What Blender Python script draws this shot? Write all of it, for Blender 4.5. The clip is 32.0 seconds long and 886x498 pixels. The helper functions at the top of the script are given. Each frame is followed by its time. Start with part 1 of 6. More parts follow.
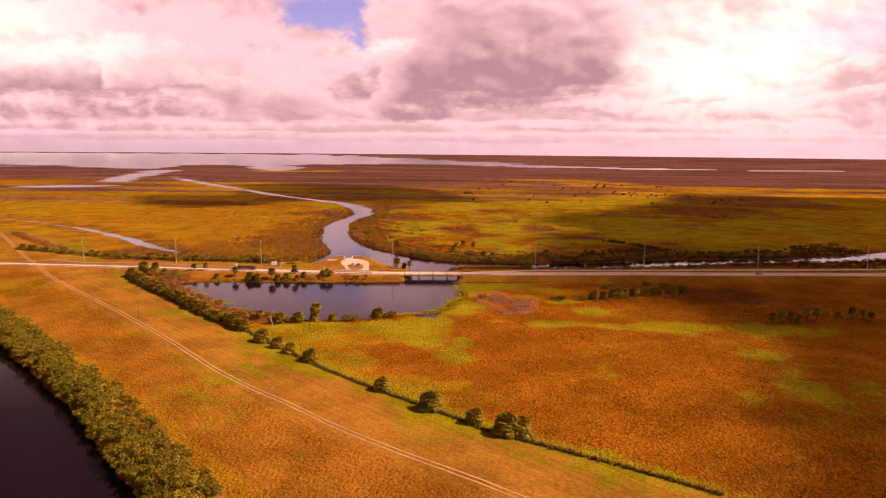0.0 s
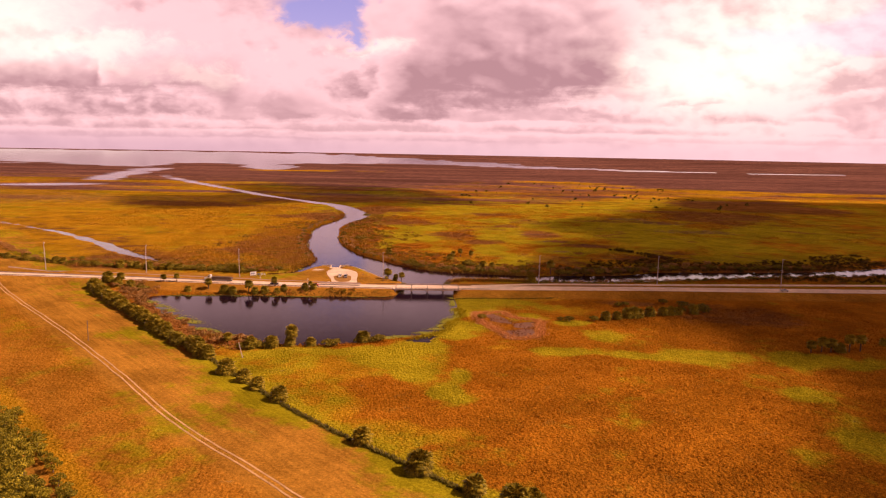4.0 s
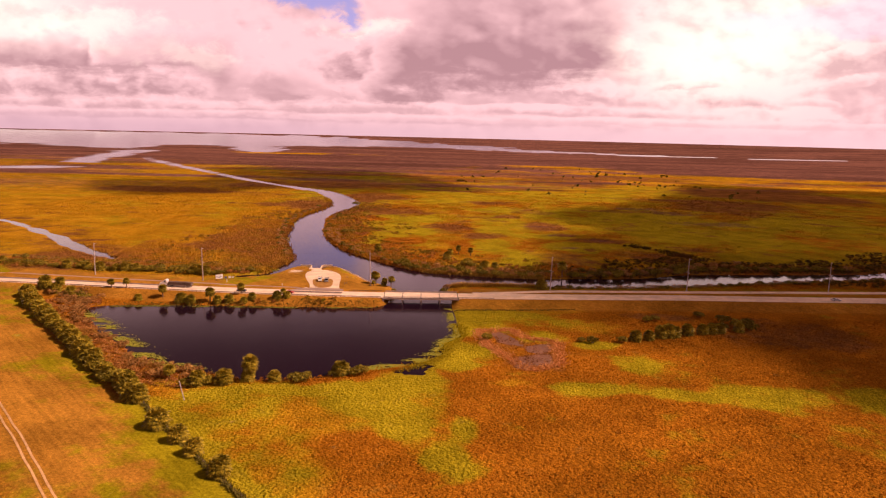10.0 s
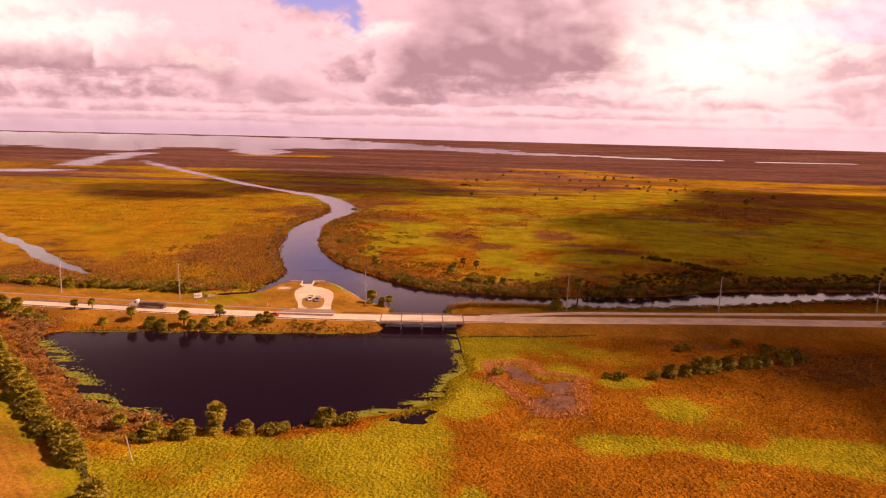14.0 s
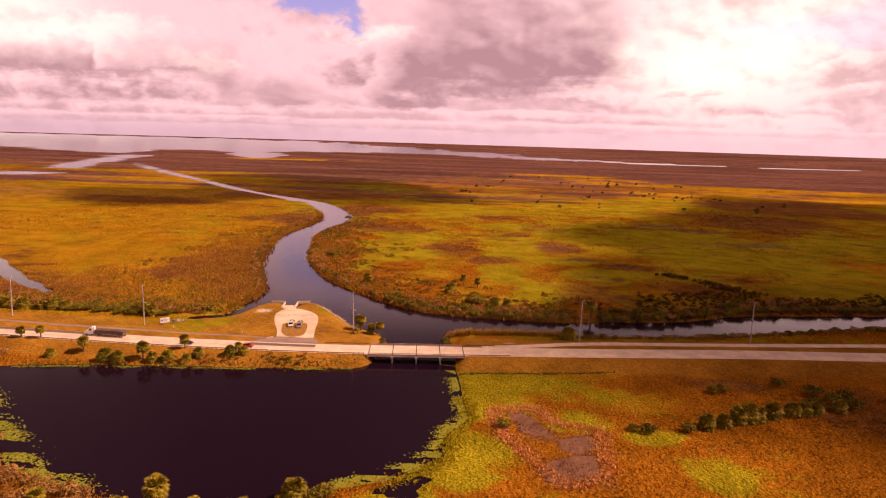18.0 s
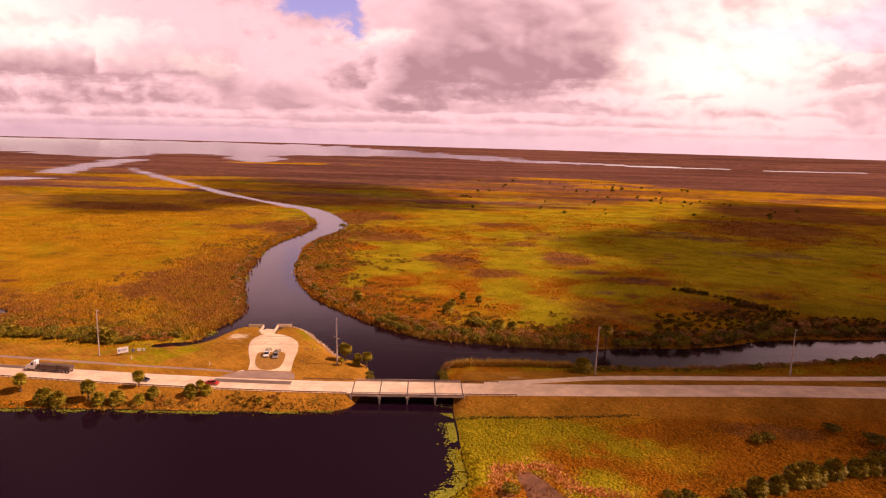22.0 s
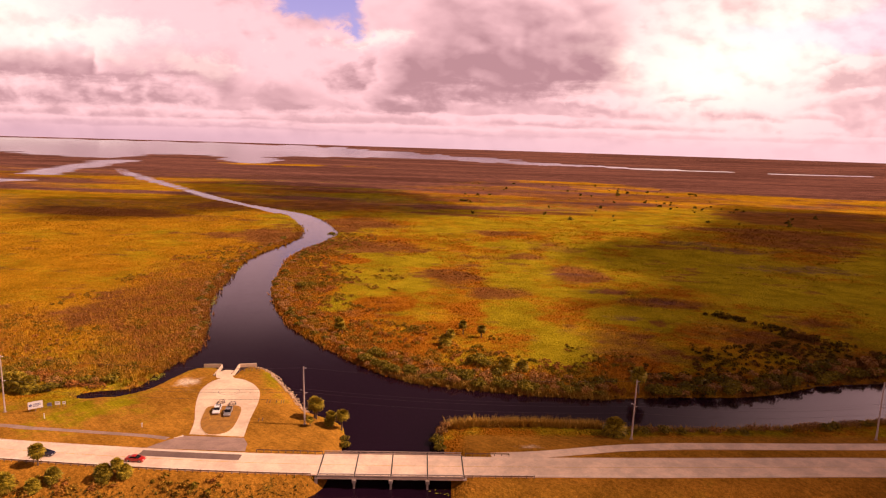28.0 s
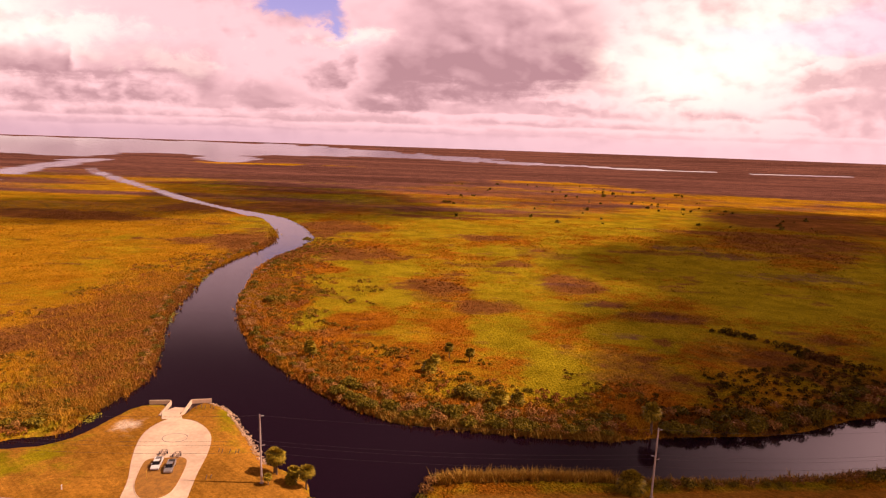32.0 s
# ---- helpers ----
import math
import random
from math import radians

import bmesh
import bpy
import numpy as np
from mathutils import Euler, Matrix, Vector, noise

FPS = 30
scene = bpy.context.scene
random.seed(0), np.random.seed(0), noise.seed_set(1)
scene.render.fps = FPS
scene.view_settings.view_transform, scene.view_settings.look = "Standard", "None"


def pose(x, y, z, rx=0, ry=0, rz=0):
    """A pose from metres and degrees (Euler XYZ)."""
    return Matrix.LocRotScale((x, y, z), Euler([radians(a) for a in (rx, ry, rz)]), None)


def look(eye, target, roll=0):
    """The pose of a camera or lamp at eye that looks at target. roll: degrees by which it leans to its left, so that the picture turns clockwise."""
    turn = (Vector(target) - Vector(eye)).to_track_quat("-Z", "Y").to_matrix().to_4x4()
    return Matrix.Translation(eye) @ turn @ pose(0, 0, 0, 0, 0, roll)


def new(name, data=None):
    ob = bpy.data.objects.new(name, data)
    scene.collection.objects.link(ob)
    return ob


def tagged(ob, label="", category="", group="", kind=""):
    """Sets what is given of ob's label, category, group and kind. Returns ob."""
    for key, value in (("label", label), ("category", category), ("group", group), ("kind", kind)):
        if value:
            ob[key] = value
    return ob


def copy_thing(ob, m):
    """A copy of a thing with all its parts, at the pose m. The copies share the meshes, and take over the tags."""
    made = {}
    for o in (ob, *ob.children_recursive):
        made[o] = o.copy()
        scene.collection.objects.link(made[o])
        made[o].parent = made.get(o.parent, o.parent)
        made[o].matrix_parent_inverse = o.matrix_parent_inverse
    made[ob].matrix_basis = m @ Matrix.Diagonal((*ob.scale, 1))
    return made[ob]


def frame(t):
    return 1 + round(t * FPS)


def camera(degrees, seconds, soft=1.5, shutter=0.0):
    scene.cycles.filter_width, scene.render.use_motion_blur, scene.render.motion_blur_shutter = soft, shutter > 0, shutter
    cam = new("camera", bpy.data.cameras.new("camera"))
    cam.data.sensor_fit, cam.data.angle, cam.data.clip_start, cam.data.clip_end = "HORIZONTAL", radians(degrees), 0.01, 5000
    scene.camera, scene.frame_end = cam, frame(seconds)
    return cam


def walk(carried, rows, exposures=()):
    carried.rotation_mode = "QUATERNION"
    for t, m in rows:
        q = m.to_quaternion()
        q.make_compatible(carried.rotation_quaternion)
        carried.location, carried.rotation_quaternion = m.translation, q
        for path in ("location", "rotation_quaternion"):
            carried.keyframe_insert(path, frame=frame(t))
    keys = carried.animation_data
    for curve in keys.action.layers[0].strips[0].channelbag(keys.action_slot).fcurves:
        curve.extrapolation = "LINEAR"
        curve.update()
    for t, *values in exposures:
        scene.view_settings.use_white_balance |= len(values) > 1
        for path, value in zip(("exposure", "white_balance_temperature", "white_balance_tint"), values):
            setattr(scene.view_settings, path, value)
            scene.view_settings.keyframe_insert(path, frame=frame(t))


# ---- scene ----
cam = camera(68.0, 32.0, soft=1.2)
PATH = [
    (0.0, pose(19.24, -410.23, 79.99, 81.418, -0.509, 3.514)),
    (0.5, pose(19.00, -405.30, 80.17, 81.471, -0.601, 3.465)),
    (1.0, pose(18.73, -400.47, 80.33, 81.465, -0.630, 3.363)),
    (1.5, pose(18.49, -395.73, 80.45, 81.442, -0.678, 3.281)),
    (2.0, pose(18.35, -391.06, 80.56, 81.423, -0.767, 3.273)),
    (2.5, pose(18.09, -386.39, 80.63, 81.436, -0.844, 3.266)),
    (3.0, pose(17.82, -381.64, 80.69, 81.417, -0.938, 3.316)),
    (3.5, pose(17.58, -376.79, 80.75, 81.411, -0.988, 3.287)),
    (5.5, pose(16.25, -357.53, 81.05, 81.497, -1.211, 3.168)),
    (6.0, pose(15.86, -352.83, 81.08, 81.530, -1.282, 3.129)),
    (6.5, pose(15.34, -348.06, 81.13, 81.565, -1.334, 3.060)),
    (7.0, pose(14.73, -343.21, 81.17, 81.582, -1.384, 2.971)),
    (7.5, pose(14.17, -338.30, 81.19, 81.625, -1.421, 2.908)),
    (8.0, pose(13.82, -333.53, 81.22, 81.647, -1.439, 2.895)),
    (8.5, pose(13.50, -328.97, 81.26, 81.699, -1.391, 2.832)),
    (9.0, pose(13.22, -324.53, 81.31, 80.811, -1.380, 2.798)),
    (9.5, pose(12.98, -320.07, 81.38, 80.836, -1.353, 2.796)),
    (10.0, pose(12.81, -315.60, 81.42, 79.961, -1.355, 2.789)),
    (10.5, pose(12.50, -311.14, 81.45, 79.943, -1.310, 2.819)),
    (11.0, pose(12.20, -306.68, 81.48, 79.953, -1.263, 2.856)),
    (11.5, pose(11.96, -302.20, 81.51, 80.016, -1.322, 2.955)),
    (12.0, pose(11.74, -297.80, 81.52, 80.035, -1.311, 2.982)),
    (12.5, pose(11.37, -293.31, 81.55, 80.045, -1.301, 3.018)),
    (13.0, pose(11.06, -288.67, 81.58, 80.057, -1.361, 3.011)),
    (13.5, pose(10.84, -284.13, 81.63, 80.139, -1.386, 3.030)),
    (14.0, pose(10.59, -279.67, 81.69, 80.158, -1.394, 3.043)),
    (14.5, pose(10.32, -275.23, 81.81, 80.184, -1.423, 3.066)),
    (16.5, pose(9.49, -257.72, 82.52, 80.350, -1.577, 3.041)),
    (17.0, pose(9.27, -253.33, 82.63, 80.339, -1.622, 3.008)),
    (17.5, pose(9.15, -248.95, 82.79, 80.402, -1.706, 3.046)),
    (18.0, pose(9.16, -244.46, 82.97, 80.459, -1.718, 3.005)),
    (18.5, pose(9.24, -240.00, 83.13, 80.519, -1.664, 3.013)),
    (19.0, pose(9.42, -235.60, 83.25, 80.507, -1.596, 3.017)),
    (19.5, pose(9.69, -231.28, 83.35, 80.570, -1.635, 3.077)),
    (20.0, pose(9.89, -227.02, 83.41, 80.596, -1.621, 3.092)),
    (20.5, pose(10.00, -222.82, 83.43, 80.647, -1.592, 3.122)),
    (21.0, pose(9.95, -218.58, 83.41, 80.686, -1.585, 3.131)),
    (21.5, pose(9.68, -214.20, 83.39, 80.724, -1.559, 3.120)),
    (22.0, pose(9.33, -209.84, 83.37, 80.723, -1.565, 3.103)),
    (22.5, pose(9.00, -205.58, 83.33, 80.736, -1.582, 3.075)),
    (23.0, pose(8.81, -201.43, 83.28, 80.745, -1.601, 2.998)),
    (23.5, pose(8.82, -197.24, 83.21, 80.805, -1.613, 3.020)),
    (24.0, pose(8.87, -193.10, 83.14, 80.822, -1.594, 3.010)),
    (24.5, pose(8.92, -188.98, 83.08, 80.877, -1.588, 3.033)),
    (25.0, pose(8.88, -184.82, 83.05, 80.913, -1.579, 3.070)),
    (25.5, pose(8.76, -180.55, 83.09, 80.892, -1.639, 3.098)),
    (27.5, pose(7.60, -163.26, 83.53, 80.833, -1.775, 3.078)),
    (28.0, pose(7.33, -158.82, 83.65, 80.842, -1.758, 3.013)),
    (28.5, pose(7.09, -154.64, 83.74, 80.769, -1.852, 3.038)),
    (29.0, pose(6.85, -150.31, 83.85, 80.769, -1.856, 3.010)),
    (29.5, pose(6.59, -145.87, 83.97, 80.741, -1.824, 3.001)),
    (30.0, pose(6.41, -141.36, 84.09, 80.721, -1.822, 2.946)),
    (30.5, pose(6.26, -137.05, 84.22, 80.698, -1.783, 2.918)),
    (31.0, pose(6.00, -133.24, 84.33, 80.801, -1.741, 2.440)),
    (31.5, pose(5.56, -130.09, 84.41, 80.870, -1.741, 1.768)),
    (32.0, pose(5.02, -127.44, 84.45, 80.800, -1.940, 1.443)),
]
walk(cam, PATH, [(0.0, 0.0, 7100, 41), (32.0, 0.0, 7100, 41)])

# ---- light ----
SUN_ELEVATION, SUN_AZIMUTH = radians(46), radians(88)     # azimuth clockwise from +y


def link(tree, a, b):
    tree.links.new(a, b)


def node(tree, kind, **settings):
    n = tree.nodes.new(kind)
    for key, value in settings.items():
        if key in n.inputs:
            n.inputs[key].default_value = value
    return n


def math_node(tree, op, a, b=None, c=None):
    n = tree.nodes.new("ShaderNodeMath")
    n.operation = op
    for k, v in enumerate((a, b, c)):
        if v is None:
            continue
        if isinstance(v, (int, float)):
            n.inputs[k].default_value = v
        else:
            link(tree, v, n.inputs[k])
    return n.outputs[0]


def mix_node(tree, fac, a, b, blend="MIX"):
    n = tree.nodes.new("ShaderNodeMix")
    n.data_type, n.blend_type = "RGBA", blend
    for socket, v in ((n.inputs[0], fac), (n.inputs[6], a), (n.inputs[7], b)):
        if isinstance(v, (int, float)):
            socket.default_value = v
        elif isinstance(v, tuple):
            socket.default_value = (*v[:3], 1)
        else:
            link(tree, v, socket)
    return n.outputs[2]


def range_node(tree, v, a, b, lo=0.0, hi=1.0, smooth=True):
    n = tree.nodes.new("ShaderNodeMapRange")
    n.interpolation_type = "SMOOTHSTEP" if smooth else "LINEAR"
    link(tree, v, n.inputs[0])
    n.inputs[1].default_value, n.inputs[2].default_value = a, b
    n.inputs[3].default_value, n.inputs[4].default_value = lo, hi
    return n.outputs[0]


def noise_node(tree, vector, scale, detail=4.0, rough=0.55, distortion=0.0):
    n = tree.nodes.new("ShaderNodeTexNoise")
    n.inputs["Scale"].default_value, n.inputs["Detail"].default_value = scale, detail
    n.inputs["Roughness"].default_value, n.inputs["Distortion"].default_value = rough, distortion
    if vector is not None:
        link(tree, vector, n.inputs["Vector"])
    return n.outputs[0]


def make_sky():
    world = bpy.data.worlds.new("cloudy_sky")
    scene.world = world
    world.use_nodes = True
    t = world.node_tree
    t.nodes.clear()
    out, bg = t.nodes.new("ShaderNodeOutputWorld"), t.nodes.new("ShaderNodeBackground")
    link(t, bg.outputs[0], out.inputs[0])
    sky = t.nodes.new("ShaderNodeTexSky")
    sky.sky_type, sky.sun_disc = "NISHITA", False
    sky.sun_elevation, sky.sun_rotation = SUN_ELEVATION, SUN_AZIMUTH
    blue = mix_node(t, 1.0, sky.outputs[0], (0.150, 0.112, 0.150), "MULTIPLY")
    co = t.nodes.new("ShaderNodeTexCoord").outputs["Generated"]
    xyz = t.nodes.new("ShaderNodeSeparateXYZ")
    link(t, co, xyz.inputs[0])
    x, y, z = xyz.outputs
    ahead = math_node(t, "MAXIMUM", y, 0.2)
    u, v = math_node(t, "DIVIDE", x, ahead), math_node(t, "DIVIDE", z, ahead)

    def total(first, *rest):
        for value, weight in rest:
            first = math_node(t, "MULTIPLY_ADD", value, weight, first)
        return first

    def spot(cu, cv, ru, rv, pu=u, pv=v):
        """A soft region of the sky about a direction ahead."""
        du = math_node(t, "MULTIPLY", math_node(t, "SUBTRACT", pu, cu), 1.0 / ru)
        dv = math_node(t, "MULTIPLY", math_node(t, "SUBTRACT", pv, cv), 1.0 / rv)
        q = math_node(t, "ADD", math_node(t, "MULTIPLY", du, du), math_node(t, "MULTIPLY", dv, dv))
        return math_node(t, "EXPONENT", math_node(t, "MULTIPLY", q, -1.0))

    def place(ou=0.0, ov=0.0, stretch=1.7):
        c = t.nodes.new("ShaderNodeCombineXYZ")
        link(t, math_node(t, "ADD", u, ou), c.inputs[0])
        link(t, math_node(t, "MULTIPLY_ADD", v, stretch, ov), c.inputs[1])
        link(t, math_node(t, "MULTIPLY", y, 0.3), c.inputs[2])
        return c.outputs[0]

    def lumps(p, scale):
        """Heaped billows, sharp between their heads."""
        w = t.nodes.new("ShaderNodeTexNoise")
        w.inputs["Scale"].default_value, w.inputs["Detail"].default_value = scale * 0.8, 5.0
        link(t, p, w.inputs["Vector"])
        push = t.nodes.new("ShaderNodeVectorMath")
        push.operation = "MULTIPLY_ADD"
        link(t, w.outputs["Color"], push.inputs[0])
        push.inputs[1].default_value = (0.9 / scale,) * 3
        link(t, p, push.inputs[2])
        q = t.nodes.new("ShaderNodeTexVoronoi")
        q.feature, q.normalize = "SMOOTH_F1", True
        q.inputs["Scale"].default_value, q.inputs["Detail"].default_value = scale, 2.0
        q.inputs["Roughness"].default_value, q.inputs["Lacunarity"].default_value = 0.45, 2.4
        q.inputs["Smoothness"].default_value = 0.55
        link(t, push.outputs[0], q.inputs["Vector"])
        return math_node(t, "SUBTRACT", 0.40, q.outputs["Distance"])

    p0, p1 = place(), place(0.012, 0.022)
    big, big_up = lumps(p0, 6.0), lumps(p1, 6.0)
    mid, mid_up = lumps(p0, 17.0), lumps(p1, 17.0)
    drift = math_node(t, "SUBTRACT", noise_node(t, p0, 3.2, 5.0, 0.6, 0.3), 0.5)
    rag = math_node(t, "SUBTRACT", noise_node(t, p0, 26.0, 6.0, 0.62, 0.3), 0.5)
    long = math_node(t, "SUBTRACT", noise_node(t, place(3.1, 1.7, 7.0), 5.0, 5.0, 0.58, 0.2), 0.5)
    relief_big, relief_mid = math_node(t, "SUBTRACT", big_up, big), math_node(t, "SUBTRACT", mid_up, mid)

    wu, wv = total(u, (rag, 0.09), (drift, 0.12)), total(v, (rag, 0.04), (big, 0.05))
    su, sv = total(u, (rag, 0.16), (mid, 0.22), (drift, 0.20)), total(v, (rag, 0.05), (big, 0.14), (drift, 0.06))
    shine = total(spot(-0.40, 0.125, 0.055, 0.026, su, sv), (spot(-0.165, 0.150, 0.055, 0.022, su, sv), 1.0), (spot(-0.56, 0.160, 0.11, 0.024, su, sv), 0.8), (spot(0.20, 0.14, 0.06, 0.05, su, sv), 0.7))
    glow = total(spot(0.40, 0.17, 0.19, 0.11, wu, wv), (spot(0.30, 0.10, 0.10, 0.05), 0.5), (spot(-0.74, 0.18, 0.13, 0.07, wu, wv), 0.9), (range_node(t, shine, 0.10, 0.95), 0.60))
    glow = math_node(t, "MINIMUM", glow, 1.0)
    bright = mix_node(t, glow, (1.0, 0.71, 0.69), (1.36, 1.19, 0.98))
    dark = (0.48, 0.300, 0.310)

    # high thin cover, with gaps of blue
    gap = total(spot(-0.235, 0.205, 0.085, 0.035, wu, wv), (spot(-0.395, 0.150, 0.022, 0.014, wu, wv), 0.7), (spot(-0.19, 0.160, 0.02, 0.02, wu, wv), 0.6))
    gap = range_node(t, gap, 0.30, 0.75)
    veil = range_node(t, total(drift, (rag, 0.35), (relief_big, 2.6), (relief_mid, 0.8)), -0.2, 0.35, 0.0, 0.55)
    colour = mix_node(t, veil, bright, dark)
    pale = math_node(t, "MULTIPLY", range_node(t, total(spot(0.47, 0.175, 0.18, 0.022, wu, wv), (spot(0.58, 0.19, 0.07, 0.05, wu, wv), 0.8)), 0.3, 0.9), 0.28)
    colour = mix_node(t, pale, colour, (0.80, 0.66, 0.95))
    colour = mix_node(t, gap, colour, blue)

    def cloud(below, cu, base, w, h, shadow, lump, depth=0.85, soft=0.16, lean=0.0):
        """One heaped cloud on a flat grey base, laid over what lies behind it."""
        fine, shape = (mid, big) if lump == "big" else (rag, mid)
        rise = math_node(t, "SUBTRACT", v, base)
        if lean:
            rise = total(rise, (math_node(t, "SUBTRACT", u, cu), -lean))
        q = math_node(t, "MULTIPLY", rise, 1.0 / h)
        du = math_node(t, "MULTIPLY", math_node(t, "SUBTRACT", u, cu), 1.0 / w)
        e = total(math_node(t, "SUBTRACT", 1.0, math_node(t, "MULTIPLY", du, du)), (math_node(t, "MULTIPLY", q, math_node(t, "ABSOLUTE", q)), -1.0), (shape, 3.4), (fine, 1.2), (drift, 2.4))
        floor = total(q, (long, 0.9), (rag, 0.5), (shape, 0.5))
        cover = math_node(t, "MULTIPLY", range_node(t, e, 0.0, soft * 2), range_node(t, floor, -0.22, 0.12))
        grey = total(range_node(t, total(q, (drift, 0.8)), -0.1, depth, 1.0, 0.0), (relief_big if lump == "big" else relief_mid, 3.4), (relief_mid, 0.6), (rag, 0.28), (drift, 1.0))
        rim = range_node(t, e, 0.0, 1.1)
        grey = math_node(t, "MULTIPLY", math_node(t, "MULTIPLY", range_node(t, grey, 0.0, 1.0, 0.0, 1.0, False), rim), shadow)
        return mix_node(t, cover, below, mix_node(t, grey, bright, dark))

    # low banks towards the horizon, then the nearer clouds above them
    for cu, base, w, h, shadow, lump, depth, soft, lean in (
            (-0.30, 0.014, 0.60, 0.014, 0.55, "mid", 0.9, 0.2, 0), (0.30, 0.017, 0.60, 0.010, 0.35, "mid", 0.9, 0.3, 0),
            (-0.50, 0.028, 0.50, 0.016, 0.70, "mid", 0.9, 0.2, 0), (0.02, 0.030, 0.42, 0.014, 0.55, "mid", 0.9, 0.25, 0),
            (0.235, 0.046, 0.05, 0.018, 0.50, "mid", 0.7, 0.2, 0), (0.375, 0.048, 0.075, 0.026, 0.72, "mid", 0.6, 0.2, 0), (0.30, 0.070, 0.06, 0.014, 0.45, "mid", 0.9, 0.3, 0.1),
            (0.47, 0.052, 0.05, 0.012, 0.40, "mid", 0.9, 0.3, 0), (-0.02, 0.055, 0.30, 0.040, 0.62, "mid", 0.7, 0.2, 0),
            (-0.55, 0.047, 0.36, 0.044, 0.85, "mid", 0.9, 0.2, 0), (-0.21, 0.056, 0.19, 0.050, 0.92, "mid", 0.8, 0.15, 0), (-0.30, 0.060, 0.11, 0.075, 0.72, "big", 0.6, 0.15, 0),
            (0.54, 0.105, 0.12, 0.030, 0.62, "mid", 1.2, 0.25, 0.22), (0.50, 0.070, 0.06, 0.018, 0.40, "mid", 0.9, 0.3, 0.2),
            (-0.68, 0.090, 0.34, 0.110, 0.95, "big", 0.42, 0.12, -0.02), (-0.46, 0.105, 0.10, 0.10, 0.42, "big", 0.6, 0.15, 0),
            (-0.105, 0.078, 0.19, 0.062, 0.95, "mid", 0.95, 0.12, -0.08), (0.02, 0.098, 0.185, 0.190, 1.10, "big", 0.95, 0.12, 0)):
        colour = cloud(colour, cu, base, w, h, shadow, lump, depth, soft, lean)
    # the broad overcast above and behind
    high = range_node(t, noise_node(t, co, 2.2, 5.0, 0.6, 0.3), 0.3, 0.7)
    over = mix_node(t, high, (1.06, 0.76, 0.68), (0.50, 0.32, 0.30))
    aside = math_node(t, "MAXIMUM", range_node(t, v, 0.23, 0.32), range_node(t, y, 0.55, 0.35))
    colour = mix_node(t, aside, colour, over)
    dim = range_node(t, z, 0.22, 0.31, 1.0, 0.115)
    dim = math_node(t, "MAXIMUM", dim, math_node(t, "MULTIPLY", spot(0.60, 0.42, 0.22, 0.20, x, z), 2.7))
    colour = mix_node(t, 1.0, colour, dim, "MULTIPLY")
    haze = range_node(t, z, -0.002, 0.030, 0.80, 0.0)
    colour = mix_node(t, haze, colour, mix_node(t, range_node(t, u, -0.5, 0.5), (0.66, 0.47, 0.52), (0.90, 0.68, 0.68)))
    link(t, colour, bg.inputs[0])
    bg.inputs[1].default_value = 1.0
    lamp = bpy.data.lights.new("sun", "SUN")
    lamp.energy, lamp.angle, lamp.color = 5.0, radians(0.6), (1.0, 0.80, 0.58)
    sun = new("sun", lamp)
    far = Vector((math.sin(SUN_AZIMUTH) * math.cos(SUN_ELEVATION), math.cos(SUN_AZIMUTH) * math.cos(SUN_ELEVATION), math.sin(SUN_ELEVATION)))
    sun.matrix_world = look(far * 1000, (0, 0, 0))


make_sky()

# ---- materials ----


def material(name, build):
    m = bpy.data.materials.new(name)
    m.use_nodes = True
    t = m.node_tree
    build(t, t.nodes["Principled BSDF"])
    return m


def place_of(t):
    return t.nodes.new("ShaderNodeNewGeometry").outputs["Position"]


def bump(t, p, height, strength=0.4, distance=0.1):
    b = t.nodes.new("ShaderNodeBump")
    b.inputs["Strength"].default_value, b.inputs["Distance"].default_value = strength, distance
    link(t, height, b.inputs["Height"])
    link(t, b.outputs[0], p.inputs["Normal"])


RUST, GREEN, GOLD, BROWN = (0.37, 0.132, 0.009), (0.345, 0.262, 0.010), (0.425, 0.208, 0.010), (0.235, 0.095, 0.024)
# Dark plants and mud; over the far marsh, cloud shade and haze as colour.
SEDGE_SHADED = (0.170, 0.074, 0.054)
LAWN, LAWN_GREEN, BARE = (0.355, 0.160, 0.021), (0.26, 0.205, 0.007), (0.62, 0.47, 0.33)


def cover_colour(t, grain):
    """The colour of the plant cover and of far cloud shade, from its kinds stored on the mesh; grain breaks the borders
    up.
    """
    a = t.nodes.new("ShaderNodeAttribute")
    a.attribute_name = "cover_a"
    b = t.nodes.new("ShaderNodeAttribute")
    b.attribute_name = "cover_b"
    sa, sb = t.nodes.new("ShaderNodeSeparateColor"), t.nodes.new("ShaderNodeSeparateColor")
    link(t, a.outputs["Color"], sa.inputs[0])
    link(t, b.outputs["Color"], sb.inputs[0])
    off = math_node(t, "SUBTRACT", grain, 0.5)

    def weight(s, lo=0.25, hi=0.75):
        v = math_node(t, "ADD", s, math_node(t, "MULTIPLY", off, 1.5))
        return range_node(t, v, lo, hi)

    c = mix_node(t, weight(sa.outputs[2], 0.2, 0.85), RUST, GOLD)
    c = mix_node(t, weight(sa.outputs[0], 0.12, 0.80), c, GREEN)
    c = mix_node(t, weight(sb.outputs[0], 0.1, 0.95), c, BROWN)
    c = mix_node(t, weight(a.outputs["Alpha"], 0.1, 0.9), c, SEDGE_SHADED)
    lawn = mix_node(t, weight(sa.outputs[1]), LAWN, LAWN_GREEN)
    c = mix_node(t, sb.outputs[1], c, lawn)
    return mix_node(t, weight(sb.outputs[2]), c, BARE), sb.outputs[1]


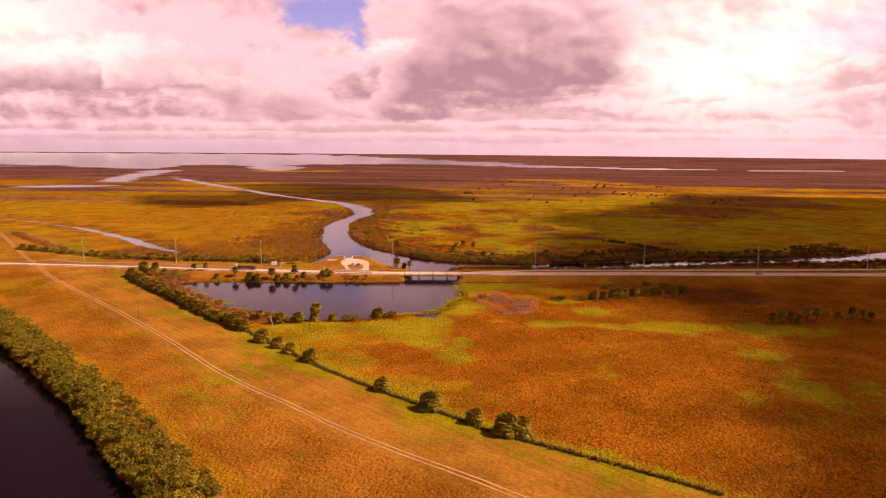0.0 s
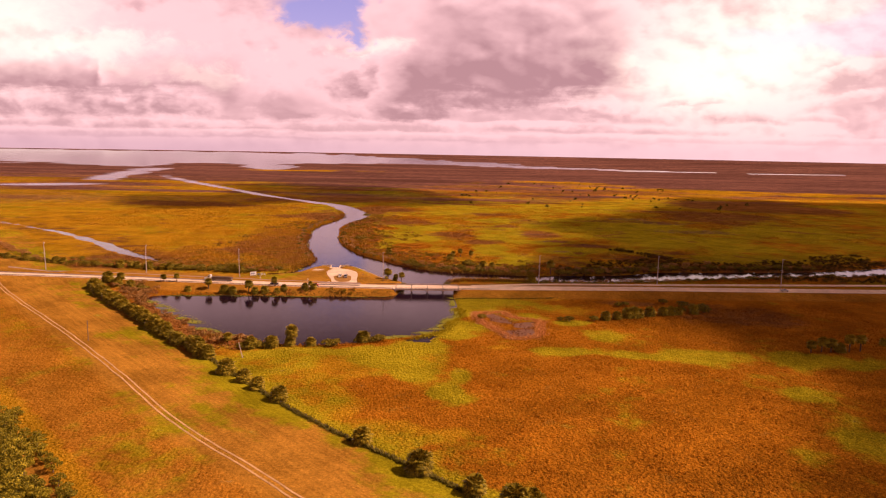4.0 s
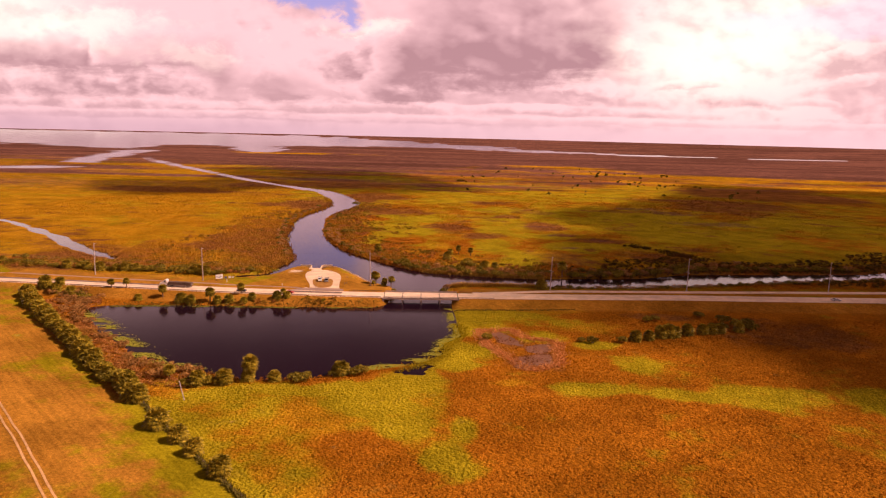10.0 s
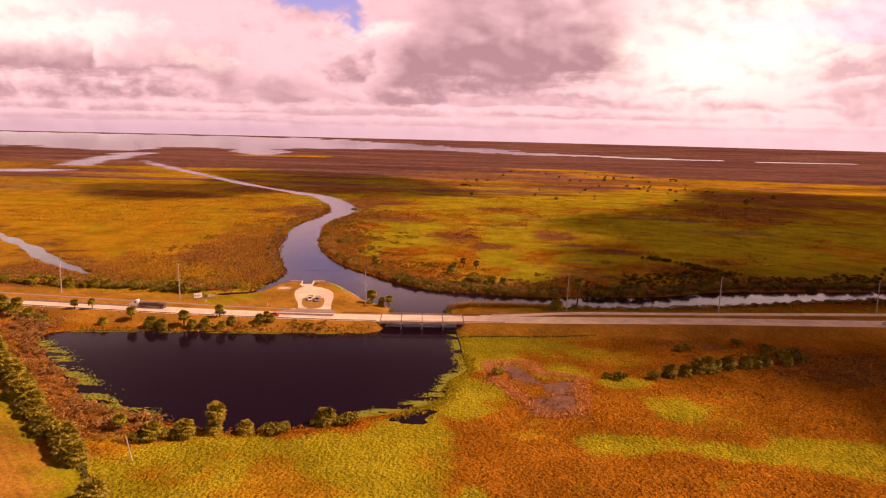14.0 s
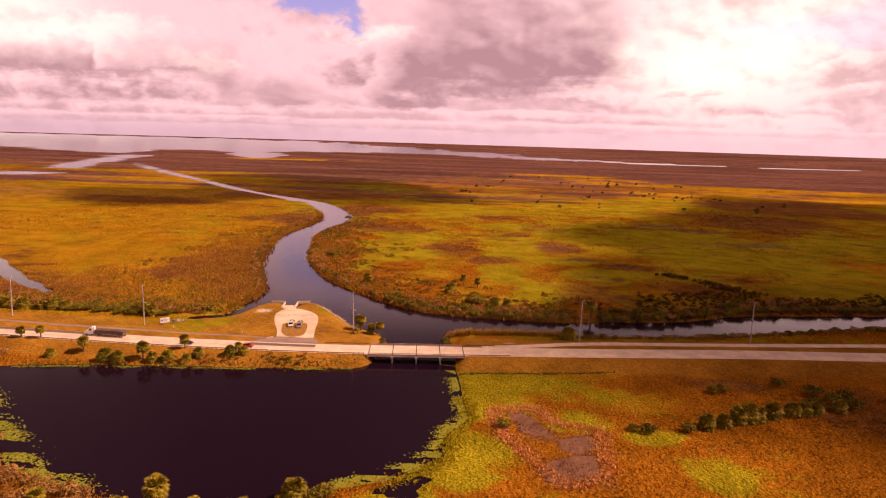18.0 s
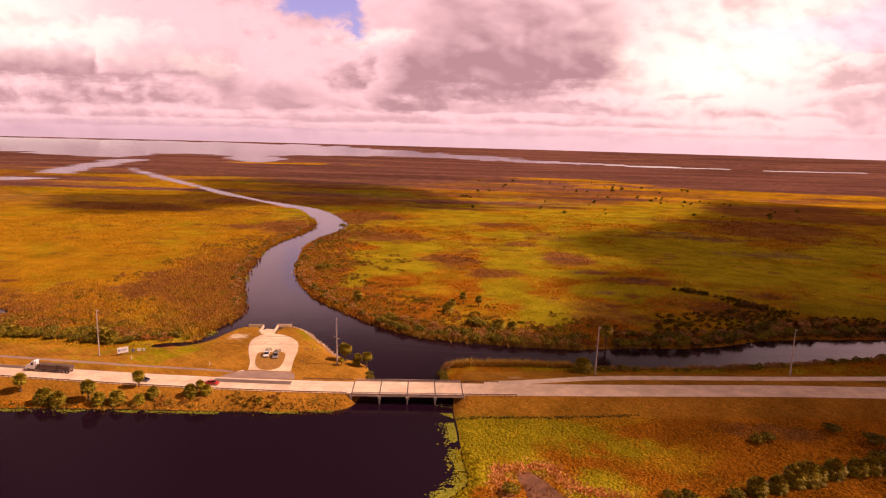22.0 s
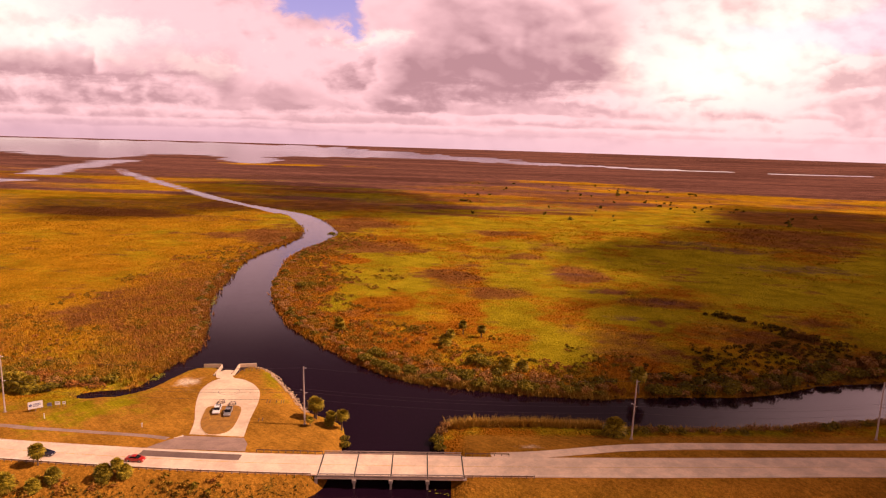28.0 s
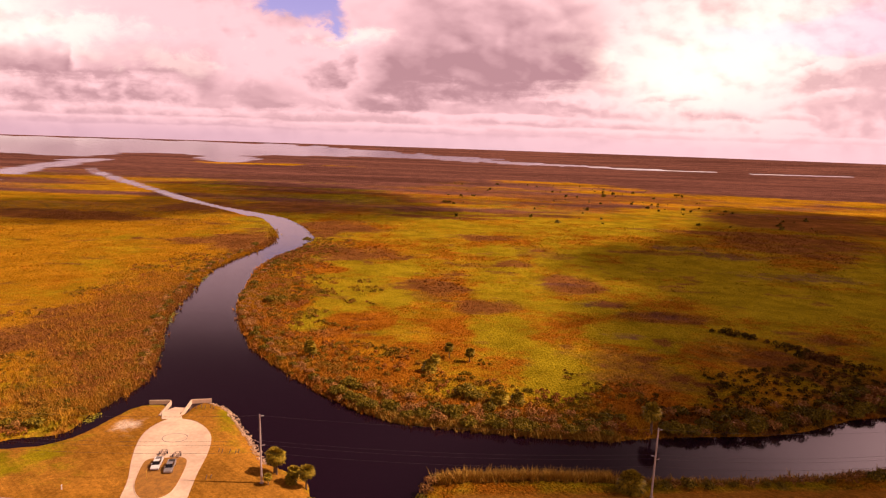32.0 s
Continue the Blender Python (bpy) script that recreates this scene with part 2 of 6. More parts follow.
def ground_material(t, p):
    pos = place_of(t)
    grain = noise_node(t, pos, 0.16, 6.0, 0.65)
    fine = noise_node(t, pos, 1.1, 4.0, 0.7)
    c, lawn = cover_colour(t, grain)
    tone = math_node(t, "MULTIPLY", range_node(t, fine, 0.3, 0.7, 0.68, 1.28), range_node(t, noise_node(t, pos, 3.5, 2.0, 0.6), 0.3, 0.7, 0.75, 1.25))
    wide = range_node(t, noise_node(t, pos, 0.045, 5.0, 0.62), 0.3, 0.7, 0.72, 1.22)
    calm = mix_node(t, math_node(t, "MULTIPLY", lawn, 0.15), tone, (1.0, 1.0, 1.0))
    c = mix_node(t, 1.0, c, calm, "MULTIPLY")
    c = mix_node(t, 1.0, c, wide, "MULTIPLY")
    rows = t.nodes.new("ShaderNodeMapping")
    rows.vector_type = "TEXTURE"
    rows.inputs["Rotation"].default_value = (0, 0, radians(-43))
    rows.inputs["Scale"].default_value = (20.0, 1.3, 1.3)
    link(t, pos, rows.inputs[0])
    mown = range_node(t, noise_node(t, rows.outputs[0], 1.0, 4.0, 0.65), 0.3, 0.7, 0.84, 1.15)
    c = mix_node(t, lawn, c, mix_node(t, 1.0, c, mown, "MULTIPLY"))
    drift = t.nodes.new("ShaderNodeMapping")
    drift.inputs["Scale"].default_value = (0.0016, 0.0065, 0.01)
    link(t, pos, drift.inputs[0])
    far = t.nodes.new("ShaderNodeSeparateXYZ")
    link(t, pos, far.inputs[0])
    bands = range_node(t, noise_node(t, drift.outputs[0], 1.0, 6.0, 0.68), 0.32, 0.68, 0.66, 1.36)
    c = mix_node(t, range_node(t, far.outputs[1], 350, 800), c, mix_node(t, 1.0, c, bands, "MULTIPLY"))
    link(t, c, p.inputs["Base Color"])
    p.inputs["Roughness"].default_value = 0.95
    p.inputs["Specular IOR Level"].default_value = 0.0
    clumps = t.nodes.new("ShaderNodeTexVoronoi")
    clumps.inputs["Scale"].default_value, clumps.inputs["Detail"].default_value = 1.0, 1.0
    link(t, pos, clumps.inputs["Vector"])
    fine = math_node(t, "SUBTRACT", math_node(t, "MULTIPLY", fine, 0.8), math_node(t, "MULTIPLY", clumps.outputs["Distance"], 0.8))
    h = math_node(t, "MULTIPLY", math_node(t, "ADD", fine, noise_node(t, pos, 0.35, 3.0, 0.6)), range_node(t, lawn, 0.0, 1.0, 1.0, 0.12, False))
    bump(t, p, h, 0.9, 0.9)


def tuft_material(t, p):
    pos = place_of(t)
    grain = noise_node(t, pos, 0.16, 6.0, 0.65)
    c, _ = cover_colour(t, grain)
    rnd = t.nodes.new("ShaderNodeNewGeometry").outputs["Random Per Island"]
    c = mix_node(t, 1.0, c, range_node(t, rnd, 0.0, 1.0, 0.88, 1.38, False), "MULTIPLY")
    link(t, c, p.inputs["Base Color"])
    p.inputs["Roughness"].default_value = 0.9
    p.inputs["Specular IOR Level"].default_value = 0.0


def leaf_material(dark, light, rough=0.6):
    def build(t, p):
        geo = t.nodes.new("ShaderNodeNewGeometry")
        info = t.nodes.new("ShaderNodeObjectInfo")
        c = mix_node(t, geo.outputs["Random Per Island"], dark, light)
        c = mix_node(t, 1.0, c, range_node(t, info.outputs["Random"], 0.0, 1.0, 0.75, 1.25, False), "MULTIPLY")
        link(t, c, p.inputs["Base Color"])
        p.inputs["Roughness"].default_value = rough
        p.inputs["Specular IOR Level"].default_value = 0.12
    return build


def rough_material(colour, other, scale, rough=0.85, strength=0.3, distance=0.02, metal=0.0):
    def build(t, p):
        pos = place_of(t)
        n = noise_node(t, pos, scale, 6.0, 0.65)
        w = noise_node(t, pos, scale * 0.13, 4.0, 0.6)
        c = mix_node(t, range_node(t, n, 0.3, 0.7), colour, other)
        c = mix_node(t, 1.0, c, range_node(t, w, 0.3, 0.7, 0.82, 1.12), "MULTIPLY")
        link(t, c, p.inputs["Base Color"])
        p.inputs["Roughness"].default_value, p.inputs["Metallic"].default_value = rough, metal
        bump(t, p, n, strength, distance)
    return build


def paint_material(colour, rough=0.3, metal=0.0, coat=0.0):
    def build(t, p):
        n = noise_node(t, place_of(t), 3.0, 4.0, 0.6)
        c = mix_node(t, 1.0, colour, range_node(t, n, 0.3, 0.7, 0.9, 1.06), "MULTIPLY")
        link(t, c, p.inputs["Base Color"])
        p.inputs["Roughness"].default_value, p.inputs["Metallic"].default_value = rough, metal
        p.inputs["Coat Weight"].default_value = coat
    return build


def water_material(t, p):
    pos = place_of(t)
    p.inputs["Base Color"].default_value = (0.013, 0.004, 0.011, 1)
    p.inputs["Roughness"].default_value = 0.11
    p.inputs["IOR"].default_value = 1.33
    m = t.nodes.new("ShaderNodeMapping")
    m.inputs["Scale"].default_value = (0.55, 1.0, 1.0)
    link(t, pos, m.inputs[0])
    ripples = noise_node(t, m.outputs[0], 0.9, 3.0, 0.6)
    calm = range_node(t, noise_node(t, pos, 0.013, 3.0, 0.5), 0.35, 0.65, 0.15, 1.0)
    bump(t, p, math_node(t, "MULTIPLY", ripples, calm), 0.13, 0.25)


M_GROUND = material("marsh_ground", ground_material)
M_TUFT = material("marsh_plants", tuft_material)
M_WATER = material("dark_water", water_material)
M_LEAF = material("shrub_leaf", leaf_material((0.060, 0.050, 0.004), (0.33, 0.235, 0.016)))
M_TREE = material("tree_leaf", leaf_material((0.065, 0.058, 0.004), (0.40, 0.30, 0.018)))
M_PALM = material("palm_frond", leaf_material((0.085, 0.066, 0.005), (0.46, 0.325, 0.024), 0.5))
M_DRY = material("dry_leaf", leaf_material((0.24, 0.105, 0.028), (0.48, 0.24, 0.06)))
M_LILY = material("floating_leaf", leaf_material((0.16, 0.165, 0.012), (0.35, 0.33, 0.03)))
M_BARK = material("bark", rough_material((0.20, 0.13, 0.08), (0.10, 0.065, 0.04), 4.0, 0.9, 0.5, 0.05))
M_CONCRETE_ROAD = material("worn_concrete_road", rough_material((0.82, 0.61, 0.45), (0.72, 0.52, 0.38), 1.6, 0.85, 0.15, 0.01))
M_ASPHALT = material("faded_asphalt", rough_material((0.20, 0.125, 0.10), (0.16, 0.10, 0.08), 2.0, 0.9, 0.2, 0.01))
M_ASPHALT_PALE = material("pale_asphalt", rough_material((0.36, 0.235, 0.18), (0.30, 0.19, 0.15), 2.0, 0.9, 0.2, 0.01))
M_LOT = material("pale_lot_concrete", rough_material((0.80, 0.60, 0.42), (0.70, 0.50, 0.34), 0.9, 0.9, 0.2, 0.01))
M_CONCRETE = material("weathered_concrete", rough_material((0.42, 0.32, 0.27), (0.32, 0.24, 0.20), 2.4, 0.85, 0.25, 0.02))
M_PAINT = material("road_paint", rough_material((0.78, 0.70, 0.62), (0.70, 0.60, 0.52), 5.0, 0.7, 0.1, 0.005))
M_YELLOW = material("yellow_paint", rough_material((0.70, 0.42, 0.06), (0.60, 0.34, 0.05), 5.0, 0.7, 0.1, 0.005))
M_STEEL = material("galvanised_steel", rough_material((0.34, 0.27, 0.24), (0.24, 0.18, 0.16), 6.0, 0.5, 0.1, 0.005, 0.6))
M_POLE = material("pale_concrete_pole", rough_material((0.60, 0.50, 0.45), (0.50, 0.41, 0.37), 3.0, 0.8, 0.2, 0.01))
M_RAIL = material("rusty_rail", rough_material((0.30, 0.165, 0.095), (0.20, 0.105, 0.06), 4.0, 0.7, 0.2, 0.01, 0.2))
M_WOOD = material("grey_wood", rough_material((0.24, 0.17, 0.12), (0.16, 0.11, 0.08), 5.0, 0.9, 0.4, 0.02))
M_DIRT = material("sandy_track", rough_material((0.66, 0.40, 0.18), (0.50, 0.27, 0.10), 0.5, 0.95, 0.3, 0.05))
M_STONE = material("pale_stone", rough_material((0.66, 0.46, 0.29), (0.48, 0.32, 0.20), 2.0, 0.9, 0.4, 0.05))
M_WIRE = material("wire", paint_material((0.05, 0.04, 0.04), 0.5))
M_GLASS = material("dark_glass", paint_material((0.015, 0.014, 0.018), 0.06))
M_RUBBER = material("tyre_rubber", paint_material((0.02, 0.018, 0.018), 0.85))
M_RED = material("red_car_paint", paint_material((0.50, 0.018, 0.012), 0.28, 0.0, 0.6))
M_NAVY = material("dark_car_paint", paint_material((0.020, 0.020, 0.045), 0.25, 0.0, 0.6))
M_WHITE = material("white_paint", paint_material((0.78, 0.76, 0.74), 0.35, 0.0, 0.3))
M_SILVER = material("silver_paint", paint_material((0.45, 0.42, 0.42), 0.32, 0.5, 0.4))
M_BLUE = material("blue_panel", paint_material((0.14, 0.16, 0.30), 0.5))
M_BROWN_LOAD = material("brown_load", rough_material((0.16, 0.10, 0.07), (0.10, 0.06, 0.05), 2.0, 0.8, 0.3, 0.03))
M_LAMP = material("lamp_lens", paint_material((0.6, 0.1, 0.06), 0.2))


def cloud_material(t, p):
    out = t.nodes["Material Output"]
    p.inputs["Base Color"].default_value = (0.85, 0.82, 0.82, 1)
    p.inputs["Roughness"].default_value = 1.0
    thin = t.nodes.new("ShaderNodeBsdfTransparent")
    mix = t.nodes.new("ShaderNodeMixShader")
    thick = t.nodes.new("ShaderNodeAttribute")
    thick.attribute_name = "thickness"
    n = noise_node(t, place_of(t), 0.012, 5.0, 0.6)
    link(t, math_node(t, "MULTIPLY", thick.outputs["Fac"], range_node(t, n, 0.3, 0.7, 0.85, 1.1)), mix.inputs[0])
    link(t, thin.outputs[0], mix.inputs[1])
    link(t, p.outputs[0], mix.inputs[2])
    link(t, mix.outputs[0], out.inputs[0])


M_CLOUD = material("cloud", cloud_material)

# ---- plan of the ground ----
REF, EYE_HEIGHT, NEAR_LIMIT, FAR_LIMIT = np.array((6.0, -270.0)), 71.0, 2500.0, 4800.0


def hash2(ix, iy, seed):
    h = np.sin(ix * 127.1 + iy * 311.7 + seed * 74.7) * 43758.5453
    return h - np.floor(h)


def value_noise(x, y, size, seed=0):
    x, y = np.asarray(x, float) / size, np.asarray(y, float) / size
    ix, iy = np.floor(x), np.floor(y)
    fx, fy = x - ix, y - iy
    fx, fy = fx * fx * (3 - 2 * fx), fy * fy * (3 - 2 * fy)
    a, b = hash2(ix, iy, seed), hash2(ix + 1, iy, seed)
    c, d = hash2(ix, iy + 1, seed), hash2(ix + 1, iy + 1, seed)
    return (a * (1 - fx) + b * fx) * (1 - fy) + (c * (1 - fx) + d * fx) * fy


def fbm(x, y, size, seed=0, octaves=4):
    total, amp, norm = 0.0, 1.0, 0.0
    for k in range(octaves):
        total = total + amp * value_noise(x, y, size / 2**k, seed + k * 7)
        norm, amp = norm + amp, amp * 0.55
    return total / norm


def smooth(v, a, b):
    q = np.clip((np.asarray(v, float) - a) / (b - a), 0, 1)
    return q * q * (3 - 2 * q)


def spline(points, steps=6, closed=False):
    """A smooth line through control points."""
    p = np.array(points, float)
    n = len(p)
    out = []
    for k in range(n if closed else n - 1):
        q = [p[(k + d) % n] if closed else p[min(max(k + d, 0), n - 1)] for d in (-1, 0, 1, 2)]
        for s in np.arange(steps) / steps:
            out.append(0.5 * (2 * q[1] + (q[2] - q[0]) * s + (2 * q[0] - 5 * q[1] + 4 * q[2] - q[3]) * s**2 + (3 * q[1] - q[0] - 3 * q[2] + q[3]) * s**3))
    if not closed:
        out.append(p[-1])
    return np.array(out)


def line_distance(x, y, line):
    """Distance to a polyline, the signed side (left positive) and the parameter along it."""
    best = np.full(np.shape(x), 1e12)
    side, along = np.zeros(np.shape(x)), np.zeros(np.shape(x))
    for k in range(len(line) - 1):
        (ax, ay), (bx, by) = line[k][:2], line[k + 1][:2]
        dx, dy = bx - ax, by - ay
        s = np.clip(((x - ax) * dx + (y - ay) * dy) / (dx * dx + dy * dy + 1e-9), 0, 1)
        d = (x - ax - s * dx) ** 2 + (y - ay - s * dy) ** 2
        near = d < best
        best = np.where(near, d, best)
        side = np.where(near, np.sign(dx * (y - ay) - dy * (x - ax)), side)
        along = np.where(near, k + s, along)
    return np.sqrt(best), side, along


def region(x, y, poly):
    """Signed distance to a closed outline, negative inside."""
    poly = np.asarray(poly)
    loop = np.vstack([poly, poly[:1]])
    d, _, _ = line_distance(x, y, loop)
    inside = np.zeros(np.shape(x), bool)
    for (ax, ay), (bx, by) in zip(loop[:-1], loop[1:]):
        if ay != by:
            inside ^= ((ay > y) != (by > y)) & (x < (bx - ax) * (y - ay) / (by - ay) + ax)
    return np.where(inside, -d, d)


def channel(x, y, line):
    """Signed distance to a channel whose points carry a width."""
    d, _, along = line_distance(x, y, line)
    widths = np.array([p[2] for p in line])
    return d - np.interp(along, np.arange(len(line)), widths) / 2


WEST_BANK = [(-810, 1284), (-579, 985), (-466, 854), (-374, 732), (-314, 670), (-268, 622), (-225, 573), (-204, 557), (-184, 524), (-162, 470),
             (-148, 425), (-142, 389), (-143, 353), (-147, 318), (-149, 283), (-144, 246), (-137, 215), (-131, 182), (-122, 150), (-109, 116),
             (-101, 95), (-99, 80), (-101, 68), (-102, 58), (-102, 50), (-104, 43), (-116, 38)]
LANDING = [(-117, 35), (-105, 36), (-99, 43), (-96, 54), (-93, 63), (-88, 67), (-82.5, 66), (-82, 59), (-76, 59), (-75.5, 67), (-73, 70), (-68, 68),
           (-62, 63), (-55, 52), (-49, 44), (-43, 34), (-35, 29), (-28, 22), (-25.5, 8), (-26, -13)]
POND_NORTH = [(-31, -18), (-45, -21), (-69, -24), (-93, -26), (-128, -29), (-150, -33), (-158, -37)]
POND_SOUTH = [(-153, -49), (-143, -59), (-126, -76), (-113, -88), (-103, -99), (-95, -105), (-86, -108), (-79, -109), (-62, -114), (-45, -112), (-34, -108), (-20, -100),
              (-12, -96), (-2, -88), (2, -82), (3, -69), (9, -58), (6, -40), (3, -13)]
CANAL_SOUTH = [(2, 5), (-2, 18), (2, 27), (18, 29.5), (34, 31), (65, 31), (98, 36), (128, 43), (179, 60), (245, 78), (327, 105), (430, 145), (800, 290)]
CANAL_NORTH = [(800, 320), (430, 180), (348, 141), (303, 116), (251, 97), (200, 88), (160, 82), (136, 76), (121, 68), (108, 63), (93, 60), (69, 57), (53, 53.5),
               (25, 54), (11, 57), (-6, 58)]
EAST_BANK = [(-17, 63), (-28, 70), (-40, 82), (-51, 93), (-63, 108), (-78, 129), (-95, 165), (-106, 200), (-115, 243), (-123, 290), (-122, 330),
             (-115, 365), (-114, 400), (-122, 440), (-140, 488), (-168, 545), (-198, 584), (-260, 639), (-322, 709), (-509, 944), (-848, 1387)]
RIVER = np.vstack([spline(part, 3) for part in (WEST_BANK, LANDING, POND_NORTH, POND_SOUTH, CANAL_SOUTH, CANAL_NORTH, EAST_BANK)])
WEST_CREEK = [(-700, 360, 1), (-514, 290, 1.5), (-442, 252, 3.5), (-370, 208, 6), (-298, 150, 9), (-244, 99, 8), (-205, 70, 3)]
LAKE = spline([(-5200, 3300), (-3400, 2900), (-2500, 2500), (-1914, 2364), (-1559, 2122), (-1192, 1960), (-1290, 2450), (-1180, 2640), (-790, 1975), (-700, 2130), (-900, 2700), (-735, 3200),
               (-257, 3400), (20, 3180), (277, 2800), (687, 2720), (1040, 2620), (1077, 2700), (600, 3010), (193, 3630), (-248, 4700), (-873, 6200), (-1711, 8200), (-2503, 9400),
               (-4600, 9800), (-7500, 7400)], 4, True)
LAKE_ARMS = ([(1000, 2650, 80), (1500, 2680, 65), (2100, 2800, 45)], [(-870, 860, 70), (-800, 900, 90), (-740, 930, 30)],
             [(-800, 1085, 40), (-860, 1110, 90), (-930, 1290, 80), (-1000, 1500, 100), (-1100, 1850, 120)], [(-2600, 1900, 60), (-2100, 2050, 90), (-1700, 2250, 60)])
MUD = ([(22.6, -51.8), (26.2, -52.6), (33.5, -65), (32.2, -69.7), (24.6, -65)], [(35.1, -69.4), (44.4, -65.5), (44.1, -72.7), (40.2, -76.3), (35.5, -75.8)],
       [(28, -88), (31.1, -82.8), (42.9, -77), (44.3, -83.8), (41.1, -91.6), (33.7, -95.1), (29.4, -93.8)])
BACKWATER = [(-13, -101), (-8, -97), (-2, -95), (-3, -103)]
LEVEE_CANAL = [(-420, 60), (-330, -40), (-250, -100), (-205, -140), (-171, -170), (-136, -200), (-110, -223), (-91, -242), (-77, -258), (-59, -275), (-20, -318), (60, -390),
               (40, -480), (-60, -430), (-160, -330), (-260, -240), (-380, -120), (-470, 10)]
TRACK = spline([(-419, 157), (-316, 44), (-275, 1), (-230, -46), (-159, -110), (-107, -159), (-69, -197), (-37, -223), (-12, -243), (26, -269), (120, -335), (230, -410)], 4)
SIDE_TRACK = spline([(-330, 10), (-228, -95), (-175, -144), (-126, -186), (-86, -222), (-59, -248), (-29, -277), (40, -345)], 4)
FENCE = spline([(-82, -138), (-59, -162), (-41, -180), (-21, -198), (-4, -211), (11, -223), (21, -232), (34, -239), (49, -247), (76, -263), (150, -310), (250, -370)], 4)
ROAD = spline([(-1500, 90), (-800, 30), (-420, 6), (-300, 1), (-206, -2), (-150, -5.2), (-100, -7.4), (-48, -7.2), (4, -3.4), (47, 0.8), (80, 4.5), (116, 8.6), (160, 12), (200, 15.5), (290, 24),
               (420, 40), (800, 100), (1500, 220)], 6)
ROAD_LEVEL = 3.0


def road_y(x):
    return np.interp(x, ROAD[:, 0], ROAD[:, 1])


def water_distance(x, y):
    d = region(x, y, RIVER) + (fbm(x, y, 9, 3, 3) - 0.5) * 3.0 * smooth(np.abs(y - 20), 40, 70)
    d = np.minimum(d, channel(x, y, WEST_CREEK) + (fbm(x, y, 16, 5, 3) - 0.5) * 6)
    rough = (fbm(x, y, 260, 9, 5) - 0.5) * 420 * smooth(y, 1800, 2600) + (fbm(x, y, 60, 4, 3) - 0.5) * 50
    rough = rough + (fbm(x * 0.22, y, 130, 8, 4) - 0.5) * 700 * smooth(y, 2500, 3500)
    d = np.minimum(d, region(x, y, LAKE) + rough)
    for arm in LAKE_ARMS:
        d = np.minimum(d, channel(x, y, arm) + (fbm(x, y, 70, 12, 3) - 0.5) * 60)
    d = np.minimum(d, region(x, y, BACKWATER) + (fbm(x, y, 5, 14, 3) - 0.5) * 7)
    return np.minimum(d, region(x, y, LEVEE_CANAL) + (fbm(x, y, 9, 15, 3) - 0.5) * 3)


def levee_offset(x, y):
    d, side, _ = line_distance(x, y, TRACK)
    return d * side


def bridge_gap(x):
    return smooth(x, -31, -27) * (1 - smooth(x, 4.5, 8.5))


def ground_height(x, y, wet):
    marsh = 0.55 + (fbm(x, y, 14, 21, 3) - 0.5) * 0.5
    s = np.abs(levee_offset(x, y))
    crest = np.clip(1 - s / 40, 0, 1)
    z = marsh + 1.9 * crest * crest * (3 - 2 * crest)
    across = y - road_y(x)
    north = np.where((x > -240) & (x < 150), smooth(across, 14, 42), smooth(across, 8, 22))
    south = smooth(-across, 7.5, 17)
    bank = np.where(across > 0, 1 - north, 1 - south)
    solid = 1 - bridge_gap(x)
    top = np.where(np.abs(across) < 7.5, ROAD_LEVEL - 0.08, ROAD_LEVEL - 0.08 - 1.3 * smooth(across, 7.5, 25))
    z = np.maximum(z, z + (top - z) * bank * solid)
    landing = smooth(-region(x, y, [(-120, 0), (-112, 40), (-96, 66), (-66, 72), (-40, 30), (-26, 8), (-30, 0)]), 0, 6)
    z = z + (1.35 - z) * landing * smooth(across, 9, 20)
    depth = 1.6 - 1.1 * np.maximum(smooth(y, 420, 650), smooth(-x, 265, 300) * smooth(y, 30, 60))
    shore = smooth(wet + 3.0 * smooth(y, 500, 700), -3.0, 3.2)
    z = -depth + (z + depth) * shore
    for pool in MUD:
        z = z + (0.25 - z) * smooth(-region(x, y, pool), -3.0, 0.5)
    return z


def far_map(x, y):
    """From the sheet to the land it stands for: past NEAR_LIMIT the distance is drawn in and the land lifted along the line of sight."""
    dx, dy = x - REF[0], y - REF[1]
    d = np.hypot(dx, dy) + 1e-6
    s = np.clip((d - NEAR_LIMIT) / (FAR_LIMIT - NEAR_LIMIT), 0, 0.82)
    true = np.where(d > NEAR_LIMIT, NEAR_LIMIT + (FAR_LIMIT - NEAR_LIMIT) * s / (1 - s), d)
    return REF[0] + dx / d * true, REF[1] + dy / d * true, EYE_HEIGHT * (1 - np.minimum(d / true, 1))


def spot_at(x, y, cx, cy, rx, ry):
    return np.exp(-(((x - cx) / rx) ** 2 + ((y - cy) / ry) ** 2))


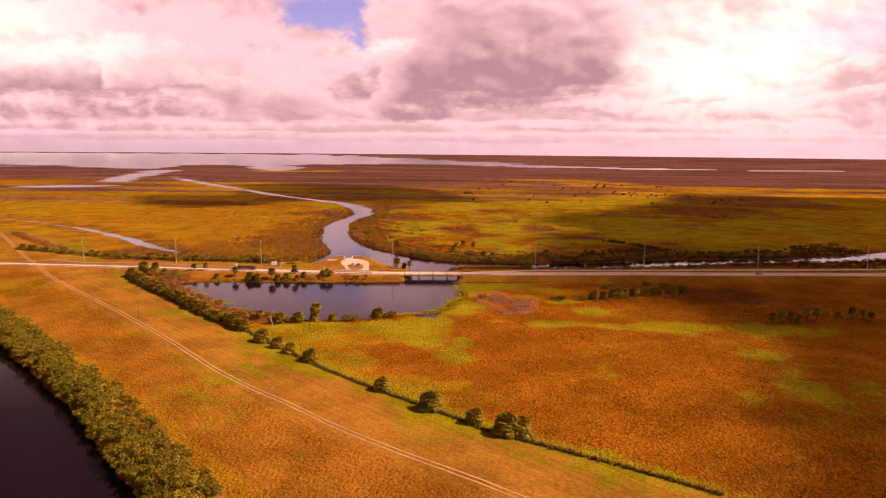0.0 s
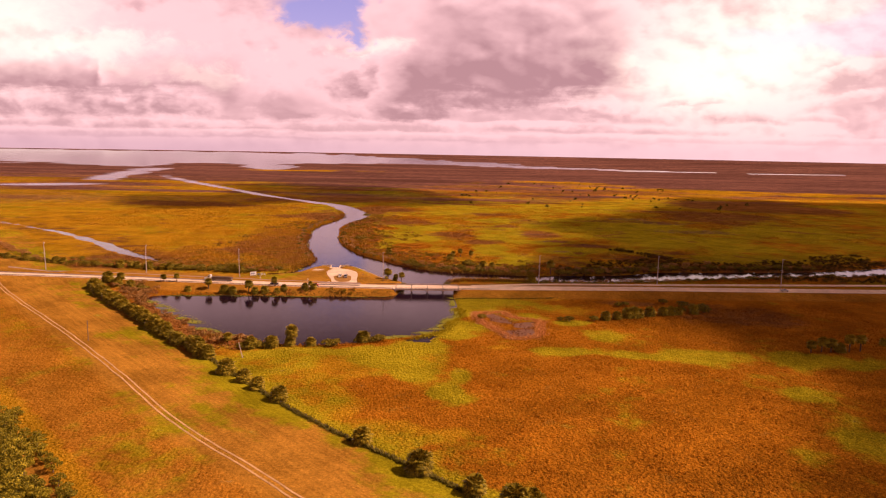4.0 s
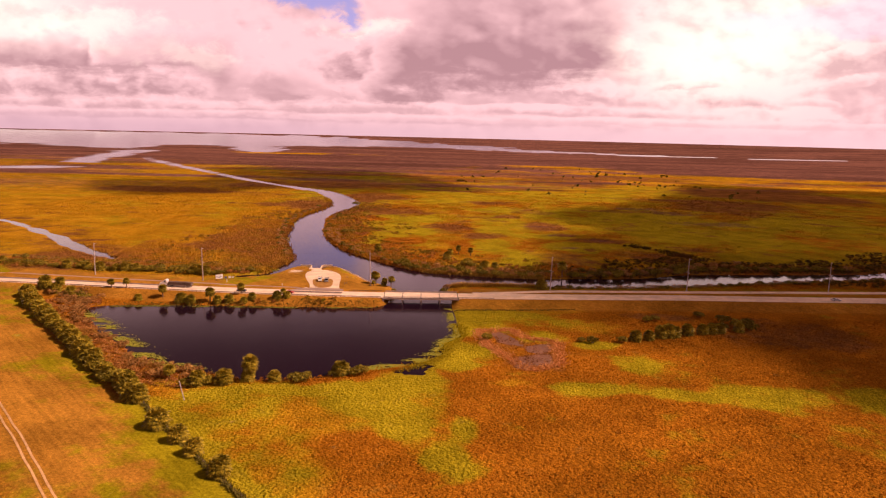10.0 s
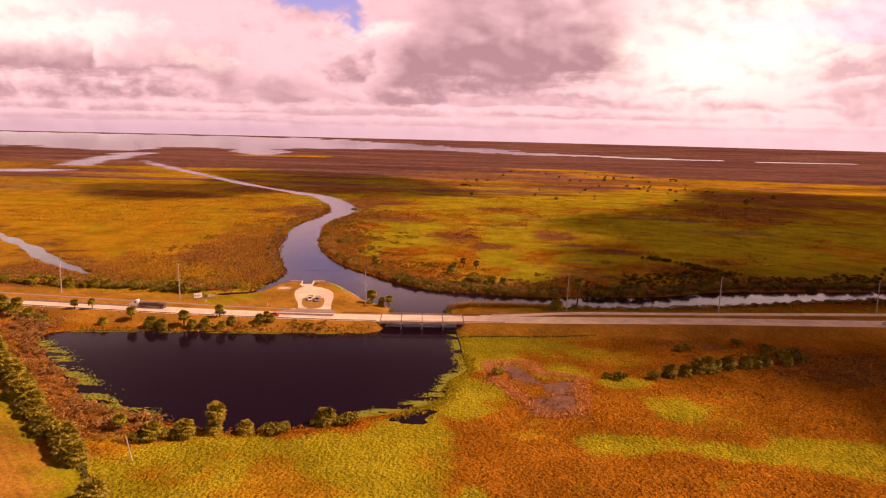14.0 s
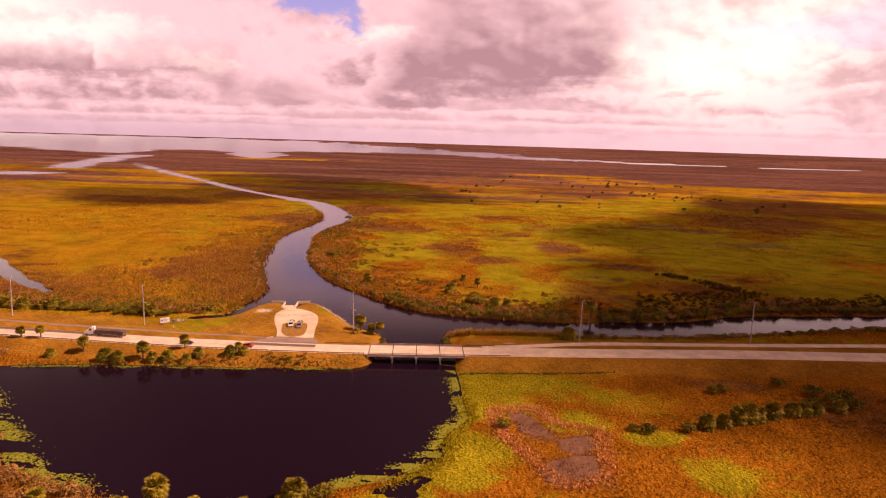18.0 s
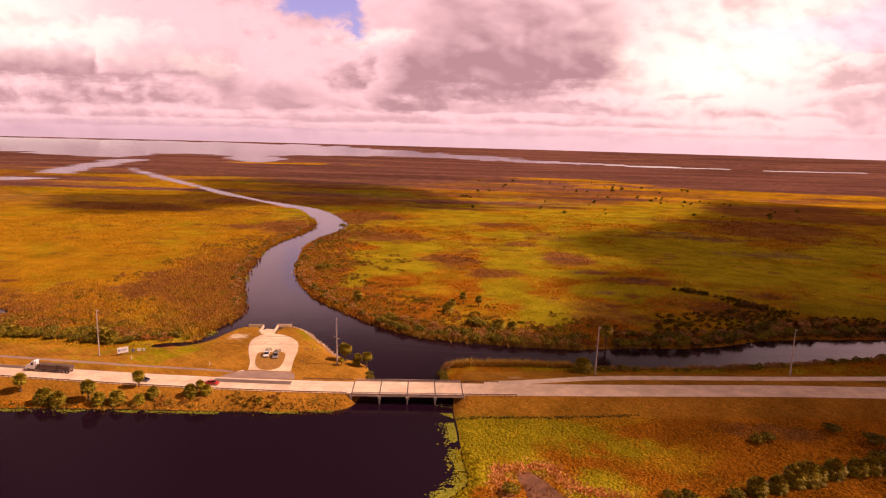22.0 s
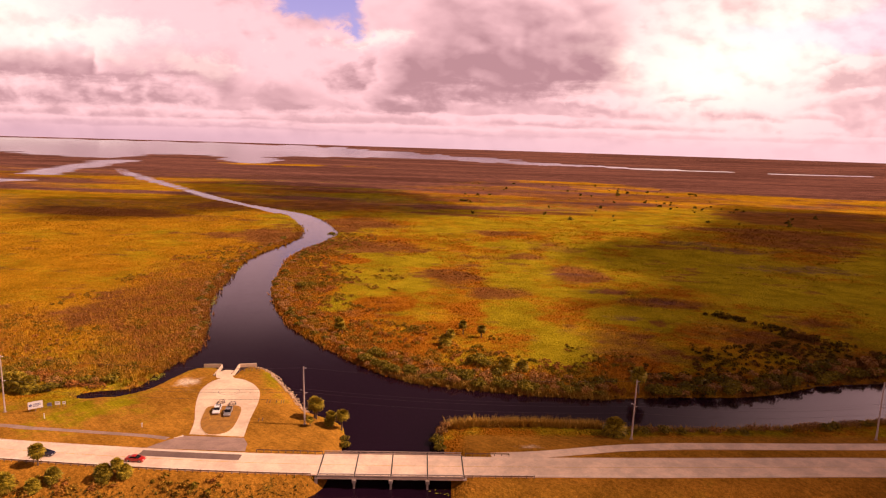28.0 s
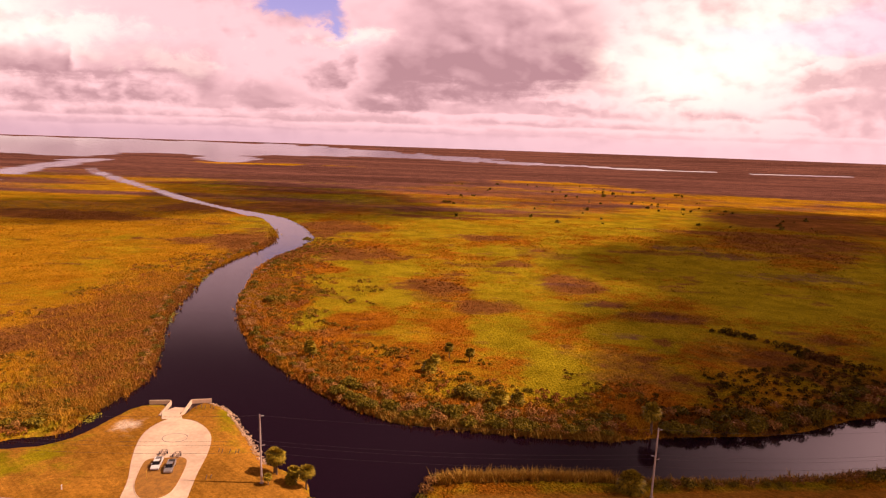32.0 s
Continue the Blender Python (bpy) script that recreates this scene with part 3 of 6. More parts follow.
# stands of plants: centre, half-lengths east and north
GREEN_NORTH = [(-57, 164, 11, 26), (-32, 295, 26, 25), (-26, 222, 9, 45), (36, 237, 29, 39), (28, 163, 21, 32), (44, 113, 13, 32), (64, 214, 34, 25), (39, 393, 36, 30), (92, 363, 35, 40), (125, 327, 33, 30),
               (199, 357, 78, 80), (199, 248, 86, 59), (91, 170, 32, 24), (-250, 1136, 162, 150), (-164, 791, 80, 100), (-26, 614, 38, 35), (-25, 85, 6, 6), (651, 1430, 66, 97), (1025, 1629, 125, 153), (330, 330, 120, 90)]
GOLD_NORTH = [(-47, 236, 19, 31), (-55, 194, 14, 18), (-93, 266, 20, 26), (-14, 499, 48, 50), (199, 632, 119, 60), (346, 1062, 145, 190), (245, 1317, 160, 120), (573, 1071, 249, 80), (82, 649, 82, 40), (288, 772, 51, 80),
              (-33, 135, 12, 11), (-226, 279, 62, 101), (-243, 474, 61, 40), (-309, 383, 47, 49), (-536, 708, 85, 45), (36, 87, 12, 6), (-597, 1909, 238, 80), (-330, 260, 90, 90), (-230, 180, 40, 50)]
BROWN_NORTH = [(-108, 508, 36, 60), (-70, 362, 33, 32), (-121, 343, 16, 33), (-4, 248, 20, 30), (19, 206, 18, 15), (73, 381, 23, 28), (75, 276, 14, 31), (49, 332, 14, 16), (37, 464, 26, 22), (111, 200, 18, 9),
               (87, 222, 13, 7), (77, 121, 24, 30), (127, 132, 43, 26), (187, 169, 25, 12), (339, 490, 70, 80), (189, 411, 60, 14), (228, 406, 30, 16), (220, 110, 80, 18)]
BROWN_WEST = [(-151, 186, 29, 30), (-155, 138, 29, 31), (-120, 122, 23, 41), (-169, 404, 26, 53), (-206, 390, 29, 20), (-383, 522, 76, 36), (-302, 646, 35, 62), (-196, 689, 64, 72), (204, 997, 154, 70),
              (-122, 1552, 268, 170), (471, 698, 98, 110), (-230, 60, 60, 25)]
RUST_NORTH = [(-84, 180, 12, 50), (-46, 114, 20, 28), (5, 157, 9, 14), (-16, 107, 14, 15), (65, 85, 14, 12), (-38, 170, 16, 12), (-89, 293, 18, 18)]
GREEN_SOUTH = [(19, -40, 14, 19), (38, -30, 18, 12), (41, -57, 11, 9), (14, -78, 12, 11), (28, -99, 11, 4), (11, -94, 10, 5), (60, -66, 10, 5), (73, -85, 9, 9), (58, -110, 15, 5), (83, -114, 18, 5.5), (112, -112, 22, 9), (148, -112, 22, 9),
               (12, -146, 5, 10), (-16, -132, 13, 8), (-6, -145, 10, 8), (-43, -122, 19, 4), (-7, -111, 11, 8), (-64, -128, 10, 4), (-22, -120, 15, 5), (9, -166, 9, 14), (128, -151, 10, 6), (131, -190, 8, 13)]
GOLD_SOUTH = [(-57, -144, 14, 14), (-36, -134, 17, 10), (-42, -151, 17, 7), (61, -41, 18, 11), (39, -14, 24, 7), (-73, -132, 7, 5), (-24, -150, 8, 6), (26, -109, 7, 5), (-20, -165, 16, 10), (-30, -182, 14, 10), (5, -190, 12, 9)]
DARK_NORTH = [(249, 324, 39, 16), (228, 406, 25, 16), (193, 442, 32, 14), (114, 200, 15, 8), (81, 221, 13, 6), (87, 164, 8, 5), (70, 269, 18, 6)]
RUST_SOUTH = [(-16, -156, 9, 9), (-4, -176, 12, 9), (-10, -165, 8, 10), (8, -182, 10, 8), (-20, -118, 5, 3)]
BROWN_SOUTH = [(-115, -108, 26, 9), (-140, -70, 24, 16), (30, -68, 17, 9), (38, -92, 10, 3.5), (100, -20, 14, 5), (150, -40, 30, 20)]


def stands(x, y, spots, seed, rough=0.8):
    """How far a place lies within any of the stands, with ragged edges."""
    best = np.zeros(np.shape(x))
    n1, n2 = fbm(x, y, 24, seed, 4) - 0.5, fbm(x, y, 90, seed + 3, 4) - 0.5
    for cx, cy, rx, ry in spots:
        q = np.sqrt(((x - cx) / (rx * 1.25)) ** 2 + ((y - cy) / (ry * 1.25)) ** 2)
        wide = min(1.0, max(rx, ry) / 120)
        best = np.maximum(best, 1 - smooth(q + rough * 2.2 * (n1 * (1 - wide) + n2 * wide), 0.35, 1.30))
    return best


def plant_cover(x, y, wet):
    """Weights of the kinds of cover: green, lush lawn, gold, dark cover with far cloud shade; brown, lawn, bare."""
    n1, n2, n3 = fbm(x, y, 60, 31, 5), fbm(x, y, 22, 41, 4), fbm(x, y, 130, 51, 5)
    across = y - road_y(x)
    track_d, track_side, along = line_distance(x, y, TRACK)
    off = track_d * track_side
    north = smooth(across, 10, 30)
    west = 1 - smooth(x + 0.35 * np.maximum(y - 300, 0), -150, -110)
    reach = 1 - smooth(y, 620, 1000)
    rust = stands(x, y, RUST_NORTH, 211)
    bank = (1 - smooth(wet, 8, 34)) * smooth(y, 40, 60) * (1 - smooth(y, 300, 420))
    green_n = np.maximum(stands(x, y, GREEN_NORTH, 221), (0.42 * reach + 0.10) * (1 - west)) + 0.22 * west - 0.9 * rust - 0.5 * bank
    gold_n = np.maximum(stands(x, y, GOLD_NORTH, 231), 0.62 * west * reach + 0.30) - 0.5 * rust
    brown_n = np.maximum(stands(x, y, BROWN_NORTH, 241), stands(x, y, BROWN_WEST, 251)) * 0.9 + 0.45 * bank + 0.25 * smooth(y, 540, 900)
    green_s, gold_s, brown_s = stands(x, y, GREEN_SOUTH, 261, 0.6), stands(x, y, GOLD_SOUTH, 271), 0.8 * stands(x, y, BROWN_SOUTH, 281)
    ditch_d, _, _ = line_distance(x, y, FENCE)
    meadow = (1 - smooth(x + (n1 - 0.5) * 40, -8, 18)) * (1 - smooth(y, -122, -108)) * smooth(y + 1.0 * x, -260, -190)
    green_s = 0.92 * green_s + 0.7 * (1 - smooth(ditch_d, 3, 9)) + 0.42 * meadow
    gold_s = np.maximum(gold_s, 0.85 * meadow)
    bare_rust = stands(x, y, RUST_SOUTH, 341)
    green_s, gold_s = green_s - 1.0 * bare_rust, gold_s - 0.9 * bare_rust
    green = np.where(north > 0.5, green_n, green_s)
    gold = np.where(north > 0.5, gold_n, gold_s)
    brown = np.where(north > 0.5, brown_n, brown_s)
    # drawn-out streaks across the far marsh
    streaks = fbm(x * 0.28, y, 70, 291, 5)
    far = smooth(y, 380, 700)
    shore_green = (1 - smooth(wet, 1, 7)) * smooth(-across, 5, 20) * smooth(x, -20, 0)
    small = fbm(x, y * 1.5, 18, 301, 4)
    brown = brown + north * (0.6 * smooth(small, 0.62, 0.74) * (1 - far) + 1.1 * smooth(streaks, 0.55, 0.68) * far)
    gold = gold + north * (0.8 * smooth(fbm(x, y * 1.4, 30, 111, 4), 0.56, 0.68) + 0.5 * (1 - smooth(streaks, 0.34, 0.46)) * far)
    green = np.clip(green + shore_green + (fbm(x, y, 9, 171, 3) - 0.5) * 0.9 * (1 - north) + (n1 - 0.5) * 0.9 + (n2 - 0.5) * 0.8, 0, 1)
    gold = np.clip(gold + (n2 - 0.5) * 1.0 + (n3 - 0.5) * 0.6, 0, 1)
    brown = np.clip(brown + (n3 - 0.5) * 0.6 + (n2 - 0.5) * 0.8 - 0.12, 0, 1)
    # mown ground
    fence_d, fence_side, _ = line_distance(x, y, FENCE)
    hedge = spline([(-240, 25), (-201, -18), (-162, -63), (-127, -97), (-99, -127), (-82, -138)], 3)
    hedge_d, hedge_side, _ = line_distance(x, y, hedge)
    levee = smooth(-np.where(hedge_d < fence_d, hedge_d * hedge_side, fence_d * fence_side), -1, 1) * smooth(off, -48, -42) * (1 - smooth(y, 150, 260))
    verge_w = (1 - smooth(across, 30, 36)) * smooth(across, 0, 4) * (1 - smooth(x, -24, -20)) * smooth(wet, 0.2, 1.0)
    verge_e = (1 - smooth(wet, 100, 101)) * (1 - smooth(across, 20, 23)) * smooth(across, 0, 4) * smooth(x, 4, 8)
    landing = smooth(-region(x, y, [(-122, 0), (-112, 44), (-96, 70), (-66, 75), (-38, 34), (-20, 8), (-30, 0)]), 0, 3)
    south_verge = smooth(across, -19, -15) * (1 - smooth(across, 0, 5))
    lawn = np.clip(np.maximum.reduce([levee, verge_w, verge_e, landing * smooth(across, 0, 3), south_verge * 0.8]), 0, 1)
    lawn = lawn * (1 - 0.55 * levee * (1 - smooth(off, -8, -3)) * smooth(off, -34, -28))
    lush = np.clip(0.62 * smooth(off, 15, 29) * levee * np.maximum(1 - smooth(y, -20, 10), smooth(y, 12, 22)) + 0.2 * landing * spot_at(x, y, -100, 24, 26, 7) + 0.12 * np.maximum(landing, verge_w) + 0.5 * landing * spot_at(x, y, -61, 58, 4, 8) + 0.9 * (1 - smooth(off, -42, -33)) * levee + 0.30 * smooth(-off, 3, 9) * (1 - smooth(-off, 26, 32)) * smooth(y, -190, -110) * levee + (n1 - 0.5) * 1.1 + (n2 - 0.5) * 0.9 + 0.08, 0, 1)
    side_d, _, _ = line_distance(x, y, SIDE_TRACK)
    worn = (1 - smooth(side_d, 1.8, 5.0)) * levee
    streak = (fbm(off * 1.0, along * 0.8, 5, 131, 3) - 0.5) * levee
    lush = np.clip(lush + 0.8 * streak, 0, 1) * smooth(side_d, 2, 6)
    lawn = np.clip(lawn + 0.4 * streak, 0, 1) * (1 - worn)
    gold, green, brown = np.clip(gold + worn, 0, 1), green * (1 - worn), brown * (1 - worn)
    bare = 0.95 * spot_at(x, y, -87, 48, 5, 6) * (0.5 + n2)
    bare = np.maximum(bare, 0.9 * spot_at(x, y, 27, 11, 8, 1.5) * (0.4 + n2))
    bare = np.clip(bare, 0, 1)
    one = np.ones_like(x)
    # Cloud shade put into the far marsh colour, left off the sunlit gold strips.
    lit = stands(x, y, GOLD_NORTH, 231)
    sedge_shaded = np.clip(1.15 * smooth(y + 0.10 * x, 900, 1500) * (1 - 0.9 * lit) + 0.5 * smooth(y - 0.3 * x, 520, 800) * (1 - lit) + (streaks - 0.5) * 1.8 * smooth(y, 500, 800), 0, 1)
    sedge_shaded = np.maximum(sedge_shaded, 0.5 * stands(x, y, DARK_NORTH, 311))
    for pool in MUD:
        mud = smooth(-region(x, y, pool), -3.0, 1.5)
        sedge_shaded, brown = np.maximum(sedge_shaded, 0.5 * mud), np.maximum(brown, mud)
    return np.stack([green, lush, gold, sedge_shaded], -1), np.stack([brown, lawn, bare, one], -1)

# ---- building helpers ----


def mesh_from(name, verts, faces, mat=None, smooth_faces=False):
    me = bpy.data.meshes.new(name)
    me.from_pydata([tuple(map(float, v)) for v in verts], [], [tuple(map(int, f)) for f in faces])
    if mat:
        me.materials.append(mat)
    if smooth_faces:
        me.polygons.foreach_set("use_smooth", [True] * len(me.polygons))
    me.update()
    return me


def part(name, data, mat, parent, label=""):
    """One mesh object under a thing or under a part."""
    if isinstance(data, bmesh.types.BMesh):
        me = bpy.data.meshes.new(name)
        data.to_mesh(me)
        data.free()
    else:
        me = data
    if mat and not me.materials:
        me.materials.append(mat)
    ob = new(name, me)
    ob.parent = parent
    if label:
        ob["label"] = label
    return ob


def box(bm, x0, x1, y0, y1, z0, z1, bevel=0.0):
    made = bmesh.ops.create_cube(bm, size=1.0, matrix=Matrix.LocRotScale(((x0 + x1) / 2, (y0 + y1) / 2, (z0 + z1) / 2), None, (x1 - x0, y1 - y0, z1 - z0)))
    if bevel:
        edges = list({e for v in made["verts"] for e in v.link_edges})
        bmesh.ops.bevel(bm, geom=edges, offset=bevel, segments=2, affect="EDGES", profile=0.6)
    return bm


def rod(bm, a, b, r0, r1=None, sides=8):
    a, b = Vector(a), Vector(b)
    r1 = r0 if r1 is None else r1
    turn = (b - a).to_track_quat("Z", "Y").to_matrix().to_4x4()
    bmesh.ops.create_cone(bm, cap_ends=True, segments=sides, radius1=r0, radius2=max(r1, 1e-4), depth=(b - a).length,
                          matrix=Matrix.Translation((a + b) / 2) @ turn)
    return bm


def ribbon(line, half, z, offset=0.0, thick=0.15):
    """A road strip along a line, with a top and sides."""
    line = np.asarray(line, float)[:, :2]
    way = np.gradient(line, axis=0)
    way /= np.linalg.norm(way, axis=1)[:, None]
    side = np.stack([-way[:, 1], way[:, 0]], 1)
    l, r = line + side * (offset + half), line + side * (offset - half)
    zs = np.broadcast_to(z, len(line))
    rows = [np.c_[l, zs - thick], np.c_[l, zs], np.c_[r, zs], np.c_[r, zs - thick]]
    verts = np.stack(rows, 1).reshape(-1, 3)
    faces = []
    for k in range(len(line) - 1):
        for j in range(3):
            a, b = k * 4 + j, k * 4 + j + 1
            faces.append((a, b, b + 4, a + 4))
    return verts, faces


def structure(name, verts, faces, mat, label, smooth_faces=False):
    return tagged(new(name, mesh_from(name, verts, faces, mat, smooth_faces)), label, kind="structure")


def cut_line(line, x0, x1):
    line = np.asarray(line)
    xs = np.unique(np.r_[x0, line[(line[:, 0] > x0) & (line[:, 0] < x1), 0], x1])
    return np.c_[xs, np.interp(xs, line[:, 0], line[:, 1])]


# ---- ground and water ----


def graded(lo, hi, fine, far):
    """Grid lines: even and fine between lo and hi, widening outwards."""
    mid = np.arange(lo, hi + fine / 2, fine)
    out, step, v = [], fine, hi
    while v < far:
        step *= 1.035
        v += step
        out.append(v)
    low, step, v = [], fine, lo
    while v > -far:
        step *= 1.035
        v -= step
        low.append(v)
    return np.r_[low[::-1], mid, out]


SHEET = {}


def make_ground():
    gx, gy = graded(-260, 230, 2.5, 4900), graded(-300, 420, 2.5, 4900)
    sx, sy = np.meshgrid(gx, gy)
    d = np.hypot(sx - REF[0], sy - REF[1])
    keep = FAR_LIMIT / np.maximum(d, FAR_LIMIT)
    sx, sy = REF[0] + (sx - REF[0]) * keep, REF[1] + (sy - REF[1]) * keep
    tx, ty, lift = far_map(sx, sy)
    wet = water_distance(tx, ty)
    z = ground_height(tx, ty, wet)
    ny, nx = sx.shape
    index = np.arange(nx * ny).reshape(ny, nx)
    quads = np.stack([index[:-1, :-1], index[:-1, 1:], index[1:, 1:], index[1:, :-1]], -1).reshape(-1, 4)
    verts = np.stack([sx, sy, z + lift], -1).reshape(-1, 3)
    span = d.reshape(-1)[quads].min(1)
    quads = quads[span < FAR_LIMIT]
    me = bpy.data.meshes.new("ground")
    me.from_pydata(verts.tolist(), [], quads.tolist())
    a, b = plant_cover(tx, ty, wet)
    SHEET.update(x=gx, y=gy, z=z, wet=wet, a=a, b=b)
    for name, values in (("cover_a", a), ("cover_b", b)):
        at = me.color_attributes.new(name, "FLOAT_COLOR", "POINT")
        at.data.foreach_set("color", values.reshape(-1).astype(np.float32))
    me.polygons.foreach_set("use_smooth", [True] * len(me.polygons))
    me.materials.append(M_GROUND)
    tagged(new("ground", me), "flat orange and green marsh land with a mown levee", kind="structure")
    low = z.reshape(-1)[quads].min(1) < 0.1
    used, inverse = np.unique(quads[low], return_inverse=True)
    wv = verts[used].copy()
    wv[:, 2] = lift.reshape(-1)[used]
    me = bpy.data.meshes.new("water")
    me.from_pydata(wv.tolist(), [], inverse.reshape(-1, 4).tolist())
    me.polygons.foreach_set("use_smooth", [True] * len(me.polygons))
    me.materials.append(M_WATER)
    tagged(new("water", me), "dark still river, pond and far lake water", kind="structure")


make_ground()


def on_sheet(x, y, *keys):
    """Values of the ground sheet at places within its undistorted part."""
    x, y = np.atleast_1d(np.asarray(x, float)), np.atleast_1d(np.asarray(y, float))
    gx, gy = SHEET["x"], SHEET["y"]
    i = np.clip(np.searchsorted(gx, x) - 1, 0, len(gx) - 2)
    j = np.clip(np.searchsorted(gy, y) - 1, 0, len(gy) - 2)
    fx, fy = (x - gx[i]) / (gx[i + 1] - gx[i]), (y - gy[j]) / (gy[j + 1] - gy[j])
    out = []
    for key in keys:
        v = SHEET[key]
        u, w = (fx, fy) if v.ndim == 2 else (fx[:, None], fy[:, None])
        out.append((v[j, i] * (1 - u) + v[j, i + 1] * u) * (1 - w) + (v[j + 1, i] * (1 - u) + v[j + 1, i + 1] * u) * w)
    return out if len(out) > 1 else out[0]


def level(x, y):
    return on_sheet(x, y, "z")


def wetness(x, y):
    return on_sheet(x, y, "wet")


def level_at(x, y):
    return float(level(x, y)[0])


# ---- road ----
BRIDGE_WEST, BRIDGE_EAST = -29.0, 6.6


def make_road():
    west, east = cut_line(ROAD, -1500, BRIDGE_WEST - 0.05), cut_line(ROAD, BRIDGE_EAST + 0.05, 1500)
    for name, line in (("road_west", west), ("road_east", east)):
        v, f = ribbon(line, 5.2, ROAD_LEVEL, 0.0, 0.3)
        structure(name, v, f, M_CONCRETE_ROAD, "worn pale two-lane road surface")
        for off, half, lab in ((4.3, 0.08, "white edge line"), (-4.3, 0.08, "white edge line"), (0.0, 0.07, "faded yellow centre line")):
            v, f = ribbon(line, half, ROAD_LEVEL + 0.006, off, 0.004)
            structure("road_line", v, f, M_PAINT if off else M_YELLOW, lab + " on the road")
    # access road that leaves to the east
    lane = spline([(14, 3.2), (26, 5.5), (38, 8.8), (50, 12.2), (66, 15.0), (82, 16.8), (124, 21.5), (180, 29), (260, 39), (400, 58)], 4)
    v, f = ribbon(lane, 1.9, ROAD_LEVEL + 0.004, 0.0, 0.3)
    structure("road_access", v, f, M_CONCRETE_ROAD, "pale narrow access road beside the main road")
    path = spline([(-320, 30), (-230, 17), (-160, 9), (-123, 6.3), (-107, 6.3), (-90, 5.6), (-80, 5.0), (-73.4, 3.6)], 4)
    z = np.array([level_at(*p) for p in path]) + 0.06
    v, f = ribbon(path, 1.4, np.minimum(z, ROAD_LEVEL + 0.02), 0.0, 0.25)
    structure("pavement", v, f, M_ASPHALT_PALE, "faded grey asphalt footpath along the verge")
    v, f = ribbon(path[6:-4], 0.09, np.minimum(z, ROAD_LEVEL + 0.02)[6:-4] + 0.006, -1.0, 0.004)
    structure("path_line", v, f, M_PAINT, "white line along the footpath")


make_road()


def resample(line, step):
    line = np.asarray(line, float)[:, :2]
    seg = np.linalg.norm(np.diff(line, axis=0), axis=1)
    along = np.r_[0, np.cumsum(seg)]
    s = np.arange(0, along[-1], step)
    return np.c_[np.interp(s, along, line[:, 0]), np.interp(s, along, line[:, 1])]


def make_tracks():
    line = resample(TRACK, 2.0)
    wobble = (fbm(line[:, 0], line[:, 1], 12, 61, 2) - 0.5)[:, None] * 0.5
    for off in (-0.85, 0.85):
        z = level(line[:, 0], line[:, 1]) + 0.07
        v, f = ribbon(line + wobble, 0.26, z, off, 0.12)
        structure("wheel_track", v, f, M_DIRT, "pale sandy wheel track along the levee")


make_tracks()


def filled(name, outline, z, mat, label, thick=0.12, kind="structure"):
    """A slab over a closed outline."""
    bm = bmesh.new()
    vs = [bm.verts.new((x, y, z)) for x, y in outline]
    face = bm.faces.new(vs)
    bm.normal_update()
    if face.normal.z < 0:
        face.normal_flip()
    low = bmesh.ops.extrude_face_region(bm, geom=[face])
    bmesh.ops.translate(bm, verts=[v for v in low["geom"] if isinstance(v, bmesh.types.BMVert)], vec=(0, 0, -thick))
    bmesh.ops.recalc_face_normals(bm, faces=bm.faces)
    bmesh.ops.triangulate(bm, faces=bm.faces[:])
    me = bpy.data.meshes.new(name)
    bm.to_mesh(me)
    bm.free()
    me.materials.append(mat)
    return tagged(new(name, me), label, kind=kind)


def between(name, left, right, n, mat, label, lift):
    """A sheet laid on the ground between two edges."""
    left, right = resample(left, 0.8), resample(right, 0.8)
    m = 40
    pick = np.linspace(0, 1, m)
    la = np.stack([np.interp(pick, np.linspace(0, 1, len(left)), left[:, k]) for k in (0, 1)], 1)
    ra = np.stack([np.interp(pick, np.linspace(0, 1, len(right)), right[:, k]) for k in (0, 1)], 1)
    s = np.linspace(0, 1, n)[None, :, None]
    grid = la[:, None] * (1 - s) + ra[:, None] * s
    z = level(grid[..., 0].ravel(), grid[..., 1].ravel()) + lift
    across = grid[..., 1].ravel() - road_y(grid[..., 0].ravel())
    z = np.where(across < 6.0, ROAD_LEVEL + lift * 0.12, z)
    verts = np.c_[grid.reshape(-1, 2), z]
    idx = np.arange(m * n).reshape(m, n)
    quads = np.stack([idx[:-1, :-1], idx[:-1, 1:], idx[1:, 1:], idx[1:, :-1]], -1).reshape(-1, 4)
    return structure(name, verts, quads, mat, label, True)


LOT_LEVEL = 1.45


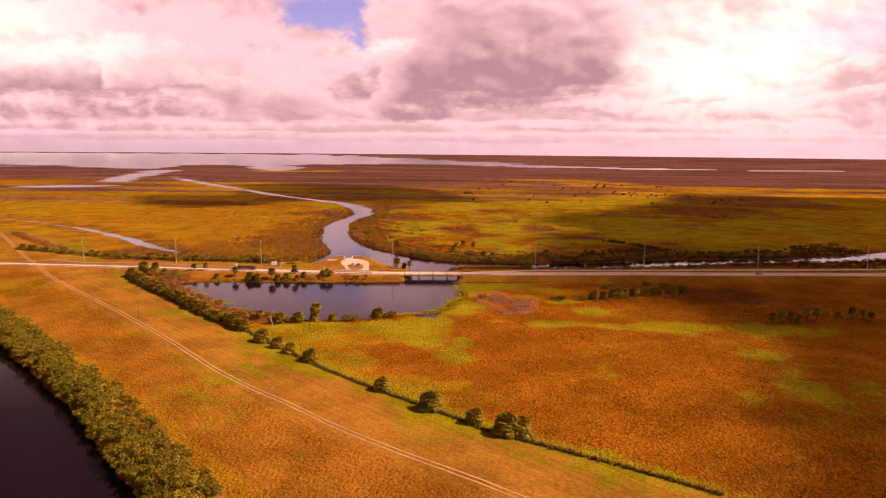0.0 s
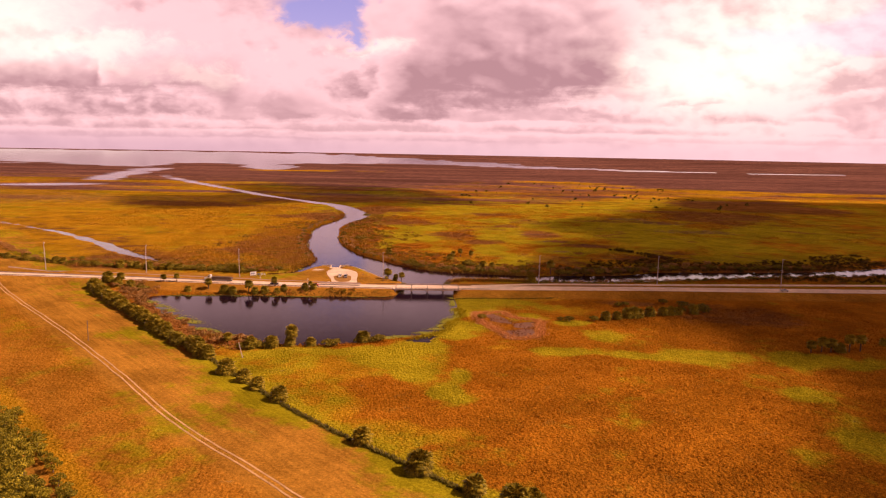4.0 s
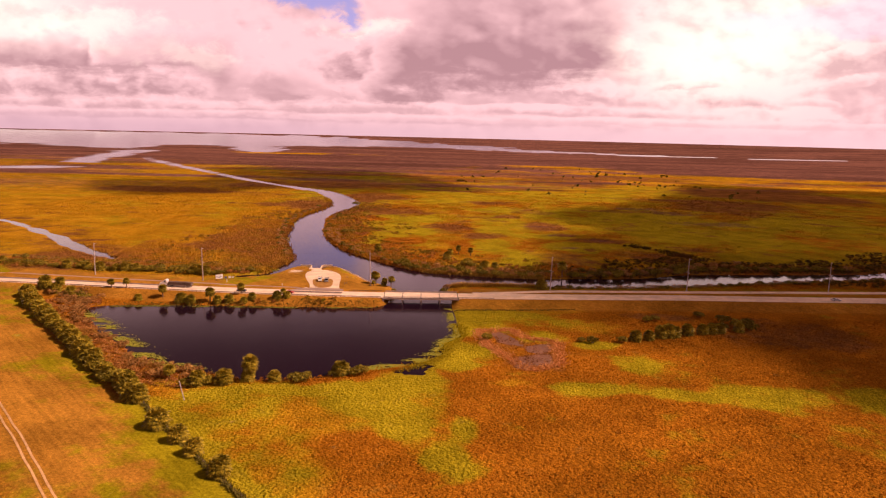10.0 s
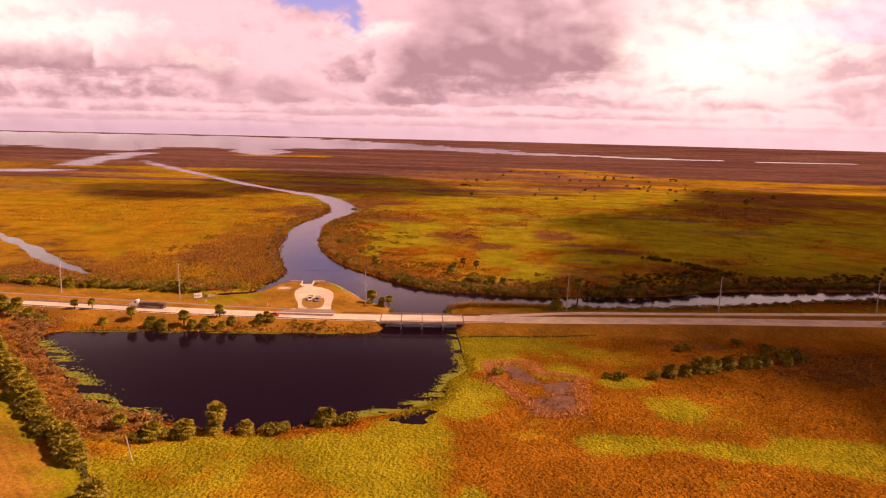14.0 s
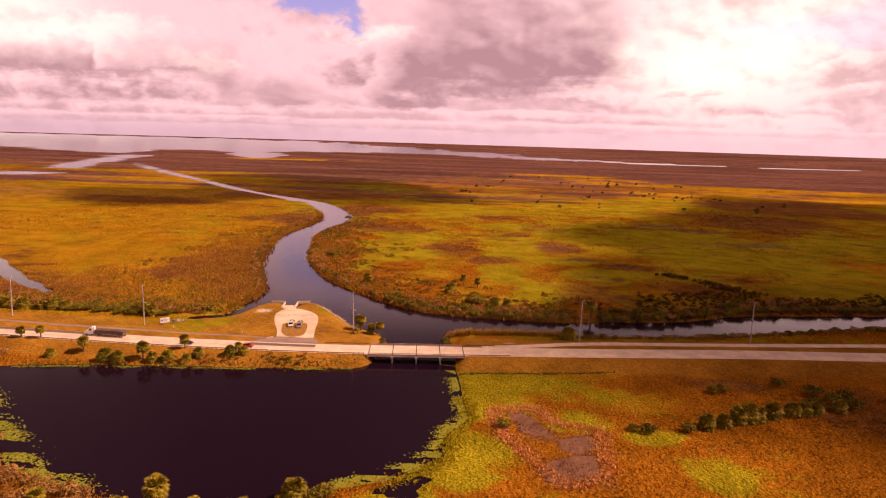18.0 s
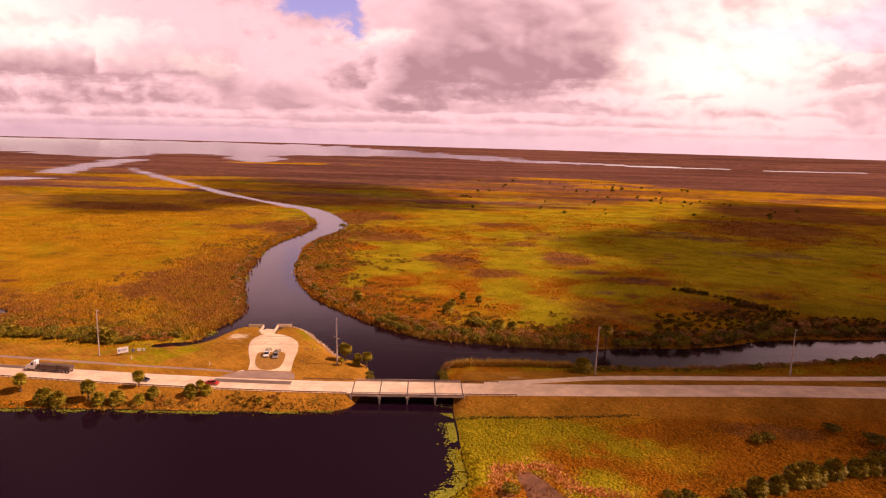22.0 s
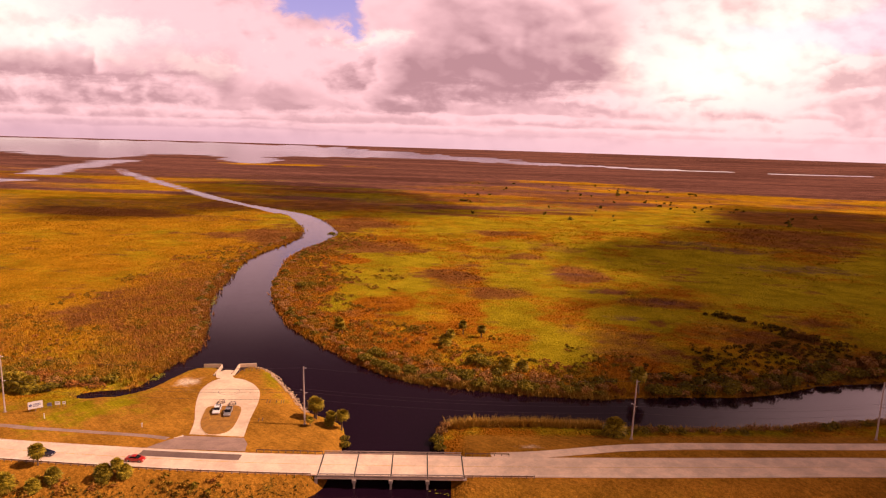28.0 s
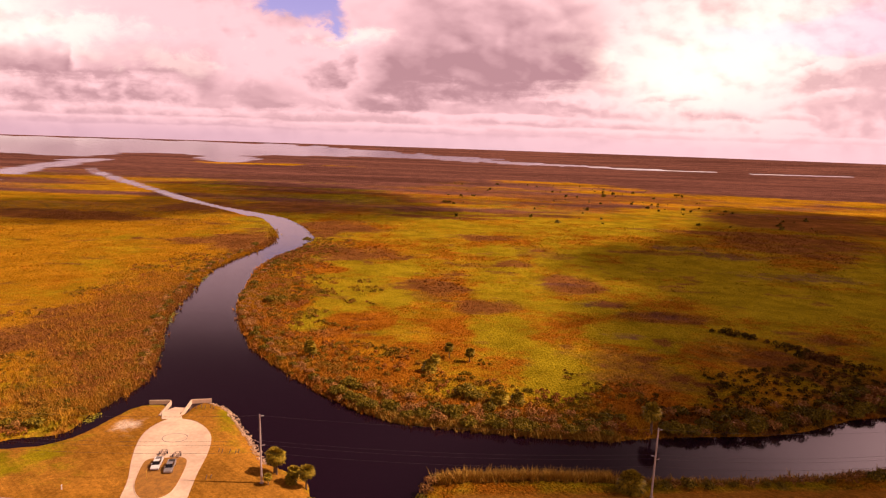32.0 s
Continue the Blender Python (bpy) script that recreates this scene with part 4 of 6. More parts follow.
def make_landing():
    outline = spline([(-69.5, 8.5), (-72, 18), (-76, 28), (-79, 37), (-80.3, 44), (-79.5, 50), (-77.5, 53.5), (-75, 54), (-70, 53), (-65, 49), (-61, 43), (-58.5, 34), (-56.8, 22), (-54.3, 9)], 5)
    filled("pavement_lot", outline, LOT_LEVEL, M_LOT, "pale concrete car park loop at the boat ramp")
    island = spline([(-65, 10.2), (-69.2, 15.5), (-71.8, 24), (-72.2, 28.8), (-68, 30.2), (-63.2, 30.6), (-61, 26), (-59.4, 15), (-61, 10.8)], 5, True)
    filled("kerb_island", [tuple(p) for p in island], LOT_LEVEL + 0.10, M_LOT, "pale kerb round the grass island")
    inner = np.array(island)
    inner = inner.mean(0) + (inner - inner.mean(0)) * 0.975
    bm = bmesh.new()
    c = inner.mean(0)
    rings = [[bm.verts.new((*(c + (p - c) * k), LOT_LEVEL + 0.115 + 0.12 * (1 - k))) for p in inner] for k in (1.0, 0.66, 0.33)]
    for a, b in zip(rings[:-1], rings[1:]):
        for j in range(len(a)):
            bm.faces.new((a[j], a[(j + 1) % len(a)], b[(j + 1) % len(a)], b[j]))
    bm.faces.new(rings[-1])
    me = bpy.data.meshes.new("lawn_island")
    bm.to_mesh(me)
    bm.free()
    me.materials.append(M_MOWN)
    tagged(new("lawn_island", me), "mown dry grass on the car park island", kind="structure")
    between("pavement_apron", [(-76, -2.5), (-73, 2), (-70, 8.7)], [(-50, -1.5), (-51, 3), (-54.2, 9.2)], 24, M_ASPHALT_PALE, "worn asphalt apron between road and car park", 0.10)
    lane = cut_line(ROAD, -76, -50)
    v, f = ribbon(lane, 1.5, ROAD_LEVEL + 0.008, 2.5, 0.006)
    structure("road_patch", v, f, M_ASPHALT, "dark asphalt patch in the road lane")
    v, f = ribbon(lane, 0.10, ROAD_LEVEL + 0.016, 4.3, 0.006)
    structure("road_line", v, f, M_PAINT, "white edge line on the dark patch")
    lane = cut_line(ROAD, -700, -128)
    v, f = ribbon(lane, 1.3, ROAD_LEVEL + 0.008, 3.8, 0.006)
    structure("road_patch", v, f, M_ASPHALT, "dark asphalt turning lane beside the pale road")
    # turning circle joint
    ring = [(-70.6 + 3.4 * math.cos(a), 41.6 + 2.7 * math.sin(a)) for a in np.linspace(0.4, 6.4, 26)]
    v, f = ribbon(np.array(ring), 0.13, LOT_LEVEL + 0.006, 0.0, 0.004)
    structure("tyre_mark", v, f, M_CONCRETE, "round darker tyre mark on the concrete")
    # ramp into the river
    bm = bmesh.new()
    rows = []
    for k, (y, z) in enumerate(((53.2, LOT_LEVEL + 0.012), (58, LOT_LEVEL), (61.5, 0.75), (66, -0.15), (71, -0.9))):
        rows.append([bm.verts.new((x, y, z)) for x in (-82.0 + 0.35 * k, -79.0 + 0.3 * k, -76.2 + 0.1 * k)])
        if k == 0:
            for vtx, x in zip(rows[0], (-79.6, -76.5, -73.2)):
                vtx.co.x = x
    for a, b in zip(rows[:-1], rows[1:]):
        for j in range(2):
            bm.faces.new((a[j], a[j + 1], b[j + 1], b[j]))
    me = bpy.data.meshes.new("pavement_ramp")
    bm.to_mesh(me)
    bm.free()
    me.materials.append(M_LOT)
    tagged(new("pavement_ramp", me), "sloping pale concrete boat ramp into the river", kind="structure")
    for name, corners in (("wall_west", [(-89.5, 66.6), (-82.9, 67.6), (-81.6, 55.5)]), ("wall_east", [(-75.4, 55.5), (-76.9, 68.6), (-70.5, 70.2)])):
        v, f = ribbon(resample(corners, 1.2), 0.17, LOT_LEVEL - 0.12, 0.0, 2.4)
        structure(name, v, f, M_LOT, "pale concrete retaining wall beside the boat ramp")


def mown_material(t, p):
    pos = place_of(t)
    n, w = noise_node(t, pos, 0.9, 5.0, 0.7), noise_node(t, pos, 0.12, 4.0, 0.6)
    c = mix_node(t, range_node(t, w, 0.55, 0.8), LAWN, LAWN_GREEN)
    c = mix_node(t, 1.0, c, range_node(t, n, 0.3, 0.7, 0.7, 1.25), "MULTIPLY")
    link(t, c, p.inputs["Base Color"])
    p.inputs["Roughness"].default_value = 0.95
    bump(t, p, n, 0.4, 0.1)


M_MOWN = material("mown_grass", mown_material)
make_landing()


def mud_material(t, p):
    pos = place_of(t)
    n, w = noise_node(t, pos, 0.7, 5.0, 0.65), noise_node(t, pos, 0.16, 4.0, 0.6)
    c = mix_node(t, range_node(t, n, 0.35, 0.65), (0.150, 0.056, 0.026), (0.22, 0.090, 0.040))
    link(t, mix_node(t, 1.0, c, range_node(t, w, 0.3, 0.7, 0.75, 1.2), "MULTIPLY"), p.inputs["Base Color"])
    link(t, range_node(t, w, 0.35, 0.65, 0.55, 0.85), p.inputs["Roughness"])
    bump(t, p, n, 0.3, 0.05)


M_MUD = material("wet_mud", mud_material)
for pool in MUD:
    edge = spline(pool, 6, True)
    edge = edge + np.stack([fbm(edge[:, 0], edge[:, 1], 3, 321, 3) - 0.5, fbm(edge[:, 0], edge[:, 1], 3, 331, 3) - 0.5], 1) * 4.5
    filled("ground_mud", [tuple(p) for p in edge], 0.36, M_MUD, "shallow pool of wet reddish brown mud in the marsh", 0.3)


# ---- bridge ----


def make_bridge():
    mid = (BRIDGE_WEST + BRIDGE_EAST) / 2
    slope = math.degrees(math.atan2(road_y(BRIDGE_EAST) - road_y(BRIDGE_WEST), BRIDGE_EAST - BRIDGE_WEST))
    length = (BRIDGE_EAST - BRIDGE_WEST) / math.cos(radians(slope))
    root = tagged(new("road_bridge"), "low pale concrete slab bridge on pile bents over dark water", "bridge")
    root.matrix_basis = pose(mid, float(road_y(mid)), ROAD_LEVEL, 0, 0, slope)
    span = length / 4
    for k in range(4):
        x0 = -length / 2 + k * span
        deck = part("deck_span", box(bmesh.new(), x0 + 0.05, x0 + span - 0.05, -6.1, 6.1, -0.6, 0.0, 0.03), M_CONCRETE_ROAD, root)
        for y in (-5.95, 5.95):
            bm = bmesh.new()
            box(bm, x0 + 0.06, x0 + span - 0.06, y - 0.17, y + 0.17, 0.002, 0.32, 0.03)
            part("kerb", bm, M_CONCRETE, deck)
            bm = bmesh.new()
            box(bm, x0 + 0.06, x0 + span - 0.06, y - 0.09, y + 0.09, 0.62, 0.80, 0.02)
            for j in range(5):
                px = x0 + 0.5 + j * (span - 1.0) / 4
                box(bm, px - 0.10, px + 0.10, y - 0.08, y + 0.08, 0.32, 0.63)
            part("railing", bm, M_CONCRETE, deck)
        for y, half, m in ((0.0, 0.07, M_YELLOW), (4.3, 0.08, M_PAINT), (-4.3, 0.08, M_PAINT)):
            part("lane_line", box(bmesh.new(), x0 + 0.06, x0 + span - 0.06, y - half, y + half, 0.001, 0.006), m, deck)
    for k in range(5):
        x = -length / 2 + k * span
        part("joint", box(bmesh.new(), x - 0.16, x + 0.16, -5.7, 5.7, -0.3, 0.008), M_RUBBER, root, "dark rubber deck joint")
    for k in (1, 2, 3):
        x = -length / 2 + k * span
        pier = part("pier_cap", box(bmesh.new(), x - 0.5, x + 0.5, -6.6, 6.6, -1.35, -0.6, 0.04), M_CONCRETE, root)
        for y in (-6.0, -3.0, 0.0, 3.0, 6.0):
            part("pile", box(bmesh.new(), x - 0.24, x + 0.24, y - 0.24, y + 0.24, -6.0, -1.35, 0.03), M_CONCRETE, pier)
    for s in (-1, 1):
        x = s * (length / 2 + 0.3)
        part("abutment", box(bmesh.new(), x - 0.35, x + 0.35, -6.3, 6.3, -3.6, -0.32, 0.03), M_CONCRETE, root)


make_bridge()


def guard_rail(x0, x1, offset, label):
    """Steel rail on posts along the road."""
    root = tagged(new("guard_rail"), label, "guard rail", "guard rails along the road")
    xs = np.arange(x0, x1, 1.9)
    root.location = (x0, float(road_y(x0)) + offset, ROAD_LEVEL)
    org = Vector(root.location)
    line = np.c_[xs, road_y(xs) + offset]
    z = np.full(len(xs), ROAD_LEVEL + 0.72)
    prof = ((0.0, 0.0), (0.04, -0.06), (0.0, -0.15), (0.04, -0.24), (0.0, -0.30))
    verts, faces = [], []
    for k, (x, y) in enumerate(line):
        for dy, dz in prof:
            verts.append((x - org.x, y + dy - org.y, z[k] + dz - org.z))
    for k in range(len(line) - 1):
        for j in range(len(prof) - 1):
            a = k * len(prof) + j
            faces.append((a, a + 1, a + 1 + len(prof), a + len(prof)))
    part("rail", mesh_from("rail", verts, faces), M_RAIL, root)
    post = bpy.data.meshes.new("post")
    bm = box(bmesh.new(), -0.08, 0.08, -0.10, 0.10, -0.9, 0.74, 0.01)
    bm.to_mesh(post)
    bm.free()
    post.materials.append(M_WOOD)
    for x, y in line:
        p = part("post", post, None, root)
        p.location = (x - org.x, y - org.y - math.copysign(0.12, -offset) * -1, 0)


guard_rail(-300, BRIDGE_WEST - 0.3, -5.9, "weathered steel guard rail on wooden posts beside the pond")
guard_rail(BRIDGE_EAST + 0.6, 26, -5.9, "short weathered steel guard rail at the bridge end")
guard_rail(-47, BRIDGE_WEST - 0.3, 5.9, "weathered steel guard rail by the landing lawn")
guard_rail(BRIDGE_EAST + 0.6, 20, 5.9, "weathered steel guard rail by the reed bank")

# ---- power line ----
POLES = [(-330, 33), (-258, 26), (-190.5, 23), (-129, 18), (-40, 20), (54.3, 20.5), (127, 28.7), (205, 38), (283, 50), (365, 64), (450, 80)]
POLE_HEIGHT = 17.6


def make_poles():
    first = None
    for x, y in POLES:
        z = level_at(x, y)
        if first is None:
            root = tagged(new("utility_pole"), "tall pale concrete power pole with short insulator arms", "utility pole", "power poles along the road")
            bm = bmesh.new()
            rod(bm, (0, 0, -0.6), (0, 0, POLE_HEIGHT), 0.27, 0.15, 10)
            shaft = part("shaft", bm, M_POLE, root)
            for k, (h, s) in enumerate(((10.3, -1), (9.5, 1), (16.9, 1))):
                bm = bmesh.new()
                rod(bm, (0.10 * s, 0, h), (1.05 * s if k < 2 else 0.5, 0, h + 0.5), 0.07, 0.05, 6)
                arm = part("insulator_arm", bm, M_POLE, root)
                bm = bmesh.new()
                for j in range(4):
                    q = 0.45 + 0.14 * j
                    rod(bm, (q * s * 1.0, 0, h + 0.10 + 0.25 * q), (q * s + 0.05 * s, 0, h + 0.13 + 0.25 * q), 0.12, 0.12, 8)
                part("insulator", bm, M_WHITE, arm, "pale ribbed insulator")
            for h, s in ((13.6, -1), (12.6, 1)):
                bm = bmesh.new()
                rod(bm, (0.1 * s, 0, h), (0.62 * s, 0, h + 0.12), 0.05, 0.04, 6)
                part("bracket", bm, M_STEEL, root)
            part("footing", rod(bmesh.new(), (0, 0, -0.6), (0, 0, 0.15), 0.55, 0.5, 12), M_CONCRETE, root)
            root.matrix_basis = pose(x, y, z, 0, 0, 2)
            first = root
        else:
            copy_thing(first, pose(x, y, z, 0.6 * math.sin(x), 1.2 * math.sin(2.1 * x + 0.4), 6 if x > 50 else 0))
    for name, h, dy in (("power_wire", 17.3, 0.2), ("power_wire", 10.85, 1.0), ("power_wire", 10.05, -1.0), ("telephone_wire", 7.9, 0.2)):
        bm = bmesh.new()
        base = Vector((POLES[0][0], POLES[0][1], 0))
        for (ax, ay), (bx, by) in zip(POLES[:-1], POLES[1:]):
            last = None
            za, zb = level_at(ax, ay) + h, level_at(bx, by) + h
            for s in np.linspace(0, 1, 9):
                v = Vector((ax + (bx - ax) * s, ay + (by - ay) * s + 0.22 * dy, za + (zb - za) * s - 1.5 * 4 * s * (1 - s)))
                if last is not None:
                    rod(bm, last, v, 0.022, 0.022, 4)
                last = v
        me = bpy.data.meshes.new(name)
        bm.to_mesh(me)
        bm.free()
        me.materials.append(M_WIRE)
        tagged(new(name, me), "thin dark overhead wire sagging between the power poles", "overhead wire", "overhead wires")


make_poles()

# ---- plants ----
PROTO = {}


def leaf_cloud(seed, count, size, centres, spread=0.0):
    """Leaves as bent quads on the skins of several lumps."""
    rng = np.random.default_rng(seed)
    verts, faces = [], []
    c = np.array(centres, float)
    for k in rng.integers(0, len(c), count):
        x, y, z, r, rz = c[k]
        d = rng.normal(size=3)
        d /= np.linalg.norm(d)
        if d[2] < -0.35:
            d[2] *= -1
        q = r * (0.62 + 0.44 * rng.random() ** 0.6)
        pos = np.array((x, y, z)) + d * (q, q, q * rz / r)
        n = d + rng.normal(size=3) * 0.55
        n /= np.linalg.norm(n)
        u = np.cross(n, rng.normal(size=3))
        u /= np.linalg.norm(u) + 1e-9
        w = np.cross(n, u)
        s = size * (0.6 + 0.8 * rng.random())
        b = len(verts)
        verts += [pos - u * s * 0.5, pos + w * s * 0.32, pos + u * s * 0.55 - n * s * 0.18, pos - w * s * 0.32]
        faces.append((b, b + 3, b + 2, b + 1))
    return verts, faces


def fan_fronds(seed, count, centre, petiole, blade, low=-0.5):
    """Fan-shaped palm leaves round a head."""
    rng = np.random.default_rng(seed)
    verts, faces = [], []
    for k in range(count):
        el = low + (1.35 - low) * ((k + rng.random()) / count) ** 0.85
        az = k * 2.39996 + rng.random() * 0.5
        d = np.array((math.cos(az) * math.cos(el), math.sin(az) * math.cos(el), math.sin(el)))
        side = np.array((-math.sin(az), math.cos(az), 0.0))
        length = petiole * (0.75 + 0.4 * rng.random())
        base, tip = np.array(centre, float), np.array(centre) + d * length
        b = len(verts)
        verts += [base, tip + side * 0.03, tip - side * 0.03]
        faces.append((b, b + 1, b + 2))
        r = blade * (0.8 + 0.4 * rng.random())
        for a in np.linspace(-1.25, 1.25, 9):
            way = d * math.cos(a) + side * math.sin(a)
            end = tip + way * r * (0.75 + 0.25 * math.cos(a)) + np.array((0, 0, -0.22 * r))
            half = np.cross(way, np.cross(d, side))
            half = half / (np.linalg.norm(half) + 1e-9) * r * 0.13
            midp = tip + way * r * 0.55 + np.array((0, 0, 0.02))
            b = len(verts)
            verts += [tip, midp + half, end, midp - half]
            faces.append((b, b + 1, b + 2, b + 3))
    return verts, faces


def trunk_mesh(seed, height, r0, r1, lean=0.1, sides=8, rings=6):
    rng = np.random.default_rng(seed)
    az = rng.random() * 6.28
    bm = bmesh.new()
    rows = []
    for k in range(rings):
        s = k / (rings - 1)
        cx, cy = math.cos(az) * lean * height * s * s, math.sin(az) * lean * height * s * s
        r = (r0 + (r1 - r0) * s) * (1 + 0.08 * (k % 2))
        rows.append([bm.verts.new((cx + r * math.cos(a), cy + r * math.sin(a), -0.4 + (height + 0.4) * s)) for a in np.arange(sides) * 2 * math.pi / sides])
    for a, b in zip(rows[:-1], rows[1:]):
        for j in range(sides):
            bm.faces.new((a[j], a[(j + 1) % sides], b[(j + 1) % sides], b[j]))
    bm.faces.new(rows[-1])
    return bm, (math.cos(az) * lean * height, math.sin(az) * lean * height, height)


def grow(kind, variant):
    """One plant of a kind with its parts, at the origin."""
    seed = {"sabal_palm": 100, "young_palm": 200, "shrub": 300, "dry_shrub": 400, "broadleaf_tree": 500}[kind] + variant
    rng = np.random.default_rng(seed)
    root = new(kind)
    if kind == "sabal_palm":
        tagged(root, "slim cabbage palm with a round crown of fan fronds", "palm tree")
        bm, top = trunk_mesh(seed, 3.3 + 0.7 * variant, 0.26, 0.21, 0.05)
        part("trunk", bm, M_BARK, root)
        v, f = fan_fronds(seed, 60, (top[0], top[1], top[2] + 0.1), 1.05, 1.35, -0.95)
        v2, f2 = leaf_cloud(seed + 5, 240, 0.55, [(top[0], top[1], top[2] + 0.15, 1.45, 1.25)])
        f += [tuple(i + len(v) for i in q) for q in f2]
        part("crown", mesh_from("crown", v + v2, f), M_PALM, root)
        v, f = fan_fronds(seed + 50, 10, (top[0], top[1], top[2] - 0.1), 0.7, 0.9, -1.3)
        part("dead_frond_skirt", mesh_from("dead_frond_skirt", v, f), M_DRY, root)
    elif kind == "young_palm":
        tagged(root, "young bushy cabbage palm with fronds down to the grass", "palm tree")
        bm, top = trunk_mesh(seed, 1.7, 0.3, 0.26, 0.04)
        part("trunk", bm, M_BARK, root)
        v, f = fan_fronds(seed, 70, (top[0], top[1], top[2]), 1.15, 1.3, -1.05)
        v2, f2 = fan_fronds(seed + 9, 50, (0, 0, 0.75), 1.2, 1.25, -0.55)
        f += [tuple(i + len(v) for i in q) for q in f2]
        v3, f3 = leaf_cloud(seed + 5, 420, 0.62, [(0, 0, 1.75, 1.75, 1.55), (0, 0, 1.0, 1.6, 0.95)])
        f += [tuple(i + len(v) + len(v2) for i in q) for q in f3]
        part("crown", mesh_from("crown", v + v2 + v3, f), M_PALM, root)
    elif kind == "shrub":
        tagged(root, "dense green waterside shrub with small leaves", "shrub")
        lumps = [(0, 0, 1.2, 1.2, 1.0)] + [(1.2 * math.cos(a), 1.1 * math.sin(a), 0.75 + 0.6 * rng.random(), 0.75 + 0.35 * rng.random(), 0.7) for a in np.arange(6) * 1.05 + variant]
        v, f = leaf_cloud(seed, 620, 0.42, lumps)
        part("crown", mesh_from("crown", v, f), M_LEAF, root)
        bm = bmesh.new()
        for a in np.arange(5) * 1.26:
            rod(bm, (0.1 * math.cos(a), 0.1 * math.sin(a), -0.3), (0.9 * math.cos(a), 0.9 * math.sin(a), 1.2), 0.06, 0.02, 5)
        part("stem", bm, M_BARK, root)
    elif kind == "dry_shrub":
        tagged(root, "thin reddish brown dry scrub bush", "shrub")
        lumps = [(0.9 * math.cos(a), 0.9 * math.sin(a), 0.8 + 0.5 * rng.random(), 0.8, 0.8) for a in np.arange(5) * 1.26 + variant]
        v, f = leaf_cloud(seed, 330, 0.34, lumps)
        part("crown", mesh_from("crown", v, f), M_DRY, root)
        bm = bmesh.new()
        for a in np.arange(8) * 0.785:
            rod(bm, (0.1 * math.cos(a), 0.1 * math.sin(a), -0.3), (1.1 * math.cos(a), 1.1 * math.sin(a), 1.5 + 0.4 * rng.random()), 0.04, 0.01, 4)
        part("stem", bm, M_BARK, root)
    else:
        tagged(root, "spreading olive green tree overhanging the canal edge", "tree")
        bm, top = trunk_mesh(seed, 2.6, 0.28, 0.16, 0.12)
        part("trunk", bm, M_BARK, root)
        lumps = [(0, 0, 4.2, 1.7, 1.4)]
        for a in np.arange(14) * 0.9 + variant:
            q = 1.0 + 1.7 * rng.random()
            lumps.append((q * math.cos(a), q * math.sin(a), 1.6 + 2.9 * rng.random(), 0.65 + 0.5 * rng.random(), 0.7))
        bm = bmesh.new()
        for x, y, z, r, _ in lumps[1:7]:
            rod(bm, (0.1, 0.1, 1.6), (x * 0.8, y * 0.8, z), 0.10, 0.03, 5)
        part("limb", bm, M_BARK, root)
        v, f = leaf_cloud(seed, 2300, 0.36, lumps)
        part("crown", mesh_from("crown", v, f), M_TREE, root)
    return root


JOINED = {}


def plant(kind, x, y, size=1.0, group="", z=None, tall=1.0, joined=False):
    if joined:
        JOINED.setdefault((kind, group), []).append((x, y, level_at(x, y) if z is None else z, size, random.uniform(0, 6.28)))
        return None
    variant = random.randrange(3)
    z = level_at(x, y) if z is None else z
    m = Matrix.LocRotScale((x, y, max(z, 0.02) - 0.03), Euler((0, 0, random.uniform(0, 6.28))), (size, size, size * tall))
    if (kind, variant) not in PROTO:
        ob = grow(kind, variant)
        ob.matrix_basis = m
        PROTO[kind, variant] = ob
    else:
        proto = PROTO[kind, variant]
        ob = proto.copy()
        scene.collection.objects.link(ob)
        ob.matrix_basis = m
        for child in proto.children:
            c = child.copy()
            scene.collection.objects.link(c)
            c.parent = ob
    if group:
        ob["group"] = group
    return ob


def plant_row(kinds, line, step, jitter, size, group, low=0.7, high=1.3, z=None, joined=False):
    for x, y in resample(line, step):
        x, y = x + random.uniform(-jitter, jitter), y + random.uniform(-jitter, jitter)
        plant(random.choice(kinds), x, y, size * random.uniform(low, high), group, z, joined=joined)


# young palms along the levee fence
for x, y, s in ((-13, -203, 1.3), (4, -218, 1.65), (18, -227, 1.3), (27, -234, 1.75), (31, -233.5, 1.5), (-45, -175, 1.35), (-55, -166, 1.2), (-62, -159.5, 1.25), (-71, -152, 1.55)):
    plant("young_palm", x, y, s, "palms along the levee fence")
# hedge of palms between levee and pond
plant_row(["young_palm", "young_palm", "shrub"], [(-199, -20), (-182, -40), (-162, -61), (-143, -80), (-127, -95), (-113, -110), (-100, -123)], 2.3, 1.0, 1.5, "palm hedge beside the levee", 0.8, 1.15)
plant_row(["young_palm"], [(-96, -125), (-90, -131), (-85, -136)], 3.0, 0.7, 1.5, "palm hedge beside the levee", 0.85, 1.1)
for x, y, s in ((-195, -12, 1.6), (-187, -16, 1.3), (-178, -19, 1.3), (-171, -22, 1.5), (-166, -27, 1.5)):
    plant(random.choice(["young_palm", "shrub"]), x, y, s, "roadside palms above the pond")
# roadside palms north of the pond
for x, y, s in ((-186, -14, 1.2), (-163, -10, 0.85), (-155.5, -9.5, 0.85), (-133, -19, 1.0), (-109, -22, 1.15), (-97, -14, 0.95), (-76, -16, 0.72)):
    plant("sabal_palm", x, y, s, "roadside palms above the pond")
for x, y, s in ((-143, -23, 0.9), (-122, -24, 1.3), (-117, -25, 1.1), (-105, -23, 1.0), (-100, -22, 1.1), (-78.5, -17.5, 1.0), (-74, -16.5, 0.85), (-90, -19, 0.9), (-93, -22, 0.8)):
    plant("young_palm", x, y, s, "roadside palms above the pond")
